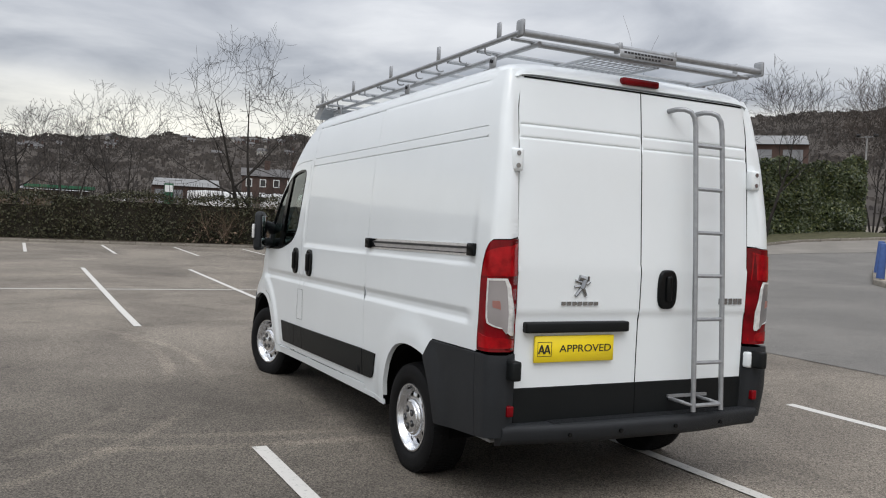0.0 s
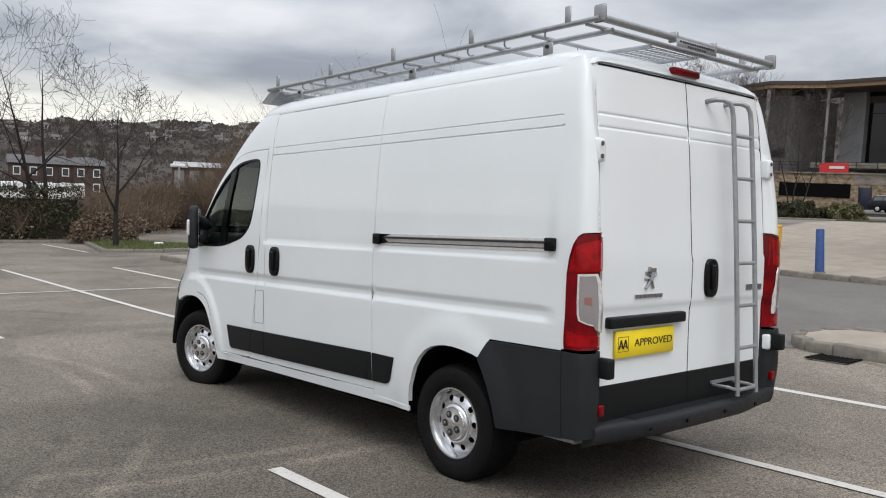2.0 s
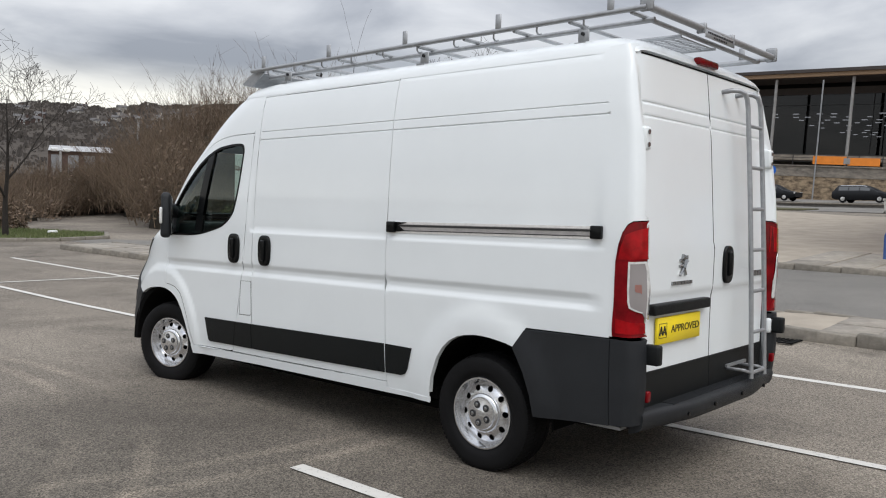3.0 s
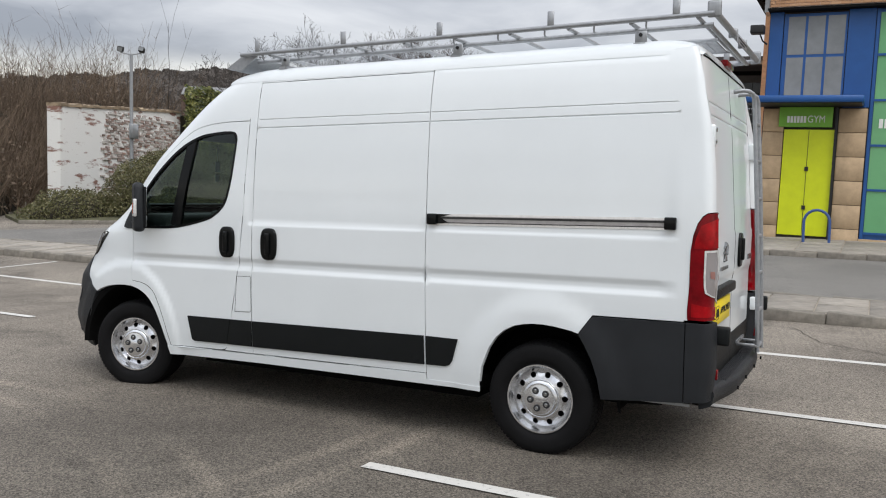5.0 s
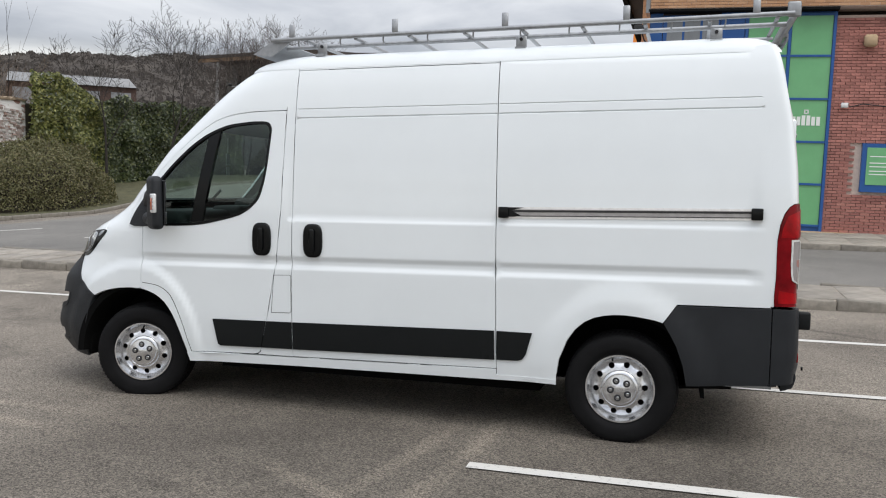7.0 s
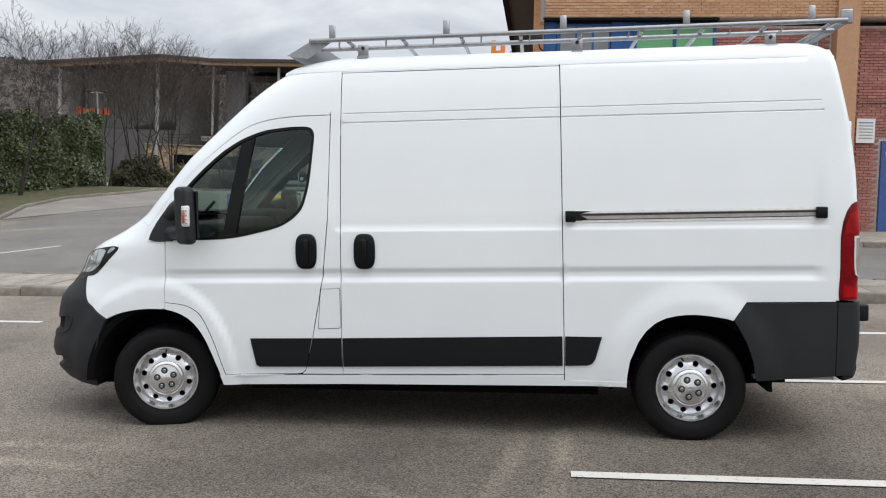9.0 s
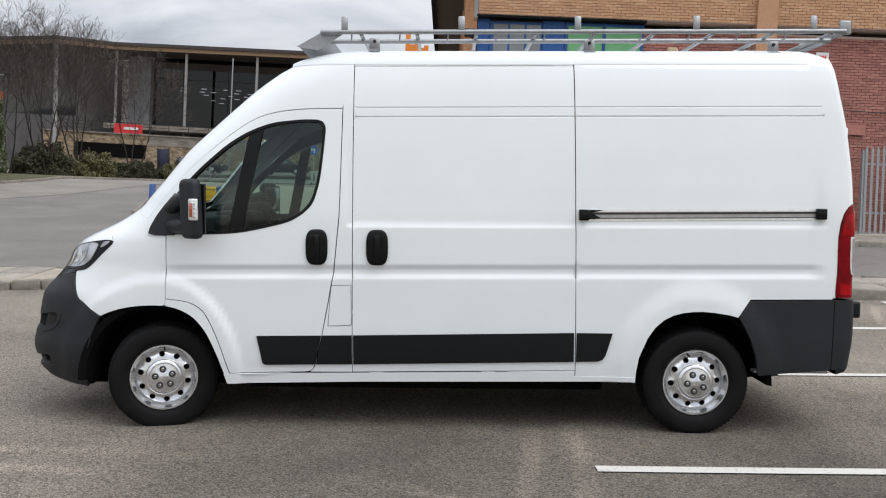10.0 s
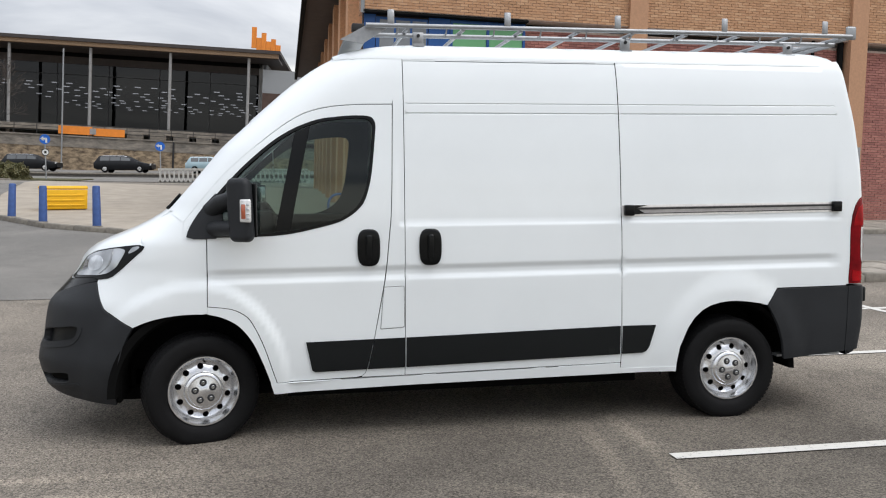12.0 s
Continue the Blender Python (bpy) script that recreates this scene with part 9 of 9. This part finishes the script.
def house(az, rad, w, dpt, h, turn, wallm, label="small far house on the hillside", windows=3, z=None, roofm="slate"):
    x, y = rad * math.sin(radians(az)) - 4, rad * math.cos(radians(az)) - 3
    z = hill_z(az, rad) if z is None else z
    o = thing("far_house", label, "house", "far houses", m=pose(x, y, z - 0.6, 0, 0, -az + turn))
    part("wall", mesh_of(*bx(-w / 2, w / 2, -dpt / 2, dpt / 2, 0, h)), wallm, o)
    v = [(-w / 2 - 0.2, -dpt / 2 - 0.3, h), (w / 2 + 0.2, -dpt / 2 - 0.3, h), (-w / 2 - 0.2, dpt / 2 + 0.3, h), (w / 2 + 0.2, dpt / 2 + 0.3, h), (-w / 2 - 0.2, 0, h + dpt * 0.36), (w / 2 + 0.2, 0, h + dpt * 0.36)]
    part("roof", mesh_of(v, [(0, 1, 5, 4), (3, 2, 4, 5), (0, 4, 2), (1, 3, 5), (0, 2, 3, 1)]), M[roofm], o)
    for i in range(windows):
        xx = -w / 2 + w * (i + 0.5) / windows
        for zz in ((h * 0.62, h * 0.9), (h * 0.14, h * 0.42)):
            wd = part("window", mesh_of(*bx(xx - 0.5, xx + 0.5, -dpt / 2 - 0.08, -dpt / 2, zz[0], zz[1])), M["signwhite"], o)
            part("pane", mesh_of(*bx(xx - 0.38, xx + 0.38, -dpt / 2 - 0.10, -dpt / 2 - 0.08, zz[0] + 0.14, zz[1] - 0.14)), M["darkglass"], wd)
    part("chimney", mesh_of(*bx(w * 0.3, w * 0.3 + 0.9, -0.4, 0.4, h + dpt * 0.2, h + dpt * 0.36 + 1.3)), wallm, o)
    return o


r = random.Random(77)
for i in range(60):
    az, rad = r.uniform(-6, 36), r.uniform(430, 620)
    house(az, rad, r.uniform(3.2, 5.8), 4.2, r.uniform(2.0, 2.9), r.uniform(-30, 30), (M["render"], M["farbrick"], M["farbrick"])[i % 3], windows=2)
for i in range(3):
    house(14.8 + i * 1.8, 140, 4.42, 3.8, 4.6, 2, M["farbrick"], "dark brick terraced house with white window frames", 2, 4.5)


def shed(name, label, az0, az1, rad, z0, z1, roofm, wallm, rise=1.4):
    a = (az0 + az1) / 2
    w = 2 * rad * math.tan(radians((az1 - az0) / 2))
    x, y = rad * math.sin(radians(a)) - 4, rad * math.cos(radians(a)) - 3
    o = thing(name, label, "building", m=pose(x, y, 0, 0, 0, -a))
    part("wall", mesh_of(*bx(-w / 2, w / 2, 0, 14, z0 - 2, z1 - rise)), wallm, o)
    part("roof", mesh_of([(-w / 2, -0.4, z1 - rise), (w / 2, -0.4, z1 - rise), (w / 2, 7, z1), (-w / 2, 7, z1), (w / 2, 14.4, z1 - rise), (-w / 2, 14.4, z1 - rise)], [(0, 1, 2, 3), (3, 2, 4, 5), (1, 4, 2), (0, 3, 5)]), roofm, o)
    for i in range(4):
        xx = -w / 2 + w * (i + 0.5) / 4
        part("shutter", mesh_of(*bx(xx - w * 0.08, xx + w * 0.08, -0.06, 0, z0 - 1.5, z1 - rise - 0.5)), M["greypanel"], o)
    return o


shed("trade_shed", "low trade shed with a pale metal roof", 8.3, 12.6, 112, 3.0, 6.6, M["roofdull"], M["farbrick"], 1.25)
shed("trade_shed", "low shed with a pale metal roof behind the scrub", 23.4, 27.2, 118, 4.5, 9.0, M["roofpale"], M["farbrick"], 1.1)
shed("trade_shed", "brick shed with a pale sheet roof behind the ivy wall", 44.1, 51.45, 88, 6.0, 12.85, M["roofdull"], M["farbrick"], 1.7)
ps_ = shed("petrol_station", "petrol station with a green-edged canopy", 0.6, 4.6, 104, 2.0, 4.4, M["roofpale"], M["farbrick"], 0.6)
part("canopy", mesh_of(*bx(-3, 4, -7, 0, 3.9, 4.2)), M["deepgreen"], ps_)
for xx in (-2, 2.5, 7):
    part("canopy_post", mesh_of(*bx(xx, xx + 0.3, -5, -4.7, 1.0, 3.9)), M["signwhite"], ps_)
tot = thing("price_totem", "green and yellow petrol price totem", "sign", m=pose(104 * math.sin(radians(9.1)) - 4, 96, 2.2))
part("post", mesh_of(*bx(-0.5, 0.5, -0.1, 0.1, 0, 3.0)), M["deepgreen"], tot)
part("panel", mesh_of(*bx(-0.45, 0.45, -0.14, -0.1, 2.0, 2.8)), M["signwhite"], tot)
for i, (az, twist) in enumerate(((11.7, 25), (13.2, 60), (16.7, 40))):
    x, y = 92 * math.sin(radians(az)) - 4, 92 * math.cos(radians(az)) - 3
    c = thing("delivery_van", "white van parked in the yard beyond the hedge", "van", "white vans in the yard", m=pose(x, y, 2.1, 0, 0, twist - az))
    bm = box_bm(-0.95, 0.95, -2.6, 2.2, 0.3, 2.2, 0.15, 2)
    part("body", bm, M["carwhite"], c)
    part("windscreen", mesh_of(*bx(-0.8, 0.8, 1.75, 2.23, 1.25, 1.9)), M["darkglass"], c)
    for yy in (-1.7, 1.5):
        part("wheel", smooth_mesh(*[(lambda v_, f_: ([(p[0], p[1] + yy, p[2] + 0.33) for p in v_], f_))(*lathe([(0.0, -1.0), (0.33, -1.0), (0.33, 1.0), (0.0, 1.0)], 16))][0]), M["rubber"], c)
